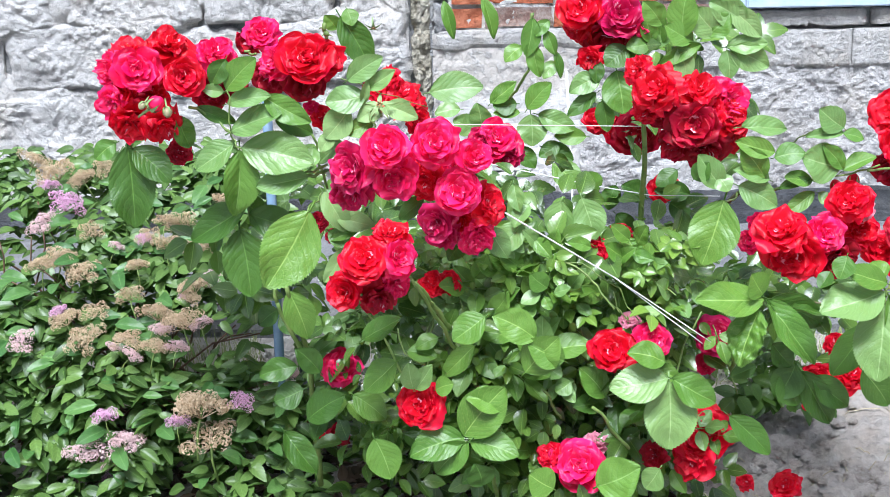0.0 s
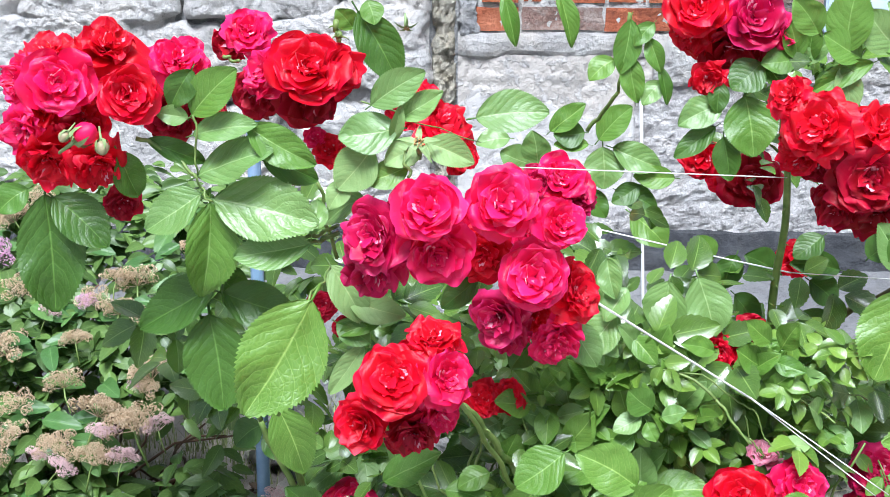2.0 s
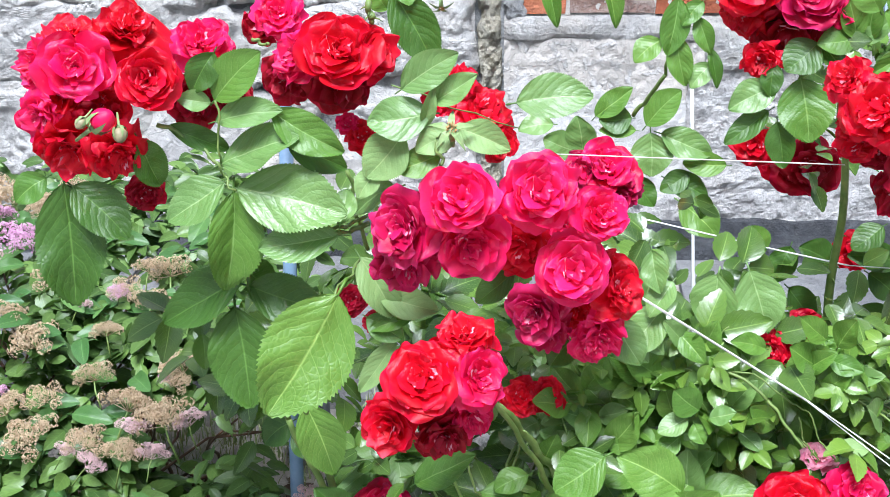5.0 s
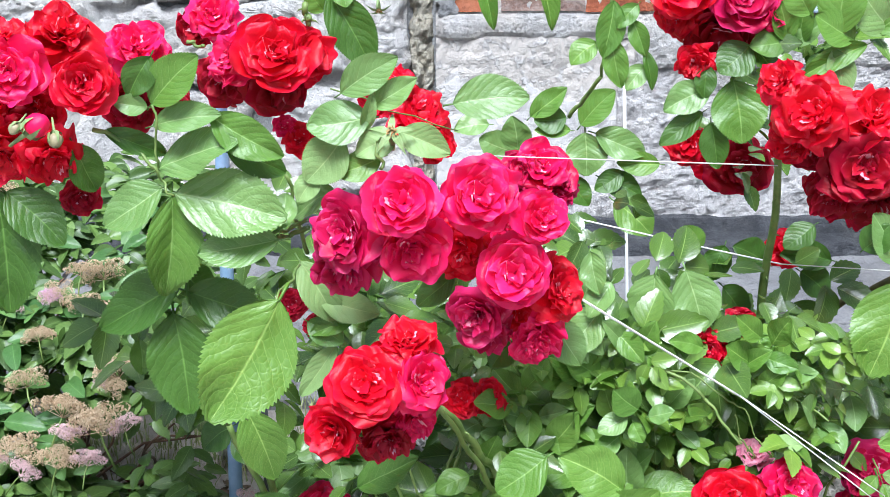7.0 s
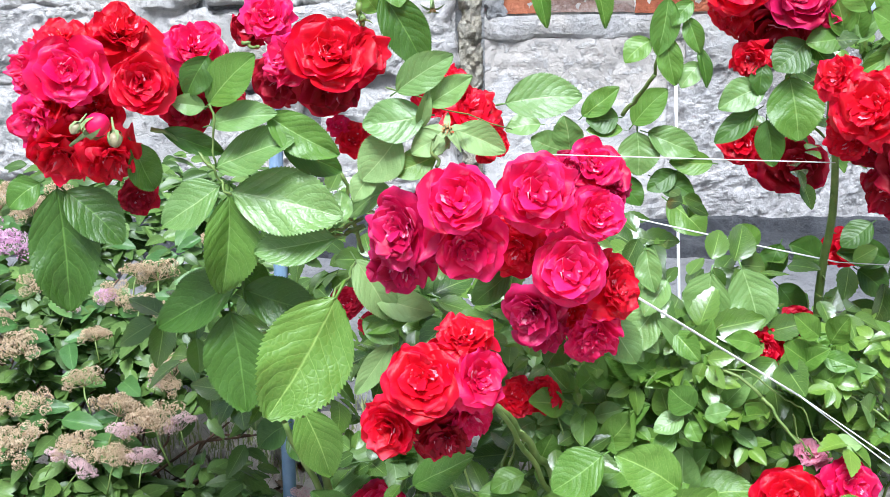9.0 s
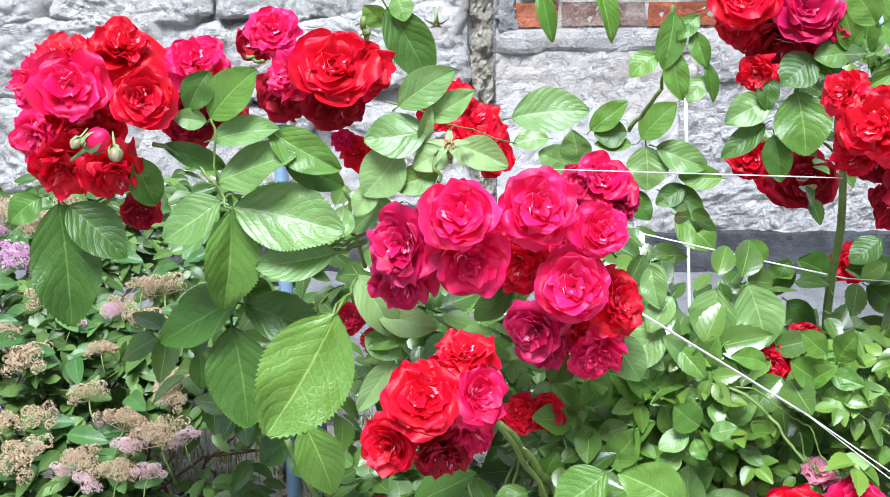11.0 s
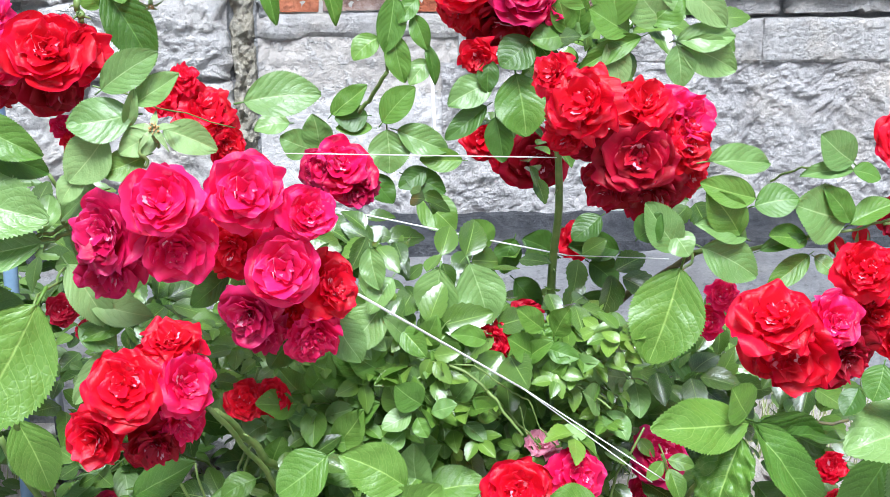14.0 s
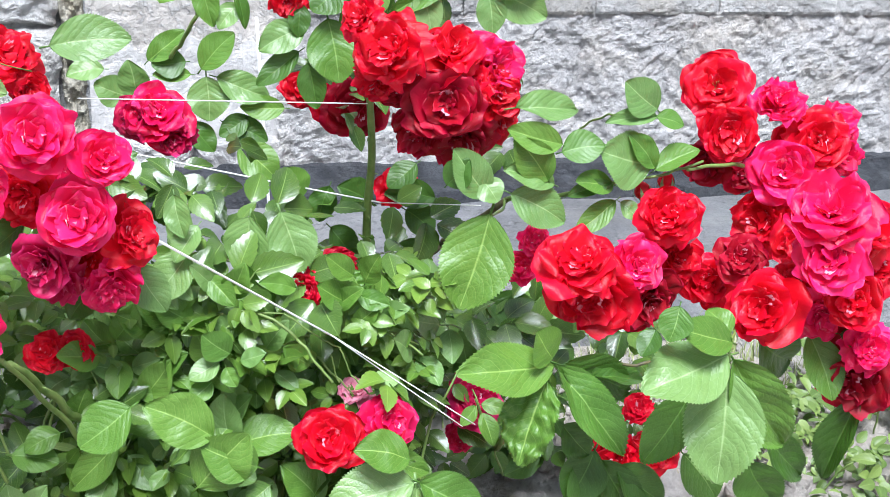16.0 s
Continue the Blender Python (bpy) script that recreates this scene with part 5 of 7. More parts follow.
leaf(-0.030, 1.067, 0.781, -0.020, 1.054, 0.817, 0.37, 0.27, -0.80, 0.53, 3, 3)
leaf(-0.072, 1.068, 0.741, -0.093, 1.058, 0.718, 0.78, -0.03, -0.83, 0.56, 3, 1)
leaf(-0.057, 1.068, 0.725, -0.110, 1.101, 0.695, 0.51, 0.33, -0.71, 0.62, 4, 1)
leaf(0.043, 1.450, 0.738, 0.133, 1.438, 0.751, 0.62, -0.03, -0.86, 0.51, 4, 0)
leaf(0.145, 1.640, 0.687, 0.188, 1.628, 0.729, 0.58, -0.37, -0.86, 0.34, 2, 1)
leaf(0.193, 1.640, 0.685, 0.150, 1.628, 0.685, 0.91, 0.13, -0.88, 0.45, 1, 0)
leaf(0.128, 1.640, 0.639, 0.118, 1.628, 0.686, 0.89, -0.26, -0.83, 0.49, 4, 1)
leaf(0.199, 1.640, 0.668, 0.151, 1.628, 0.672, 0.48, 0.06, -0.83, 0.56, 2, 0)
leaf(0.213, 1.640, 0.675, 0.254, 1.628, 0.725, 0.66, -0.20, -0.87, 0.45, 0, 0)
leaf(0.219, 1.640, 0.665, 0.221, 1.628, 0.607, 0.90, -0.10, -0.79, 0.60, 4, 2)
leaf(0.233, 1.640, 0.664, 0.302, 1.628, 0.641, 0.61, -0.12, -0.88, 0.46, 4, 1)
leaf(0.322, 1.640, 0.621, 0.264, 1.628, 0.627, 0.56, -0.16, -0.93, 0.32, 2, 0)
leaf(0.243, 1.640, 0.602, 0.298, 1.628, 0.580, 0.63, -0.39, -0.74, 0.55, 1, 0)
leaf(0.197, 1.640, 0.602, 0.229, 1.628, 0.568, 0.81, 0.22, -0.80, 0.56, 1, 1)
leaf(0.118, 1.640, 0.639, 0.076, 1.628, 0.659, 0.84, -0.11, -0.92, 0.37, 4, 2)
leaf(0.088, 1.640, 0.676, 0.042, 1.628, 0.674, 0.75, -0.02, -0.76, 0.65, 4, 1)
leaf(0.273, 1.640, 0.610, 0.234, 1.628, 0.588, 0.69, 0.06, -0.84, 0.54, 1, 0)
leaf(0.216, 1.294, 0.876, 0.206, 1.282, 0.818, 0.52, 0.13, -0.94, 0.32, 0, 0)
leaf(0.199, 1.294, 0.832, 0.171, 1.283, 0.813, 0.84, -0.09, -0.79, 0.60, 2, 1)
leaf(0.215, 1.294, 0.836, 0.226, 1.282, 0.786, 0.54, -0.08, -0.90, 0.44, 0, 1)
leaf(0.236, 1.294, 0.856, 0.249, 1.282, 0.820, 0.58, -0.29, -0.85, 0.43, 0, 3)
leaf(0.250, 1.294, 0.825, 0.260, 1.282, 0.784, 0.35, 0.17, -0.95, 0.25, 1, 3)
leaf(0.253, 1.294, 0.807, 0.231, 1.282, 0.785, 0.75, 0.05, -0.81, 0.58, 4, 1)
leaf(0.241, 1.294, 0.872, 0.220, 1.282, 0.850, 0.66, 0.13, -0.85, 0.52, 0, 1)
leaf(0.258, 1.600, 0.579, 0.309, 1.588, 0.537, 0.74, 0.07, -0.83, 0.56, 2, 2)
leaf(0.346, 1.294, 0.792, 0.356, 1.275, 0.727, 0.81, -0.18, -0.87, 0.45, 0, 2)
leaf(0.325, 1.295, 0.745, 0.331, 1.283, 0.697, 0.65, -0.44, -0.70, 0.57, 1, 0)
leaf(0.321, 1.294, 0.782, 0.273, 1.282, 0.763, 0.71, -0.14, -0.93, 0.35, 4, 1)
leaf(0.315, 1.295, 0.757, 0.269, 1.283, 0.725, 0.48, -0.17, -0.86, 0.48, 1, 0)
leaf(0.361, 1.294, 0.829, 0.328, 1.282, 0.803, 1.00, -0.31, -0.88, 0.37, 1, 0)
leaf(0.399, 1.294, 0.833, 0.360, 1.282, 0.831, 0.78, -0.22, -0.85, 0.48, 0, 0)
leaf(0.400, 1.294, 0.834, 0.387, 1.282, 0.875, 0.63, -0.18, -0.89, 0.41, 0, 1)
leaf(0.413, 1.295, 0.830, 0.414, 1.283, 0.876, 0.60, -0.52, -0.81, 0.27, 0, 0)
leaf(0.446, 1.295, 0.819, 0.420, 1.283, 0.800, 0.72, -0.46, -0.78, 0.44, 2, 3)
leaf(0.404, 1.295, 0.827, 0.434, 1.283, 0.860, 0.49, -0.02, -0.83, 0.56, 4, 1)
leaf(0.318, 1.294, 0.807, 0.315, 1.282, 0.775, 0.72, 0.01, -0.81, 0.59, 1, 1)
leaf(-0.368, 1.056, 0.729, -0.365, 1.046, 0.610, 0.51, 0.15, -0.72, 0.68, 1, 2)
leaf(-0.360, 1.056, 0.726, -0.306, 1.043, 0.682, 0.65, 0.41, -0.83, 0.37, 1, 0)
leaf(-0.384, 1.057, 0.734, -0.414, 1.046, 0.714, 0.84, 0.02, -0.94, 0.35, 0, 1)
leaf(-0.293, 1.054, 0.772, -0.277, 1.074, 0.721, 0.61, 0.43, -0.81, 0.39, 0, 1)
leaf(-0.213, 1.103, 0.626, -0.300, 1.095, 0.582, 0.56, -0.04, -0.77, 0.64, 1, 0)
leaf(-0.208, 1.103, 0.615, -0.135, 1.091, 0.599, 0.66, 0.06, -0.89, 0.44, 1, 1)
leaf(-0.225, 1.104, 0.592, -0.211, 1.077, 0.495, 0.67, -0.03, -0.77, 0.64, 1, 0)
leaf(-0.232, 1.104, 0.606, -0.298, 1.156, 0.601, 0.64, 0.00, -0.86, 0.52, 1, 0)
leaf(-0.214, 1.103, 0.636, -0.187, 1.135, 0.597, 0.77, 0.31, -0.77, 0.55, 1, 1)
leaf(-0.098, 0.971, 0.652, -0.154, 0.925, 0.556, 0.63, 0.38, -0.85, 0.36, 2, 2)
leaf(-0.095, 1.081, 0.653, -0.060, 1.069, 0.596, 0.57, -0.02, -0.81, 0.58, 3, 3)
leaf(-0.077, 1.081, 0.616, -0.021, 1.068, 0.607, 0.57, -0.24, -0.81, 0.54, 3, 1)
leaf(-0.062, 1.082, 0.569, -0.100, 1.072, 0.518, 0.38, 0.04, -0.85, 0.53, 3, 0)
leaf(0.052, 1.077, 0.642, 0.015, 1.067, 0.616, 0.70, -0.23, -0.70, 0.68, 1, 0)
leaf(0.108, 1.078, 0.574, 0.087, 1.059, 0.556, 0.94, -0.04, -0.85, 0.53, 1, 1)
leaf(0.146, 1.077, 0.597, 0.175, 1.066, 0.556, 0.74, -0.02, -0.70, 0.71, 4, 1)
leaf(-0.090, 1.082, 0.592, -0.056, 1.069, 0.575, 0.69, -0.23, -0.87, 0.43, 0, 0)
leaf(-0.045, 1.080, 0.593, -0.087, 1.070, 0.586, 0.49, -0.14, -0.73, 0.66, 2, 1)
leaf(0.255, 1.177, 0.611, 0.245, 1.166, 0.555, 0.86, -0.34, -0.71, 0.62, 4, 0)
leaf(0.286, 1.177, 0.615, 0.306, 1.166, 0.553, 0.73, -0.07, -0.79, 0.62, 4, 2)
leaf(0.182, 1.177, 0.584, 0.189, 1.165, 0.627, 0.76, -0.26, -0.67, 0.69, 4, 1)
leaf(0.215, 1.178, 0.562, 0.168, 1.167, 0.540, 0.56, 0.09, -0.78, 0.62, 0, 1)
leaf(0.180, 1.183, 0.365, 0.119, 1.171, 0.394, 0.69, -0.23, -0.67, 0.70, 2, 0)
leaf(0.223, 1.183, 0.358, 0.207, 1.170, 0.414, 0.72, -0.18, -0.70, 0.70, 2, 1)
leaf(0.229, 1.179, 0.512, 0.263, 1.168, 0.485, 0.64, -0.25, -0.71, 0.65, 0, 0)
leaf(0.159, 1.180, 0.503, 0.117, 1.169, 0.482, 0.56, -0.34, -0.77, 0.54, 0, 1)
leaf(0.218, 1.180, 0.479, 0.252, 1.168, 0.465, 0.75, 0.16, -0.65, 0.74, 4, 0)
leaf(0.314, 1.178, 0.538, 0.347, 1.167, 0.517, 0.69, -0.30, -0.66, 0.69, 0, 0)
leaf(0.367, 1.179, 0.513, 0.319, 1.167, 0.505, 0.61, -0.30, -0.63, 0.72, 0, 1)
leaf(0.076, 1.122, 0.474, 0.086, 1.109, 0.498, 1.10, 0.13, -0.77, 0.63, 4, 0)
leaf(0.076, 1.122, 0.469, 0.055, 1.110, 0.460, 1.10, -0.18, -0.85, 0.49, 4, 1)
leaf(0.081, 1.122, 0.467, 0.090, 1.110, 0.444, 0.93, 0.22, -0.83, 0.51, 4, 0)
leaf(0.101, 1.121, 0.467, 0.124, 1.109, 0.477, 1.09, 0.14, -0.62, 0.77, 4, 2)
leaf(0.102, 1.122, 0.439, 0.095, 1.110, 0.464, 0.95, 0.01, -0.82, 0.57, 4, 0)
leaf(0.102, 1.122, 0.433, 0.088, 1.111, 0.420, 1.02, 0.17, -0.60, 0.78, 0, 0)
leaf(0.490, 1.119, 0.624, 0.457, 1.100, 0.531, 0.69, -0.10, -0.79, 0.61, 2, 2)
leaf(0.510, 1.119, 0.645, 0.566, 1.109, 0.617, 0.69, -0.36, -0.78, 0.51, 4, 0)
leaf(0.510, 1.118, 0.732, 0.585, 1.140, 0.732, 0.47, -0.46, -0.71, 0.54, 4, 1)
leaf(0.560, 1.119, 0.694, 0.504, 1.106, 0.714, 0.51, -0.34, -0.85, 0.41, 2, 0)
leaf(0.547, 1.119, 0.658, 0.512, 1.106, 0.701, 0.70, -0.49, -0.67, 0.55, 2, 1)
leaf(0.560, 1.119, 0.686, 0.601, 1.110, 0.696, 0.83, -0.43, -0.74, 0.51, 0, 0)
leaf(0.661, 1.125, 0.664, 0.705, 1.123, 0.689, 0.57, -0.45, -0.64, 0.63, 0, 3)
leaf(0.658, 1.125, 0.727, 0.622, 1.112, 0.757, 0.82, -0.10, -0.94, 0.32, 4, 0)
leaf(0.658, 1.125, 0.719, 0.605, 1.111, 0.721, 0.35, -0.52, -0.74, 0.42, 4, 1)
leaf(0.658, 1.125, 0.719, 0.688, 1.123, 0.712, 0.71, -0.04, -0.77, 0.63, 0, 0)
leaf(0.657, 1.124, 0.669, 0.600, 1.110, 0.689, 0.91, -0.45, -0.79, 0.41, 4, 2)
leaf(0.660, 1.125, 0.667, 0.632, 1.113, 0.704, 0.59, -0.23, -0.72, 0.65, 0, 1)
leaf(0.621, 1.124, 0.633, 0.577, 1.110, 0.605, 0.46, -0.03, -0.85, 0.53, 2, 0)
leaf(0.627, 1.125, 0.631, 0.647, 1.114, 0.618, 0.80, -0.08, -0.76, 0.64, 4, 1)
leaf(0.617, 1.124, 0.650, 0.576, 1.109, 0.661, 0.66, -0.30, -0.66, 0.69, 2, 0)
leaf(0.554, 1.121, 0.653, 0.505, 1.107, 0.675, 0.57, -0.42, -0.69, 0.60, 4, 1)
leaf(0.569, 1.120, 0.640, 0.612, 1.112, 0.657, 0.36, -0.56, -0.73, 0.39, 1, 0)
leaf(0.486, 1.118, 0.643, 0.452, 1.105, 0.694, 0.64, 0.04, -0.89, 0.45, 4, 0)
leaf(0.445, 1.118, 0.656, 0.462, 1.106, 0.683, 0.94, -0.05, -0.81, 0.59, 1, 1)
leaf(0.479, 1.118, 0.661, 0.495, 1.108, 0.640, 1.00, -0.02, -0.85, 0.52, 4, 2)
leaf(0.531, 1.006, 0.507, 0.433, 0.972, 0.521, 0.48, -0.35, -0.74, 0.58, 2, 2)
leaf(0.529, 1.006, 0.515, 0.512, 0.991, 0.548, 1.10, -0.03, -0.73, 0.68, 2, 0)
leaf(0.533, 1.005, 0.507, 0.608, 0.976, 0.426, 0.44, -0.01, -0.63, 0.78, 0, 1)
leaf(0.525, 1.005, 0.493, 0.490, 0.976, 0.421, 0.64, -0.45, -0.61, 0.65, 2, 4)
leaf(0.537, 1.005, 0.508, 0.625, 1.032, 0.460, 0.46, -0.55, -0.70, 0.46, 1, 0)
leaf(0.568, 1.009, 0.492, 0.643, 1.041, 0.480, 0.36, -0.50, -0.53, 0.68, 1, 1)
leaf(0.678, 0.945, 0.536, 0.588, 0.914, 0.522, 0.63, -0.14, -0.65, 0.75, 4, 2)
leaf(0.679, 0.945, 0.522, 0.666, 0.916, 0.419, 0.64, -0.34, -0.64, 0.69, 4, 2)
leaf(0.683, 0.946, 0.533, 0.751, 0.939, 0.434, 0.49, -0.45, -0.59, 0.67, 0, 1)
leaf(0.680, 0.945, 0.549, 0.622, 0.923, 0.576, 0.53, -0.18, -0.77, 0.61, 2, 0)
leaf(0.622, 0.934, 0.591, 0.610, 0.922, 0.563, 0.95, -0.30, -0.79, 0.54, 0, 0)
leaf(0.601, 0.933, 0.570, 0.584, 0.920, 0.552, 0.83, -0.55, -0.65, 0.51, 1, 0)
leaf(0.678, 0.946, 0.556, 0.666, 0.973, 0.574, 0.78, -0.11, -0.74, 0.66, 2, 1)
leaf(0.685, 1.034, 0.458, 0.635, 1.024, 0.386, 0.52, -0.05, -0.73, 0.68, 1, 0)
leaf(0.550, 1.027, 0.434, 0.580, 1.019, 0.402, 0.80, -0.36, -0.57, 0.74, 1, 1)
leaf(0.565, 1.029, 0.386, 0.591, 1.021, 0.340, 0.91, -0.06, -0.82, 0.57, 1, 0)
leaf(0.612, 1.035, 0.379, 0.667, 1.025, 0.338, 0.63, -0.20, -0.78, 0.60, 1, 1)
leaf(0.682, 1.035, 0.389, 0.725, 1.031, 0.334, 0.65, -0.49, -0.47, 0.74, 0, 0)
leaf(0.756, 1.042, 0.373, 0.792, 1.035, 0.316, 0.81, -0.62, -0.56, 0.56, 1, 1)
leaf(0.811, 1.046, 0.509, 0.828, 1.008, 0.453, 0.60, -0.12, -0.75, 0.65, 0, 0)
leaf(0.754, 1.042, 0.508, 0.821, 1.074, 0.460, 0.70, -0.62, -0.63, 0.47, 1, 1)
leaf(0.861, 1.020, 0.448, 0.831, 1.035, 0.346, 0.38, -0.52, -0.50, 0.69, 1, 3)
leaf(0.766, 1.042, 0.404, 0.839, 1.051, 0.341, 0.47, -0.54, -0.44, 0.72, 1, 1)
leaf(0.830, 1.020, 0.519, 0.859, 1.008, 0.511, 0.74, -0.47, -0.51, 0.72, 1, 0)
leaf(0.528, 1.027, 0.400, 0.491, 1.015, 0.390, 0.60, 0.04, -0.77, 0.64, 1, 0)
leaf(0.179, 1.102, 0.417, 0.122, 1.090, 0.438, 0.60, -0.11, -0.72, 0.69, 2, 1)
leaf(0.230, 1.103, 0.394, 0.294, 1.090, 0.414, 0.65, -0.28, -0.63, 0.73, 2, 0)
leaf(0.229, 1.103, 0.395, 0.221, 1.089, 0.454, 0.62, -0.33, -0.79, 0.52, 4, 0)
leaf(0.213, 1.103, 0.382, 0.189, 1.090, 0.442, 0.66, 0.29, -0.76, 0.58, 2, 1)
leaf(0.209, 1.103, 0.378, 0.253, 1.092, 0.360, 0.72, 0.05, -0.72, 0.69, 4, 2)
leaf(0.121, 1.103, 0.407, 0.071, 1.093, 0.361, 0.50, -0.05, -0.81, 0.58, 2, 0)
leaf(0.335, 1.105, 0.326, 0.424, 1.093, 0.341, 0.63, 0.13, -0.59, 0.79, 4, 0)
leaf(0.372, 1.104, 0.375, 0.432, 1.092, 0.358, 0.53, 0.16, -0.81, 0.57, 2, 1)
leaf(0.366, 1.101, 0.455, 0.399, 1.101, 0.458, 0.63, -0.29, -0.66, 0.69, 3, 0)
leaf(0.267, 1.104, 0.346, 0.243, 1.093, 0.334, 1.00, 0.25, -0.69, 0.68, 2, 0)
leaf(0.146, 1.102, 0.452, 0.170, 1.088, 0.493, 0.69, 0.15, -0.71, 0.69, 2, 1)
leaf(0.319, 1.105, 0.321, 0.284, 1.092, 0.371, 0.71, -0.21, -0.66, 0.73, 0, 1)
leaf(0.174, 1.101, 0.450, 0.143, 1.089, 0.464, 0.66, -0.09, -0.79, 0.60, 2, 1)
leaf(0.066, 1.103, 0.419, 0.032, 1.092, 0.408, 0.77, -0.16, -0.75, 0.64, 0, 1)
leaf(0.081, 1.103, 0.431, 0.095, 1.090, 0.467, 0.74, 0.35, -0.72, 0.59, 2, 0)
leaf(0.019, 1.105, 0.397, 0.063, 1.092, 0.394, 0.74, 0.20, -0.67, 0.71, 0, 0)
leaf(0.105, 1.026, 0.293, 0.164, 1.013, 0.371, 0.68, 0.25, -0.77, 0.59, 2, 0)
leaf(0.106, 1.026, 0.290, 0.026, 1.004, 0.275, 0.66, -0.12, -0.79, 0.61, 0, 1)
leaf(0.114, 1.026, 0.285, 0.184, 1.000, 0.275, 0.61, -0.14, -0.66, 0.74, 0, 0)
leaf(0.112, 1.014, 0.288, 0.061, 1.008, 0.238, 0.64, 0.24, -0.77, 0.59, 0, 1)
leaf(-0.027, 1.017, 0.293, -0.003, 1.004, 0.233, 0.79, -0.06, -0.73, 0.68, 0, 0)
leaf(0.032, 1.027, 0.367, 0.028, 1.013, 0.411, 0.66, 0.07, -0.75, 0.65, 4, 0)
leaf(0.036, 1.027, 0.367, 0.057, 1.013, 0.407, 0.64, -0.16, -0.87, 0.46, 4, 1)
leaf(0.065, 1.026, 0.366, 0.090, 1.013, 0.380, 0.95, -0.18, -0.86, 0.48, 2, 0)
leaf(0.131, 1.020, 0.215, 0.123, 1.002, 0.253, 1.03, 0.00, -0.84, 0.55, 1, 1)
leaf(0.009, 1.025, 0.411, -0.041, 1.016, 0.371, 0.77, -0.22, -0.73, 0.65, 0, 0)
leaf(-0.039, 1.025, 0.446, 0.012, 1.011, 0.485, 0.55, -0.08, -0.73, 0.68, 0, 1)
leaf(0.139, 1.021, 0.481, 0.091, 1.011, 0.450, 0.83, -0.02, -0.71, 0.70, 0, 0)
leaf(0.211, 1.022, 0.446, 0.155, 1.009, 0.485, 0.74, -0.27, -0.77, 0.58, 2, 1)
leaf(0.252, 1.023, 0.411, 0.203, 1.010, 0.442, 0.75, 0.12, -0.88, 0.46, 2, 0)
leaf(0.196, 1.024, 0.393, 0.243, 1.010, 0.450, 0.71, 0.22, -0.84, 0.49, 2, 2)
leaf(0.164, 1.028, 0.337, 0.114, 1.014, 0.362, 0.79, 0.13, -0.65, 0.75, 2, 1)
leaf(0.404, 1.024, 0.377, 0.405, 1.008, 0.276, 0.71, 0.05, -0.80, 0.59, 4, 2)
leaf(0.402, 1.024, 0.382, 0.318, 1.012, 0.375, 0.71, -0.37, -0.71, 0.59, 4, 0)
leaf(0.407, 1.024, 0.383, 0.475, 1.017, 0.350, 0.67, 0.09, -0.82, 0.57, 0, 1)
leaf(0.586, 1.031, 0.400, 0.558, 1.019, 0.352, 0.84, 0.01, -0.86, 0.52, 1, 0)
leaf(0.594, 1.032, 0.390, 0.645, 1.023, 0.309, 0.49, 0.00, -0.88, 0.48, 1, 1)
leaf(0.493, 1.030, 0.321, 0.554, 1.015, 0.267, 0.48, -0.30, -0.62, 0.73, 1, 0)
leaf(0.397, 1.024, 0.408, 0.347, 1.011, 0.431, 0.79, 0.05, -0.69, 0.73, 2, 1)
leaf(0.391, 1.005, 0.249, 0.370, 1.008, 0.214, 0.91, 0.07, -0.67, 0.74, 4, 0)
leaf(0.302, 1.020, 0.213, 0.356, 0.995, 0.255, 0.94, -0.01, -0.81, 0.58, 0, 1)
leaf(0.237, 1.020, 0.209, 0.203, 1.008, 0.238, 1.06, -0.13, -0.81, 0.58, 2, 0)
leaf(0.436, 1.245, 0.832, 0.449, 1.233, 0.784, 0.60, -0.04, -0.86, 0.51, 3, 0)
leaf(0.513, 1.246, 0.828, 0.570, 1.234, 0.802, 0.68, -0.39, -0.89, 0.24, 4, 0)
leaf(0.508, 1.246, 0.832, 0.566, 1.234, 0.842, 0.58, 0.09, -0.83, 0.55, 4, 1)
leaf(0.508, 1.246, 0.827, 0.512, 1.234, 0.785, 0.72, -0.18, -0.87, 0.45, 4, 0)
leaf(0.469, 1.245, 0.836, 0.404, 1.233, 0.807, 0.35, 0.06, -0.91, 0.41, 2, 1)
leaf(0.509, 1.246, 0.890, 0.557, 1.234, 0.848, 0.54, -0.30, -0.89, 0.33, 3, 0)
leaf(0.440, 1.245, 0.847, 0.443, 1.236, 0.917, 0.68, -0.35, -0.92, 0.19, 0, 0)
leaf(0.478, 1.245, 0.849, 0.507, 1.235, 0.883, 0.88, -0.11, -0.92, 0.38, 0, 1)
leaf(0.495, 1.246, 0.849, 0.457, 1.233, 0.891, 0.78, -0.16, -0.96, 0.22, 4, 0)
leaf(0.409, 1.245, 0.867, 0.381, 1.233, 0.901, 0.80, -0.27, -0.93, 0.24, 0, 1)
leaf(0.536, 1.246, 0.865, 0.481, 1.234, 0.899, 0.69, -0.45, -0.85, 0.28, 4, 1)
leaf(0.456, 1.245, 0.841, 0.415, 1.233, 0.868, 0.74, 0.05, -0.92, 0.38, 0, 0)
leaf(-0.151, 1.066, 0.507, -0.123, 1.056, 0.436, 0.60, 0.04, -0.78, 0.63, 2, 0)
leaf(-0.145, 1.070, 0.387, -0.203, 1.060, 0.377, 0.64, -0.06, -0.89, 0.45, 1, 1)
leaf(-0.138, 1.071, 0.350, -0.182, 1.062, 0.335, 0.93, 0.13, -0.76, 0.63, 1, 0)
leaf(-0.170, 1.065, 0.284, -0.118, 1.046, 0.225, 0.54, 0.20, -0.75, 0.63, 1, 1)
leaf(-0.134, 1.069, 0.301, -0.078, 1.058, 0.345, 0.69, 0.20, -0.70, 0.69, 1, 0)
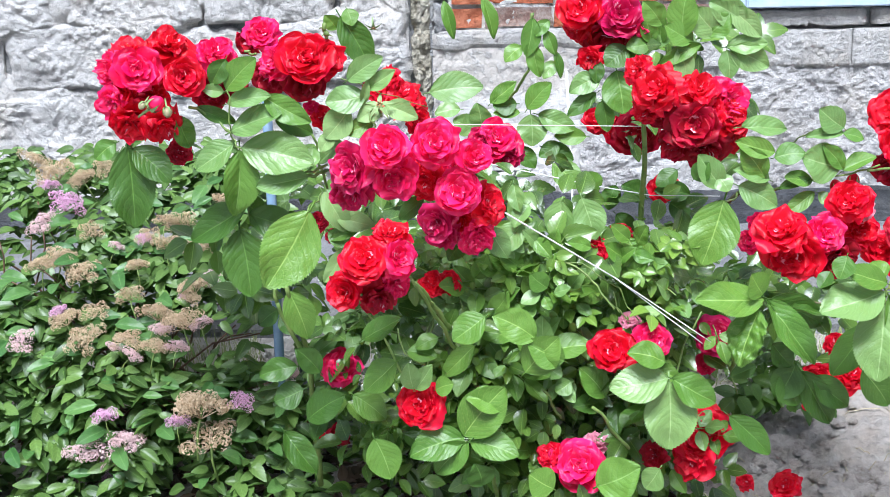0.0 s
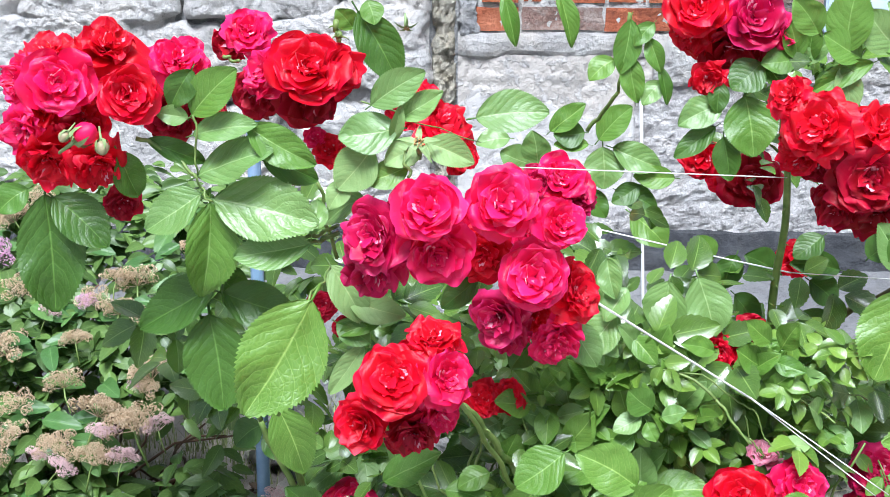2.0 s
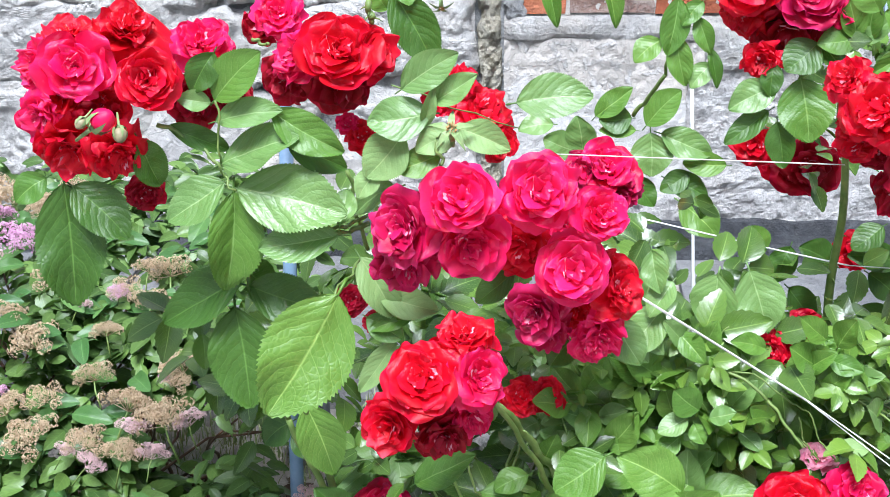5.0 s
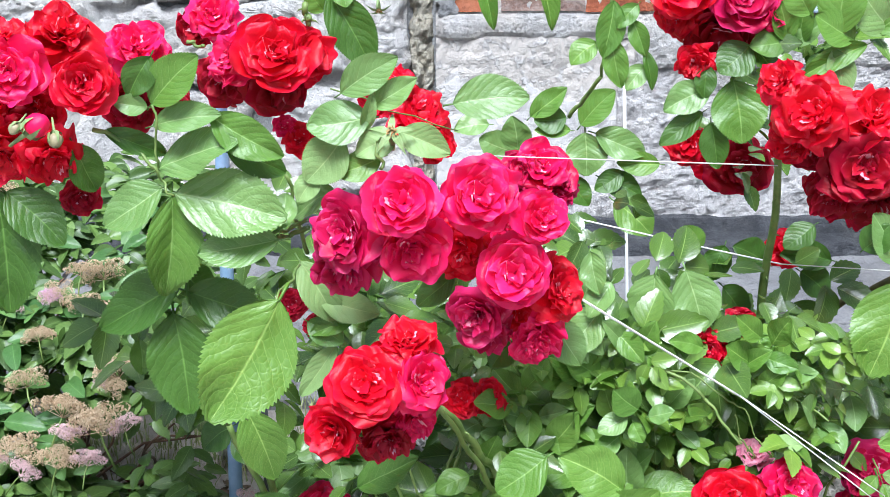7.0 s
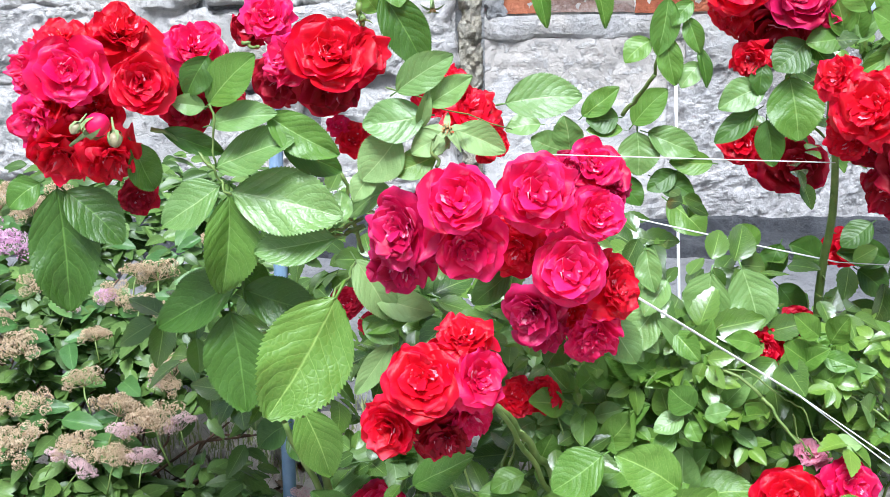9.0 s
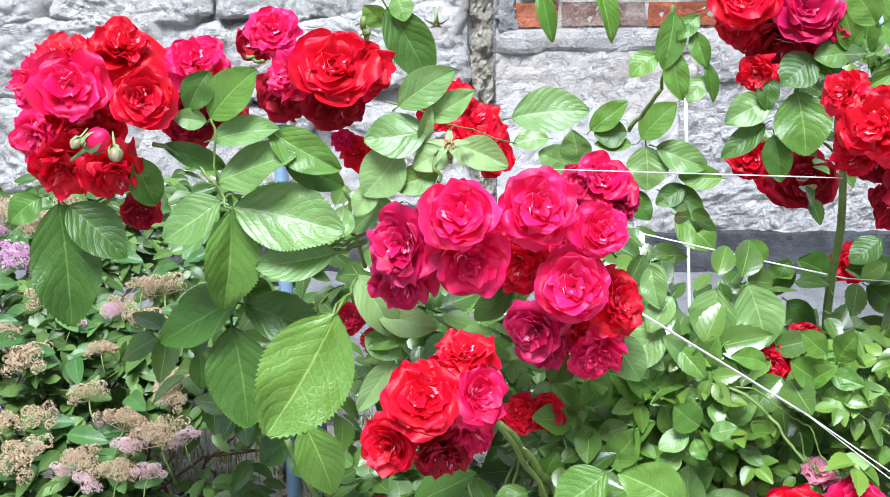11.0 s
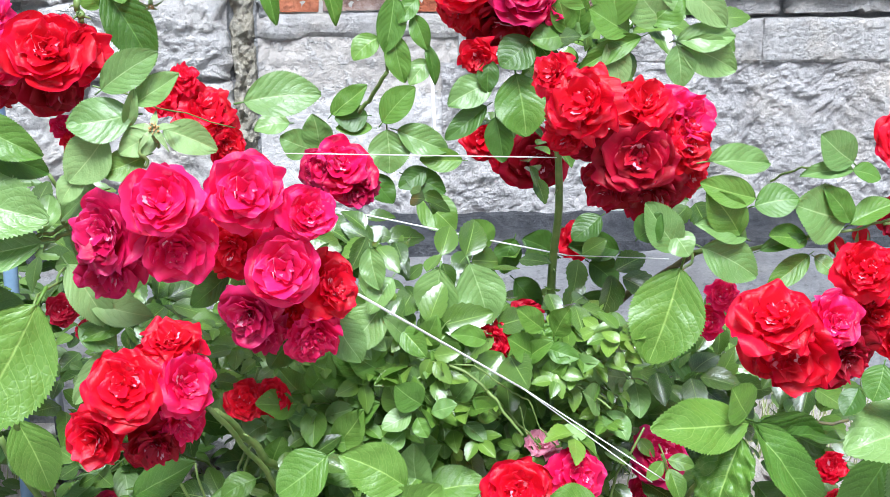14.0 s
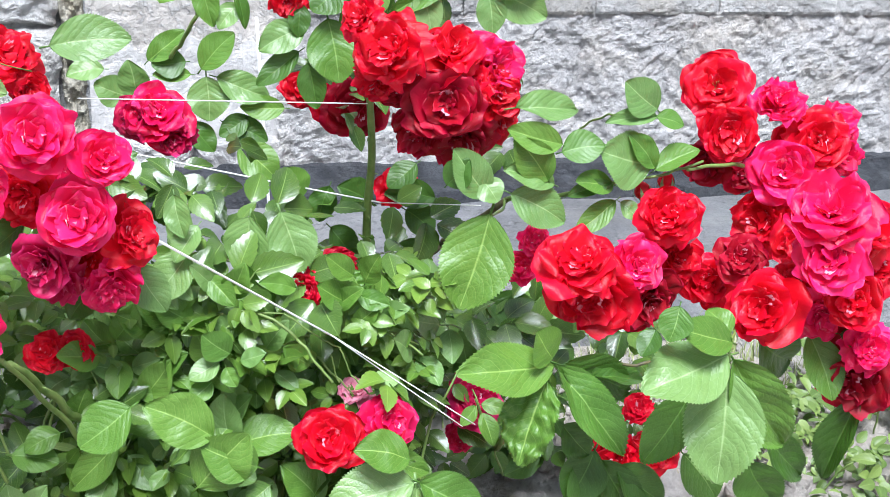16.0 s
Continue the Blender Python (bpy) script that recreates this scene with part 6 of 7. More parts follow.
leaf(-0.111, 1.069, 0.378, -0.141, 1.057, 0.418, 0.71, -0.07, -0.78, 0.62, 1, 1)
leaf(-0.063, 1.070, 0.341, -0.013, 1.060, 0.306, 0.69, 0.04, -0.83, 0.56, 0, 0)
leaf(0.075, 1.346, 0.901, 0.090, 1.333, 0.842, 0.35, -0.06, -0.90, 0.43, 0, 3)
leaf(0.136, 1.345, 0.907, 0.158, 1.333, 0.842, 0.35, 0.22, -0.80, 0.56, 2, 3)
leaf(-0.092, 1.349, 0.879, -0.044, 1.336, 0.798, 0.53, -0.05, -0.87, 0.49, 1, 0)
leaf(-0.098, 1.349, 0.859, -0.115, 1.337, 0.880, 0.94, -0.18, -0.96, 0.23, 0, 1)
leaf(-0.081, 1.348, 0.891, -0.071, 1.336, 0.866, 0.94, 0.11, -0.83, 0.55, 0, 0)
leaf(0.530, 1.300, 0.462, 0.606, 1.289, 0.426, 0.59, -0.42, -0.62, 0.66, 1, 0)
leaf(0.441, 1.299, 0.470, 0.491, 1.288, 0.459, 0.75, 0.06, -0.83, 0.56, 4, 1)
leaf(0.495, 1.300, 0.433, 0.512, 1.289, 0.385, 0.78, -0.08, -0.67, 0.74, 1, 0)
leaf(0.421, 1.299, 0.465, 0.398, 1.286, 0.499, 0.92, -0.23, -0.70, 0.67, 2, 1)
leaf(0.384, 1.299, 0.466, 0.370, 1.288, 0.428, 0.79, 0.02, -0.75, 0.66, 2, 0)
leaf(0.349, 1.297, 0.559, 0.380, 1.286, 0.527, 0.85, 0.09, -0.71, 0.70, 1, 1)
leaf(0.434, 1.297, 0.577, 0.466, 1.286, 0.553, 0.94, 0.11, -0.80, 0.59, 1, 0)
leaf(0.467, 1.297, 0.590, 0.412, 1.285, 0.602, 0.62, -0.40, -0.80, 0.45, 1, 1)
leaf(0.426, 1.298, 0.537, 0.461, 1.286, 0.511, 0.82, -0.35, -0.72, 0.60, 1, 0)
leaf(0.457, 1.299, 0.493, 0.414, 1.286, 0.513, 0.79, -0.01, -0.89, 0.45, 1, 1)
leaf(0.376, 1.298, 0.523, 0.355, 1.287, 0.487, 0.80, -0.01, -0.74, 0.67, 0, 0)
leaf(0.331, 1.299, 0.468, 0.296, 1.286, 0.503, 0.78, -0.20, -0.76, 0.62, 0, 1)
leaf(0.304, 1.300, 0.441, 0.343, 1.288, 0.422, 0.75, -0.30, -0.66, 0.69, 0, 0)
leaf(0.264, 1.298, 0.499, 0.225, 1.287, 0.476, 0.78, -0.31, -0.61, 0.72, 0, 2)
leaf(0.232, 1.298, 0.528, 0.198, 1.287, 0.506, 0.78, 0.16, -0.76, 0.63, 0, 1)
leaf(0.290, 1.297, 0.554, 0.303, 1.286, 0.502, 0.85, -0.22, -0.67, 0.71, 0, 0)
leaf(0.395, 1.297, 0.585, 0.360, 1.284, 0.610, 0.86, 0.16, -0.89, 0.42, 1, 1)
leaf(0.316, 1.296, 0.594, 0.301, 1.284, 0.631, 1.04, 0.08, -0.75, 0.66, 0, 0)
leaf(0.348, 1.296, 0.607, 0.334, 1.285, 0.570, 0.79, -0.01, -0.77, 0.63, 1, 1)
leaf(0.445, 1.296, 0.631, 0.411, 1.285, 0.609, 0.78, -0.20, -0.71, 0.68, 1, 0)
leaf(0.467, 1.300, 0.420, 0.432, 1.289, 0.398, 0.72, 0.12, -0.79, 0.60, 0, 1)
leaf(0.406, 1.300, 0.408, 0.369, 1.288, 0.444, 0.69, 0.05, -0.78, 0.62, 2, 0)
leaf(0.530, 1.301, 0.387, 0.494, 1.290, 0.365, 0.78, -0.42, -0.70, 0.57, 1, 1)
leaf(0.264, 1.300, 0.427, 0.223, 1.288, 0.449, 0.79, -0.27, -0.63, 0.73, 0, 0)
leaf(0.173, 1.300, 0.473, 0.210, 1.288, 0.449, 0.69, 0.27, -0.84, 0.47, 2, 1)
leaf(0.198, 1.301, 0.401, 0.158, 1.289, 0.422, 0.79, 0.05, -0.78, 0.62, 0, 0)
leaf(0.230, 1.080, 0.504, 0.206, 1.067, 0.528, 0.86, -0.37, -0.76, 0.54, 0, 0)
leaf(0.241, 1.080, 0.496, 0.261, 1.068, 0.509, 0.80, -0.29, -0.66, 0.69, 4, 1)
leaf(0.220, 1.080, 0.496, 0.191, 1.068, 0.486, 0.72, -0.42, -0.75, 0.51, 4, 0)
leaf(0.226, 1.080, 0.490, 0.235, 1.069, 0.474, 0.87, -0.19, -0.84, 0.50, 0, 1)
leaf(0.213, 1.081, 0.475, 0.191, 1.069, 0.462, 0.72, -0.04, -0.71, 0.70, 0, 2)
leaf(0.288, 1.168, 0.548, 0.263, 1.157, 0.519, 0.84, 0.05, -0.85, 0.53, 0, 1)
leaf(0.307, 1.169, 0.518, 0.290, 1.158, 0.488, 0.83, -0.31, -0.72, 0.62, 2, 0)
leaf(0.365, 1.169, 0.519, 0.387, 1.158, 0.486, 0.78, -0.36, -0.70, 0.62, 2, 1)
leaf(0.348, 1.170, 0.468, 0.336, 1.159, 0.425, 0.66, -0.34, -0.66, 0.67, 2, 0)
leaf(0.361, 1.171, 0.417, 0.387, 1.160, 0.390, 0.77, -0.04, -0.64, 0.77, 0, 1)
leaf(0.221, 1.169, 0.517, 0.190, 1.156, 0.545, 0.84, 0.19, -0.75, 0.64, 1, 0)
leaf(0.319, 1.171, 0.442, 0.295, 1.160, 0.410, 0.79, -0.18, -0.64, 0.75, 1, 2)
leaf(0.404, 1.169, 0.519, 0.427, 1.158, 0.487, 0.78, -0.09, -0.74, 0.67, 4, 0)
leaf(0.151, 1.169, 0.540, 0.127, 1.156, 0.569, 0.88, -0.15, -0.83, 0.53, 1, 1)
leaf(0.172, 1.172, 0.418, 0.197, 1.161, 0.384, 0.83, -0.31, -0.63, 0.71, 1, 0)
leaf(0.265, 1.168, 0.542, 0.246, 1.156, 0.571, 1.00, -0.37, -0.68, 0.63, 0, 0)
leaf(0.392, 1.170, 0.469, 0.374, 1.159, 0.442, 0.79, -0.19, -0.62, 0.76, 0, 0)
leaf(-0.183, 1.148, 0.451, -0.214, 1.138, 0.431, 0.96, 0.29, -0.59, 0.75, 1, 1)
leaf(-0.180, 1.148, 0.444, -0.151, 1.136, 0.417, 0.96, -0.09, -0.74, 0.67, 1, 0)
leaf(-0.273, 1.147, 0.548, -0.269, 1.136, 0.513, 0.67, 0.27, -0.79, 0.55, 0, 0)

cane((0.241, 1.099, 0.540), (0.283, 1.099, 0.535), 0.0009, 0.0008, 0.0, False, 0.002)
cane((0.283, 1.099, 0.535), (0.321, 1.100, 0.505), 0.0009, 0.0008, 0.0, False, 0.002)
cane((0.321, 1.100, 0.505), (0.339, 1.100, 0.495), 0.0009, 0.0008, 0.0, False, 0.002)
cane((0.337, 1.090, 0.499), (0.348, 1.091, 0.470), 0.0009, 0.0008, 0.0, False, 0.002)
cane((0.348, 1.091, 0.470), (0.366, 1.092, 0.448), 0.0009, 0.0008, 0.0, False, 0.002)
cane((0.328, 1.095, 0.492), (0.334, 1.096, 0.467), 0.0009, 0.0008, 0.0, False, 0.002)
cane((0.334, 1.096, 0.467), (0.351, 1.096, 0.446), 0.0009, 0.0008, 0.0, False, 0.002)
cane((0.378, 1.120, 0.507), (0.401, 1.120, 0.499), 0.0009, 0.0008, 0.0, False, 0.002)
cane((0.401, 1.120, 0.499), (0.422, 1.121, 0.485), 0.0009, 0.0008, 0.0, False, 0.002)
cane((0.210, 1.139, 0.510), (0.237, 1.138, 0.543), 0.0009, 0.0008, 0.0, False, 0.002)
cane((0.237, 1.138, 0.543), (0.263, 1.138, 0.569), 0.0009, 0.0008, 0.0, False, 0.002)
cane((0.108, 1.122, 0.430), (0.136, 1.121, 0.464), 0.0009, 0.0008, 0.0, False, 0.002)
cane((0.136, 1.121, 0.464), (0.170, 1.120, 0.485), 0.0009, 0.0008, 0.0, False, 0.002)
cane((0.170, 1.130, 0.481), (0.187, 1.129, 0.507), 0.0009, 0.0008, 0.0, False, 0.002)
cane((0.187, 1.129, 0.507), (0.190, 1.129, 0.539), 0.0009, 0.0008, 0.0, False, 0.002)
cane((0.293, 1.121, 0.440), (0.274, 1.120, 0.472), 0.0009, 0.0008, 0.0, False, 0.002)
cane((0.274, 1.120, 0.472), (0.244, 1.120, 0.493), 0.0009, 0.0008, 0.0, False, 0.002)
cane((0.086, 1.100, 0.515), (0.101, 1.101, 0.478), 0.0009, 0.0008, 0.0, False, 0.002)
cane((0.101, 1.101, 0.478), (0.112, 1.103, 0.427), 0.0009, 0.0008, 0.0, False, 0.002)
leaf(0.195, 1.117, 0.595, 0.157, 1.098, 0.555, 0.69, 0.07, -0.7, 0.65, 4, 0)
leaf(0.149, 1.118, 0.572, 0.183, 1.098, 0.548, 0.56, 0.2, -0.69, 0.51, 4, 1)
leaf(0.183, 1.116, 0.653, 0.190, 1.097, 0.617, 0.63, -0.23, -0.76, 0.51, 4, 1)
leaf(0.204, 1.117, 0.622, 0.180, 1.097, 0.595, 0.69, -0.29, -0.81, 0.52, 4, 3)
leaf(0.185, 1.119, 0.517, 0.149, 1.099, 0.549, 0.64, -0.2, -0.69, 0.48, 2, 1)
leaf(0.150, 1.121, 0.472, 0.185, 1.100, 0.498, 0.67, -0.22, -0.66, 0.45, 0, 1)
leaf(0.234, 1.119, 0.520, 0.208, 1.100, 0.500, 0.63, 0.22, -0.79, 0.69, 2, 1)
leaf(0.211, 1.118, 0.569, 0.235, 1.098, 0.547, 0.69, -0.19, -0.66, 0.5, 2, 3)
leaf(0.353, 1.118, 0.565, 0.327, 1.098, 0.593, 0.57, -0.12, -0.78, 0.49, 2, 0)
leaf(0.365, 1.118, 0.557, 0.375, 1.098, 0.591, 0.64, -0.1, -0.69, 0.6, 2, 2)
leaf(0.358, 1.119, 0.544, 0.386, 1.099, 0.541, 0.65, -0.26, -0.78, 0.53, 0, 1)
leaf(0.346, 1.119, 0.537, 0.319, 1.098, 0.563, 0.7, -0.01, -0.71, 0.46, 2, 0)
leaf(0.382, 1.119, 0.521, 0.404, 1.099, 0.536, 0.63, 0.27, -0.78, 0.55, 4, 3)
leaf(0.296, 1.118, 0.554, 0.264, 1.098, 0.569, 0.56, -0.08, -0.73, 0.45, 0, 1)
leaf(0.266, 1.120, 0.490, 0.284, 1.099, 0.524, 0.59, 0.07, -0.66, 0.48, 4, 3)
leaf(0.223, 1.121, 0.456, 0.247, 1.100, 0.486, 0.67, -0.09, -0.78, 0.58, 4, 0)
leaf(0.171, 1.121, 0.447, 0.203, 1.101, 0.464, 0.59, 0.05, -0.69, 0.54, 2, 3)
leaf(0.123, 1.120, 0.508, 0.141, 1.099, 0.546, 0.64, 0.27, -0.83, 0.54, 0, 1)
leaf(0.100, 1.121, 0.479, 0.079, 1.101, 0.505, 0.6, -0.1, -0.67, 0.59, 4, 2)
leaf(0.107, 1.121, 0.462, 0.126, 1.101, 0.489, 0.66, -0.12, -0.69, 0.61, 4, 2)
leaf(0.102, 1.122, 0.450, 0.081, 1.102, 0.467, 0.7, 0.3, -0.82, 0.46, 4, 3)
leaf(0.245, 1.121, 0.432, 0.224, 1.101, 0.465, 0.59, -0.28, -0.7, 0.54, 4, 3)
leaf(0.315, 1.119, 0.523, 0.335, 1.099, 0.515, 0.67, -0.21, -0.65, 0.61, 0, 2)
leaf(0.161, 1.12, 0.517, 0.128, 1.1, 0.541, 0.68, -0.16, -0.66, 0.48, 2, 0)
leaf(0.195, 1.12, 0.522, 0.161, 1.1, 0.555, 0.64, -0.22, -0.69, 0.58, 0, 0)
leaf(0.156, 1.12, 0.547, 0.184, 1.1, 0.572, 0.61, -0.02, -0.76, 0.57, 4, 3)
leaf(0.173, 1.12, 0.571, 0.195, 1.1, 0.554, 0.62, -0.25, -0.8, 0.45, 4, 3)
leaf(0.131, 1.12, 0.474, 0.098, 1.1, 0.493, 0.67, -0.02, -0.67, 0.63, 4, 0)
leaf(0.134, 1.12, 0.468, 0.125, 1.1, 0.449, 0.63, 0.29, -0.84, 0.61, 4, 0)
leaf(0.137, 1.12, 0.477, 0.16, 1.1, 0.495, 0.67, -0.1, -0.71, 0.57, 4, 1)
leaf(0.103, 1.12, 0.487, 0.081, 1.1, 0.478, 0.71, 0.05, -0.82, 0.47, 4, 3)
leaf(0.206, 1.12, 0.472, 0.233, 1.1, 0.456, 0.64, 0.12, -0.82, 0.67, 2, 3)
leaf(0.212, 1.12, 0.478, 0.2, 1.1, 0.518, 0.6, -0.13, -0.78, 0.67, 2, 0)
leaf(0.235, 1.12, 0.545, 0.245, 1.1, 0.583, 0.67, 0.02, -0.79, 0.54, 0, 3)
leaf(0.24, 1.12, 0.509, 0.217, 1.1, 0.53, 0.65, 0.0, -0.81, 0.49, 4, 0)
leaf(0.183, 1.12, 0.473, 0.16, 1.1, 0.458, 0.66, 0.18, -0.68, 0.68, 0, 2)
leaf(0.263, 1.12, 0.514, 0.245, 1.1, 0.547, 0.62, -0.15, -0.85, 0.54, 2, 3)
leaf(0.194, 1.12, 0.428, 0.17, 1.1, 0.414, 0.64, -0.15, -0.79, 0.63, 4, 3)
leaf(0.229, 1.12, 0.415, 0.245, 1.1, 0.449, 0.58, -0.23, -0.66, 0.66, 4, 1)
leaf(0.155, 1.12, 0.504, 0.177, 1.1, 0.497, 0.63, -0.12, -0.85, 0.64, 2, 1)
leaf(0.218, 1.12, 0.558, 0.2, 1.1, 0.586, 0.66, 0.04, -0.67, 0.48, 4, 3)
leaf(0.102, 1.12, 0.45, 0.131, 1.1, 0.44, 0.59, -0.05, -0.73, 0.52, 0, 0)
leaf(0.337, 1.12, 0.531, 0.357, 1.1, 0.557, 0.6, 0.1, -0.7, 0.58, 2, 3)
leaf(0.355, 1.12, 0.512, 0.374, 1.1, 0.538, 0.58, 0.12, -0.65, 0.47, 2, 1)
leaf(0.31, 1.12, 0.47, 0.284, 1.1, 0.498, 0.62, -0.1, -0.72, 0.48, 0, 2)
leaf(0.275, 1.12, 0.464, 0.296, 1.1, 0.454, 0.61, 0.28, -0.85, 0.66, 4, 0)


def gap(x, y, z):
    """Open places between the canes, through which stones and paving show."""
    a = 0.039 - 0.024 * y
    b = 0.978 - 0.474 * y
    c = 0.03 - 0.175 * y
    if y < 1.2 and abs(x - 0.072 - 0.03 * (1.1 - y)) < 0.036 and abs(z - 0.507 - 0.426 * (1.1 - y)) < 0.034:
        return True
    return abs(x - a) < 0.05 and abs(z - b) < 0.055 or abs(x - c) < 0.05 and b - 0.09 < z < b + 0.02 or abs(x - 0.024 + 0.243 * y) < 0.045 and abs(z - b) < 0.035 and noise.noise((x * 30, y * 30, z * 30)) < 0.15


def inner_place(rng):
    """Points within the body of the bush, thick low down and thin towards the top."""
    x, y, z = rng.uniform(-0.3, 0.74), rng.uniform(1.14, 1.5), rng.uniform(0.1, 0.66)
    if z > 0.58 and rng.random() < 0.6:
        return None
    if x > 0.48 and (z > 0.5 or z < 0.32 or y < 1.2):
        return None
    if z > 0.44 and x > 0.22 and rng.random() < 0.5:
        return None
    if x < 0.0 and z < 0.4 and (x < -0.12 or rng.random() < 0.65):
        return None
    if noise.noise((x * 7, y * 7, z * 7)) < -0.12 or gap(x, y, z):
        return None
    return x, y, z


def low_place(rng):
    x, y, z = rng.uniform(-0.1, 0.46), rng.uniform(1.08, 1.34), rng.uniform(0.12, 0.5)
    if noise.noise((x * 9 + 4, y * 9, z * 9)) < 0.02 or gap(x, y, z):
        return None
    return x, y, z


def top_place(rng):
    x, y, z = rng.uniform(0.34, 0.6), rng.uniform(1.28, 1.45), rng.uniform(0.66, 0.98)
    if noise.noise((x * 9 + 4, y * 9, z * 9)) < 0.12:
        return None
    return x, y, z


def back_place(rng):
    x, y, z = rng.uniform(-0.1, 0.75), rng.uniform(1.5, 1.95), rng.uniform(0.1, 0.4)
    if noise.noise((x * 6 + 4, y * 6, z * 9)) < 0.0 or z > 0.16 + 0.16 * (noise.noise((x * 5, y * 4, 2)) + 0.8):
        return None
    return x, y, z


# compound leaves over the lower body of the bush
for k in range(64):
    sx, sz = rose_rng.uniform(-0.1, 0.5), rose_rng.uniform(0.2, 0.52)
    if gap(sx, 1.17, sz):
        continue
    sy = 1.17 + 0.12 * noise.noise((sx * 8, sz * 8, 5)) + 0.1 * max(0, sz - 0.35)
    a = rose_rng.uniform(0, 6.28)
    spray(sx, sy, sz, math.cos(a), -0.5, 0.5 * math.sin(a) - 0.1, rose_rng.uniform(0.028, 0.054), rose_rng.choice((0, 2, 0, 4, 2, 1, 4)), rose_rng.choice((3, 5, 5)))
for k in range(14):
    a = (rose_rng.uniform(-0.05, 0.45), rose_rng.uniform(1.15, 1.25), rose_rng.uniform(0.12, 0.3))
    cane(a, (a[0] + rose_rng.uniform(-0.12, 0.12), a[1] - 0.02, a[2] + rose_rng.uniform(0.12, 0.28)), 0.0022, 0.0012, 0.0, False, 0.03)
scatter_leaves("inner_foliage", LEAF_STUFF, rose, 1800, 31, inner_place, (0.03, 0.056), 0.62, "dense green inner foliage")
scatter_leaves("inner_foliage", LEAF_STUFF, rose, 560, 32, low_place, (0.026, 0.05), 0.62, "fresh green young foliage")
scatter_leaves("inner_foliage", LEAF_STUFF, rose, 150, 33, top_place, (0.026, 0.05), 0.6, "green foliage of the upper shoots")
def fresh_place(rng):
    x, y, z = rng.uniform(-0.02, 0.44), rng.uniform(1.1, 1.22), rng.uniform(0.3, 0.56)
    if noise.noise((x * 11 + 7, y * 9, z * 11)) < -0.25 or gap(x, y, z):
        return None
    return x, y, z


scatter_leaves("inner_foliage", YOUNG_LEAF, rose, 1200, 38, fresh_place, (0.017, 0.034), 0.62, "small bright green young leaves")


def bottom_place(rng):
    x, y, z = rng.uniform(-0.04, 0.5), rng.uniform(1.06, 1.3), rng.uniform(0.0, 0.18)
    if noise.noise((x * 9 + 4, y * 9, z * 9)) < -0.05 or gap(x, y, z):
        return None
    return x, y, z


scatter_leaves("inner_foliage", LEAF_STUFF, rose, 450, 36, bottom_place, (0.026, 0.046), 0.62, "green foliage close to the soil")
def hollow_place(rng):
    x, y, z = rng.uniform(-0.02, 0.5), rng.uniform(1.28, 1.62), rng.uniform(0.02, 0.34)
    if noise.noise((x * 8 + 4, y * 8, z * 8)) < -0.15 or gap(x, y, z):
        return None
    return x, y, z


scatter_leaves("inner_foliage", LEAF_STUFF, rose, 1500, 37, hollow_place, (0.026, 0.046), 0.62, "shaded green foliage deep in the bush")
weed = new("weed_clump")
tagged(weed, "loose clump of small green weeds behind the rose", "weeds")
scatter_leaves("weed_foliage", WEED_LEAF, weed, 1300, 34, back_place, (0.02, 0.045), 0.66, "small rounded green leaves", up=1.0)
for k in range(9):
    wx, wy = rose_rng.uniform(0.0, 0.65), rose_rng.uniform(1.6, 1.9)
    bm = bmesh.new()
    tube(bm, bent((wx, wy, ground_height(wx, wy) - 0.01), (wx + rose_rng.uniform(-0.06, 0.06), wy - 0.03, ground_height(wx, wy) + rose_rng.uniform(0.1, 0.2)), 0.01, 7, 0.01, k), [0.002] * 7, 5)
    part("stem", bm, CANE, weed)


def edge_place(rng):
    a, r = rng.uniform(0, 6.28), 0.2 * math.sqrt(rng.random())
    x, y = 1.26 + 1.1 * r * math.cos(a), 1.58 + r * math.sin(a)
    z = ground_height(x, y) + rng.uniform(0.0, 0.07)
    return x, y, z


weed = new("weed_clump")
tagged(weed, "low yellowish green weeds on bare soil beside the rose", "weeds")
scatter_leaves("weed_foliage", WEED_PALE, weed, 620, 35, edge_place, (0.016, 0.036), 0.6, "small yellowish leaves", up=1.0)
for k in range(7):
    wx, wy = 1.24 + rose_rng.uniform(-0.15, 0.15), 1.62 + rose_rng.uniform(-0.1, 0.1)
    bm = bmesh.new()
    tube(bm, bent((wx, wy, ground_height(wx, wy) - 0.01), (wx + rose_rng.uniform(-0.05, 0.05), wy - 0.03, ground_height(wx, wy) + 0.07), 0.01, 7, 0.01, k), [0.0016] * 7, 5)
    part("stem", bm, CANE, weed)


# ---- spirea shrub ----
shrub = new("spirea_shrub")
shrub.location = (-0.013, 0.013, -0.006)
tagged(shrub, "low spreading shrub with pink and withered tan flower heads", "shrub")


def shrub_front(z):
    """How far back the front of the shrub's dome lies at a height."""
    return 1.28 + 0.55 * max(0.0, (z - 0.22) / 0.36) ** 1.8 - 0.1 * max(0.0, (0.22 - z) / 0.22) ** 1.4


def shrub_top(x):
    return 0.545 - 0.16 * max(0, x + 0.45) - 1.5 * max(0, x + 0.3)


def shrub_place(rng):
    x = rng.uniform(-1.4, -0.14)
    z = shrub_top(x) * (1.03 - 1.0 * rng.random() ** 1.15)
    y = shrub_front(z) + 0.05 * noise.noise((x * 6, z * 6, 3)) + 0.25 * rng.random() ** 2
    if z < 0.015 or noise.noise((x * 8, y * 8, z * 8)) < -0.08:
        return None
    if x > -0.42 and z < 0.42 and rng.random() < 0.4 or gap(x, y, z):
        return None
    return x, y, z


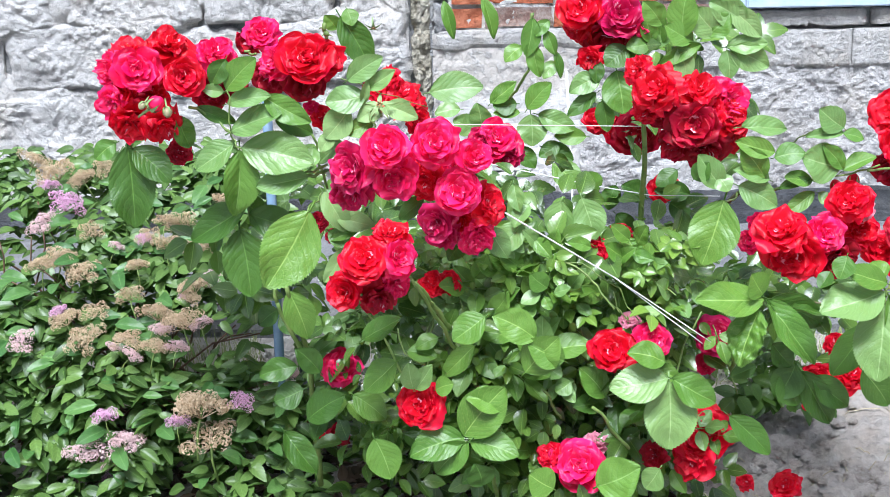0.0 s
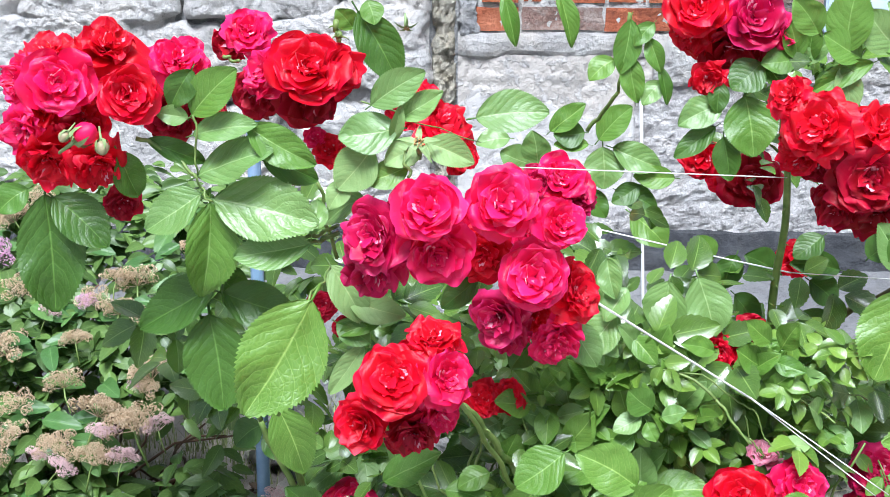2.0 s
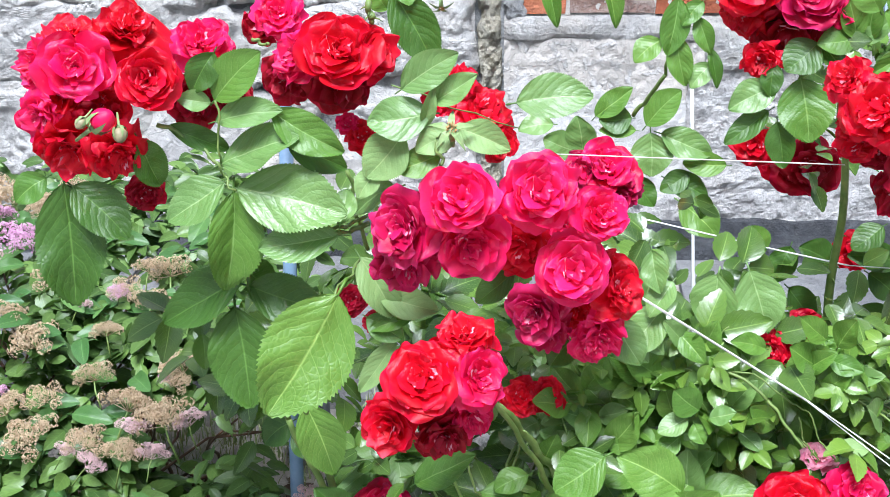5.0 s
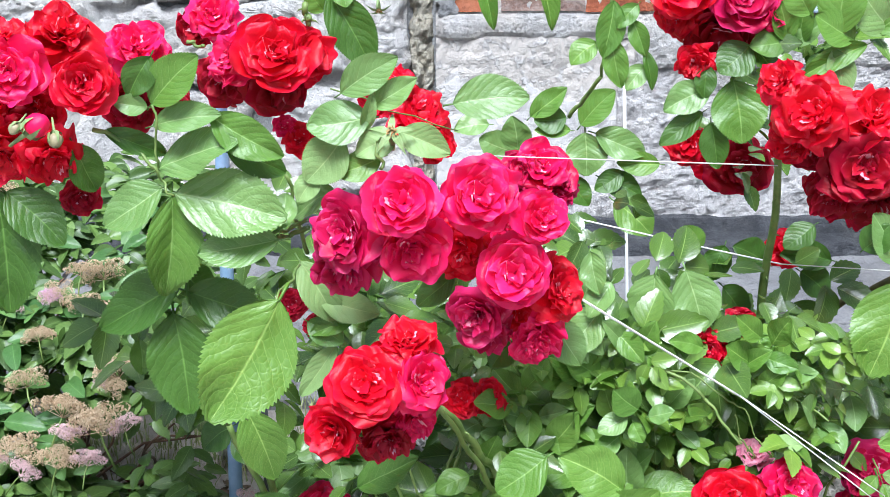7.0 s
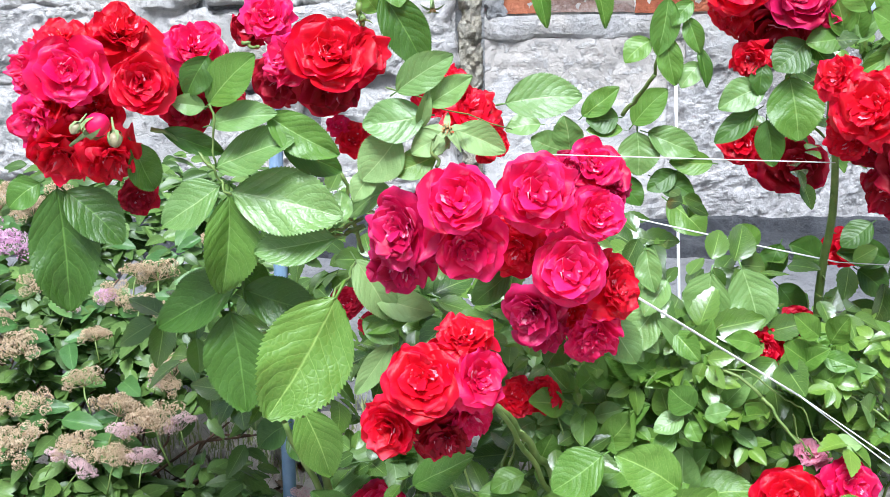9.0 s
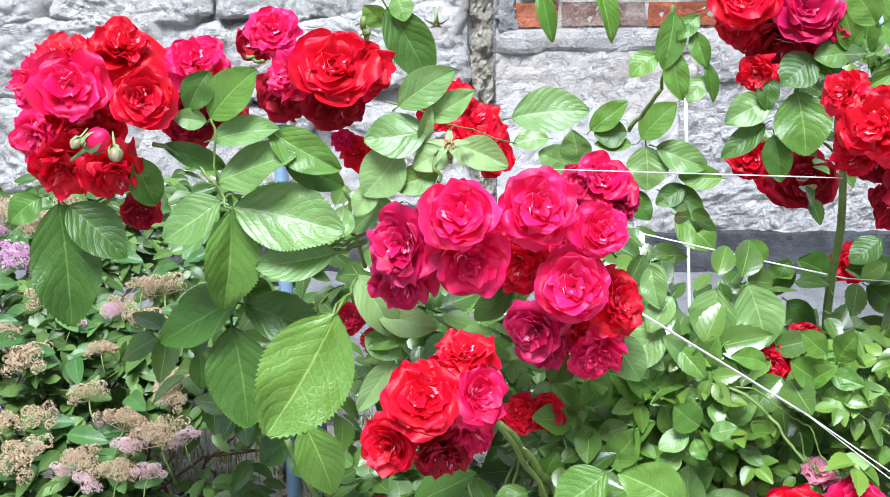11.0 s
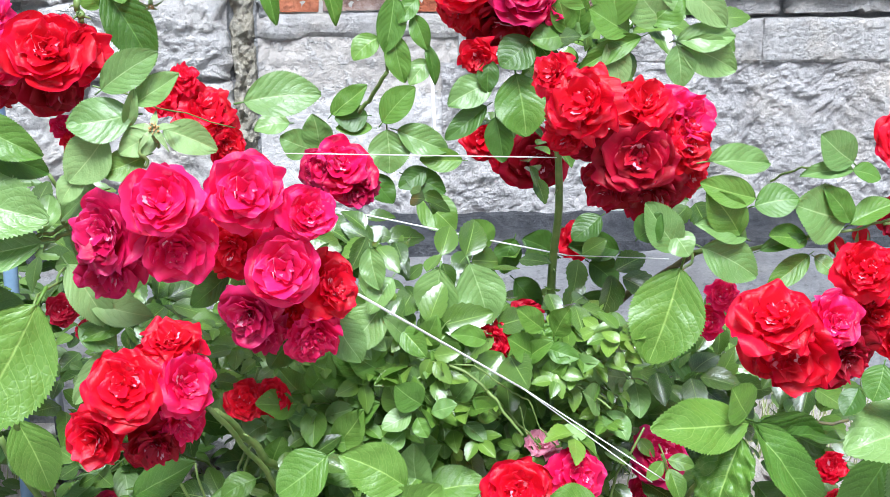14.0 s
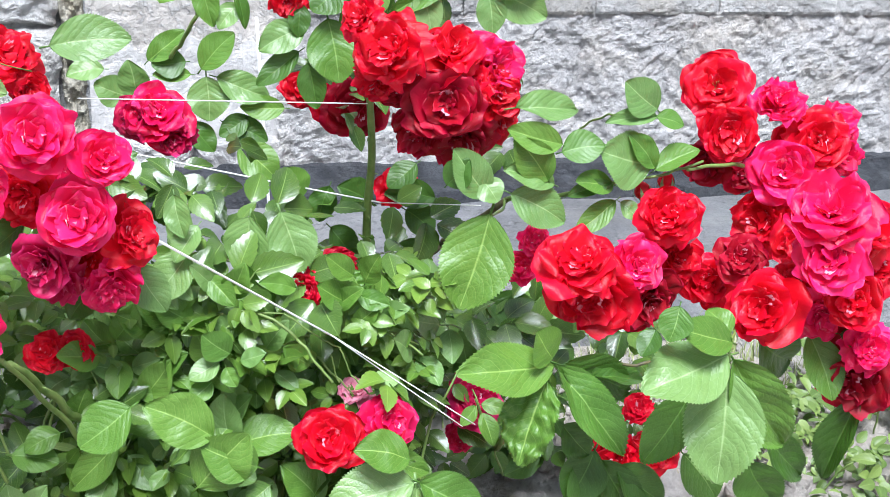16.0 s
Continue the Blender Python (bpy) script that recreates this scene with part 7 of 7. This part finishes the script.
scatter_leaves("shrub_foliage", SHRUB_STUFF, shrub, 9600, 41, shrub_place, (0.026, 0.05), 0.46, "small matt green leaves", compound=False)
shrub_shape = leaf_mesh("leaf", 12, 0.24, 0.16, 0.44, 24, 0.03, 3)
shrub_shape.materials.append(SHRUB_LEAF)
srng = random.Random(43)
for k in range(300):
    x = srng.uniform(-1.2, -0.18)
    z = shrub_top(x) * srng.uniform(0.2, 1.02)
    y = shrub_front(z) - 0.01 + 0.05 * noise.noise((x * 6, z * 6, 3))
    if x > -0.4 and z < 0.4 and k % 2 or gap(x, y, z):
        continue
    a = srng.uniform(0, 6.28)
    d = Vector((math.cos(a), math.sin(a) * 0.6 - 0.3, srng.uniform(-0.4, 0.35))).normalized()
    ob = new("leaf", shrub_shape)
    ob.parent = shrub
    ln = srng.uniform(0.034, 0.06)
    ob.matrix_local = Matrix.Translation((x, y, z)) @ stand((0, 0, 0), d, (srng.uniform(-0.5, 0.5), -0.7, 0.8)).to_4x4() @ Matrix.Diagonal((ln, ln, ln, 1))
for k in range(70):
    x = srng.uniform(-1.1, -0.22)
    bm = bmesh.new()
    base = (-0.65 + srng.uniform(-0.25, 0.25), 1.6 + srng.uniform(-0.12, 0.12), 0.03)
    zt = shrub_top(x) * srng.uniform(0.4, 0.98)
    tip = (x, shrub_front(zt) + 0.03, zt)
    tube(bm, bent(base, tip, 0.03, 9, 0.05, k), [0.0034 - 0.00026 * i for i in range(9)], 5)
    part("stem", bm, TWIG, shrub)


def floret_head_mesh(name, seed, material, clumps=10):
    """A flat-topped, lacy flower head: small round clusters of tiny florets on thin branching stalks."""
    rng = random.Random(seed)
    bm = bmesh.new()
    for c in range(clumps):
        u, a = math.sqrt((c + 0.5) / clumps), c * 2.4 + rng.uniform(-0.4, 0.4)
        mid = Vector((u * math.cos(a), u * math.sin(a), 0.42 * (1 - u * u) + rng.uniform(-0.16, 0.14))) * rng.uniform(0.85, 1.15)
        size = rng.uniform(0.3, 0.46)
        tube(bm, [(0, 0, -0.3), mid * 0.6 + Vector((0, 0, -0.14)), mid], [0.02, 0.014, 0.01], 4)
        for k in range(95):
            d = Vector((rng.gauss(0, 1), rng.gauss(0, 1), rng.gauss(0.35, 0.8))).normalized()
            p = mid + Vector((d.x, d.y, d.z * 0.8)) * size * rng.uniform(0.75, 1.08)
            u1 = d.orthogonal().normalized()
            v1 = d.cross(u1)
            r, ph = rng.uniform(0.035, 0.07), rng.uniform(0, 6.28)
            tip = bm.verts.new(p + d * 0.03)
            ring = [bm.verts.new(p + (u1 * math.cos(q) + v1 * math.sin(q)) * r * (1.0 if i % 2 else 0.45) + d * (0.03 if i % 2 else 0)) for i, q in enumerate(ph + math.pi * i / 5 for i in range(10))]
            for i in range(10):
                bm.faces.new((tip, ring[i], ring[(i + 1) % 10]))
    me = bpy.data.meshes.new(name)
    bm.to_mesh(me)
    bm.free()
    me.materials.append(material)
    return me


HEADS = [floret_head_mesh("flower_head", 1, FLORET_PINK), floret_head_mesh("flower_head", 2, FLORET_PALE), floret_head_mesh("flower_head", 3, FLORET_TAN, 12), floret_head_mesh("flower_head", 4, FLORET_TAN, 8)]


def flower_head(x, y, z, size, kind, label=""):
    size *= 1.2
    ob = new("flower_head", HEADS[3 if kind == 2 and srng.random() < 0.5 else kind])
    ob.parent = shrub
    if label:
        ob["label"] = label
    ob.matrix_local = Matrix.Translation((x, y, z)) @ Euler((srng.uniform(0.1, 0.7), srng.uniform(-0.4, 0.4), srng.uniform(0, 6.28))).to_matrix().to_4x4() @ Matrix.Diagonal((size, size, size, 1))
    bm = bmesh.new()
    tube(bm, [(0, 0, -1.8), (0.1, 0, -0.8), (0, 0, 0.1)], [0.05, 0.05, 0.04], 5)
    st = mesh_object("stalk", bm, CANE)
    st.parent = ob


flower_head(-0.657, 1.615, 0.509, 0.028, 0)
flower_head(-0.709, 1.675, 0.534, 0.015, 0)
flower_head(-0.688, 1.560, 0.484, 0.024, 1)
flower_head(-0.765, 1.756, 0.566, 0.029, 2)
flower_head(-0.708, 1.714, 0.550, 0.035, 2)
flower_head(-0.650, 1.695, 0.542, 0.023, 2)
flower_head(-0.593, 1.544, 0.477, 0.019, 2)
flower_head(-0.632, 1.478, 0.444, 0.023, 2)
flower_head(-0.579, 1.442, 0.423, 0.026, 2)
flower_head(-0.379, 1.494, 0.452, 0.032, 2)
flower_head(-0.371, 1.411, 0.405, 0.024, 2)
flower_head(-0.337, 1.433, 0.418, 0.017, 1)
flower_head(-0.588, 1.354, 0.366, 0.025, 2)
flower_head(-0.539, 1.367, 0.376, 0.020, 2)
flower_head(-0.548, 1.321, 0.340, 0.026, 2)
flower_head(-0.425, 1.361, 0.372, 0.024, 2)
flower_head(-0.380, 1.347, 0.361, 0.028, 2)
flower_head(-0.347, 1.344, 0.359, 0.017, 1)
flower_head(-0.416, 1.335, 0.351, 0.017, 1)
flower_head(-0.495, 1.310, 0.330, 0.012, 1)
flower_head(-0.655, 1.320, 0.339, 0.020, 1)
flower_head(-0.605, 1.368, 0.377, 0.013, 0)
flower_head(-0.498, 1.246, 0.230, 0.017, 0)
flower_head(-0.374, 1.245, 0.219, 0.016, 0)
flower_head(-0.265, 1.252, 0.252, 0.017, 0)
flower_head(-0.332, 1.248, 0.241, 0.039, 2)
flower_head(-0.323, 1.254, 0.184, 0.040, 2)
flower_head(-0.355, 1.252, 0.253, 0.015, 2)
flower_head(-0.557, 1.272, 0.143, 0.027, 1)
flower_head(-0.516, 1.263, 0.162, 0.030, 1)
flower_head(-0.472, 1.258, 0.174, 0.027, 1)
flower_head(-0.498, 1.276, 0.136, 0.023, 1)
flower_head(-0.517, 1.302, 0.090, 0.017, 0)
flower_head(-0.596, 1.309, 0.079, 0.015, 0)
flower_head(-0.425, 1.563, 0.486, 0.025, 2)
flower_head(-0.479, 1.529, 0.469, 0.018, 2)
flower_head(-0.616, 1.731, 0.556, 0.023, 2)
flower_head(-0.352, 1.623, 0.512, 0.022, 2)
flower_head(-0.483, 1.397, 0.396, 0.021, 2)
flower_head(-0.186, 1.277, 0.294, 0.014, 1)
flower_head(-0.534, 1.503, 0.456, 0.013, 1)
flower_head(-0.485, 1.458, 0.433, 0.016, 2)
flower_head(-0.657, 1.460, 0.434, 0.021, 2)
flower_head(-0.437, 1.508, 0.460, 0.020, 2)
flower_head(-0.455, 1.566, 0.488, 0.018, 2)
flower_head(-0.485, 1.522, 0.466, 0.012, 0)
flower_head(-0.473, 1.321, 0.340, 0.020, 2)
flower_head(-0.420, 1.309, 0.329, 0.021, 2)
flower_head(-0.383, 1.309, 0.329, 0.016, 1)
flower_head(-0.461, 1.299, 0.319, 0.016, 1)
flower_head(-0.374, 1.390, 0.392, 0.015, 2)
flower_head(-0.388, 1.392, 0.394, 0.007, 0)

# ---- supports: stakes, rods and twine ----
def stake(name, a, b, r, material, label):
    bm = bmesh.new()
    tube(bm, [Vector(a).lerp(Vector(b), k / 5) for k in range(6)], [r] * 6, 12)
    ob = mesh_object(name, bm, material)
    return tagged(ob, label, "stake")


stake("garden_stake", (-0.229, 1.400, 0.748), (-0.223, 1.322, 0.000), 0.0084, BLUE_PAINT, "blue painted steel stake driven into the soil")
stake("garden_stake", (-0.218, 1.500, 0.377), (-0.176, 1.385, 0.000), 0.0072, DARK_METAL, "dark steel stake between the rose canes")
stake("white_rod", (0.298, 1.893, 0.707), (0.325, 1.857, 0.099), 0.0026, WHITE_ROD, "thin white plastic rod standing behind the rose")
stake("twine", (0.089, 1.246, 0.719), (0.376, 1.195, 0.721), 0.0006, STRING, "taut white twine tied between stakes")
stake("twine", (0.126, 1.326, 0.643), (0.318, 1.3, 0.605), 0.0009, STRING, "doubled white twine tied through the bush")
stake("twine", (0.318, 1.3, 0.605), (0.398, 1.24, 0.603), 0.0009, STRING, "doubled white twine tied through the bush")
stake("twine", (0.398, 1.24, 0.603), (0.494, 1.18, 0.615), 0.00055, STRING, "white twine tied through the bush")
stake("twine", (0.133, 1.085, 0.641), (0.325, 1.065, 0.525), 0.0006, STRING, "slack white twine tied through the bush")
stake("twine", (0.132, 1.085, 0.64), (0.329, 1.067, 0.521), 0.0006, STRING, "slack white twine tied through the bush")
stake("twine", (0.325, 1.065, 0.525), (0.467, 1.05, 0.428), 0.0006, STRING, "doubled white twine tied to a cane")
stake("twine", (0.329, 1.067, 0.521), (0.455, 1.053, 0.425), 0.00055, STRING, "doubled white twine tied to a cane")


# ---- litter on the soil, grass at its edge ----
def litter():
    rng = random.Random(9)
    for k in range(110):
        x, y = rng.uniform(0.3, 1.6), rng.uniform(1.2, 1.9)
        a, ln = rng.uniform(0, 3.14), rng.uniform(0.03, 0.12)
        bm = bmesh.new()
        pts = []
        for i in range(6):
            px, py = x + math.cos(a + 0.3 * i / 5) * ln * i / 5, y + math.sin(a + 0.3 * i / 5) * ln * i / 5
            pts.append((px, py, ground_height(px, py) + 0.004))
        tube(bm, pts, [0.0009] * 6, 5)
        ob = mesh_object("straw", bm, STRAW)
        tagged(ob, "dry pale straw lying on the soil", "straw", "straws on the soil")
    vs, fs = [], []
    for k in range(5200):
        x, y = rng.uniform(-1.6, 2.0), rng.gauss(1.84, 0.06)
        if noise.noise((x * 3, y * 3, 0)) < -0.15:
            continue
        z = ground_height(x, y) - 0.003
        h, a, w = rng.uniform(0.015, 0.06), rng.uniform(0, 6.28), 0.0016
        lean = rng.uniform(0.1, 0.9) * h
        b = len(vs)
        dx, dy = math.cos(a), math.sin(a)
        for t in (0, 0.5, 1):
            ww = w * (1 - 0.9 * t)
            cx, cy, cz = x + dx * lean * t * t, y + dy * lean * t * t, z + h * t
            vs += [(cx - dy * ww, cy + dx * ww, cz), (cx + dy * ww, cy - dx * ww, cz)]
        fs += [(b, b + 1, b + 3, b + 2), (b + 2, b + 3, b + 5, b + 4)]
    me = bpy.data.meshes.new("grass")
    me.from_pydata(vs, [], fs)
    me.materials.append(GRASS)
    tagged(new("grass", me), "thin strip of short grass along the paving", "grass", kind="stuff")


def shade_litter():
    """Curled dark leaves added under the bush, standing in for its shade on the soil."""
    rng = random.Random(29)
    vs, fs = [], []
    for k in range(2600):
        x, y = rng.uniform(-0.6, 0.46), rng.uniform(0.95, 1.72)
        c, a = Vector((x, y, ground_height(x, y) + rng.uniform(0.0, 0.012))), rng.uniform(0, 6.28)
        ln, wide, curl, tilt = rng.uniform(0.018, 0.045), rng.uniform(0.4, 0.65), rng.uniform(0.2, 0.7), rng.uniform(-0.4, 0.4)
        u, v = Vector((math.cos(a), math.sin(a), tilt)), Vector((-math.sin(a), math.cos(a), rng.uniform(-0.3, 0.3)))
        b = len(vs)
        for i in range(6):
            t = i / 5
            half = 0.5 * wide * math.sin(math.pi * (0.06 + 0.9 * t)) ** 0.8
            for q in (-1, 0, 1):
                vs.append(tuple(c + (u * (t - 0.5) + v * q * half + Vector((0, 0, curl * (abs(q) * half + 0.6 * (t - 0.5) ** 2)))) * ln))
        fs += [(b + 3 * i + q, b + 3 * i + q + 1, b + 3 * i + q + 4, b + 3 * i + q + 3) for i in range(5) for q in (0, 1)]
    me = bpy.data.meshes.new("leaf_litter_shade")
    me.from_pydata(vs, [], fs)
    me.materials.append(SHADE_LEAF)
    tagged(new("leaf_litter_shade", me), "curled dark brown leaves added under the bush to darken its soil as shade", "leaf litter", kind="stuff")


def clods():
    """Crumbled lumps of dry soil, thick on the bare ground beside the bush."""
    rng = random.Random(19)
    bm = bmesh.new()
    bmesh.ops.create_icosphere(bm, subdivisions=2, radius=1.0)
    ball = [v.co.copy() for v in bm.verts]
    faces = [[v.index for v in f.verts] for f in bm.faces]
    bm.free()
    vs, fs = [], []
    for k in range(5200):
        x, y = rng.uniform(0.25, 1.9), rng.uniform(1.0, 1.86)
        if noise.noise((x * 5, y * 5, 1)) < -0.3:
            continue
        r = 0.0028 + 0.016 * rng.random() ** 5
        seed = Vector((k * 0.37, k * 0.11, 0))
        b, c = len(vs), Vector((x, y, ground_height(x, y) + 0.2 * r))
        flat = rng.uniform(0.5, 0.85)
        for d in ball:
            q = d * r * (1 + 0.45 * noise.noise(d * 1.3 + seed))
            vs.append((c.x + q.x, c.y + q.y, c.z + q.z * flat))
        fs += [[b + i for i in f] for f in faces]
    me = bpy.data.meshes.new("soil_clods")
    me.from_pydata(vs, [], fs)
    me.materials.append(SOIL)
    tagged(new("soil_clods", me), "crumbled dry grey soil clods", "soil", kind="stuff")


def rock(x, y, r, seed):
    bm = bmesh.new()
    bmesh.ops.create_icosphere(bm, subdivisions=4, radius=r)
    for v in bm.verts:
        d = v.co.normalized()
        v.co *= 1 + 0.22 * noise.noise(d * 1.6 + Vector((seed, 0, 0))) + 0.09 * noise.cell(d * 3.1 + Vector((seed, 0, 0))) + 0.05 * noise.noise(d * 9)
        v.co.z *= 0.75
    ob = mesh_object("rock", bm, STONE)
    ob.location = (x, y, ground_height(x, y) + 0.35 * r)
    tagged(ob, "rough pale grey fieldstone lying on the soil", "rock", "stones behind the rose")


litter()
shade_litter()
clods()
rock(-0.001, 1.808, 0.055, 1)
rock(-0.217, 1.661, 0.06, 2)
rock(-0.302, 1.816, 0.05, 3)
rock(-0.061, 1.817, 0.05, 4)
rock(0.012, 1.860, 0.05, 5)
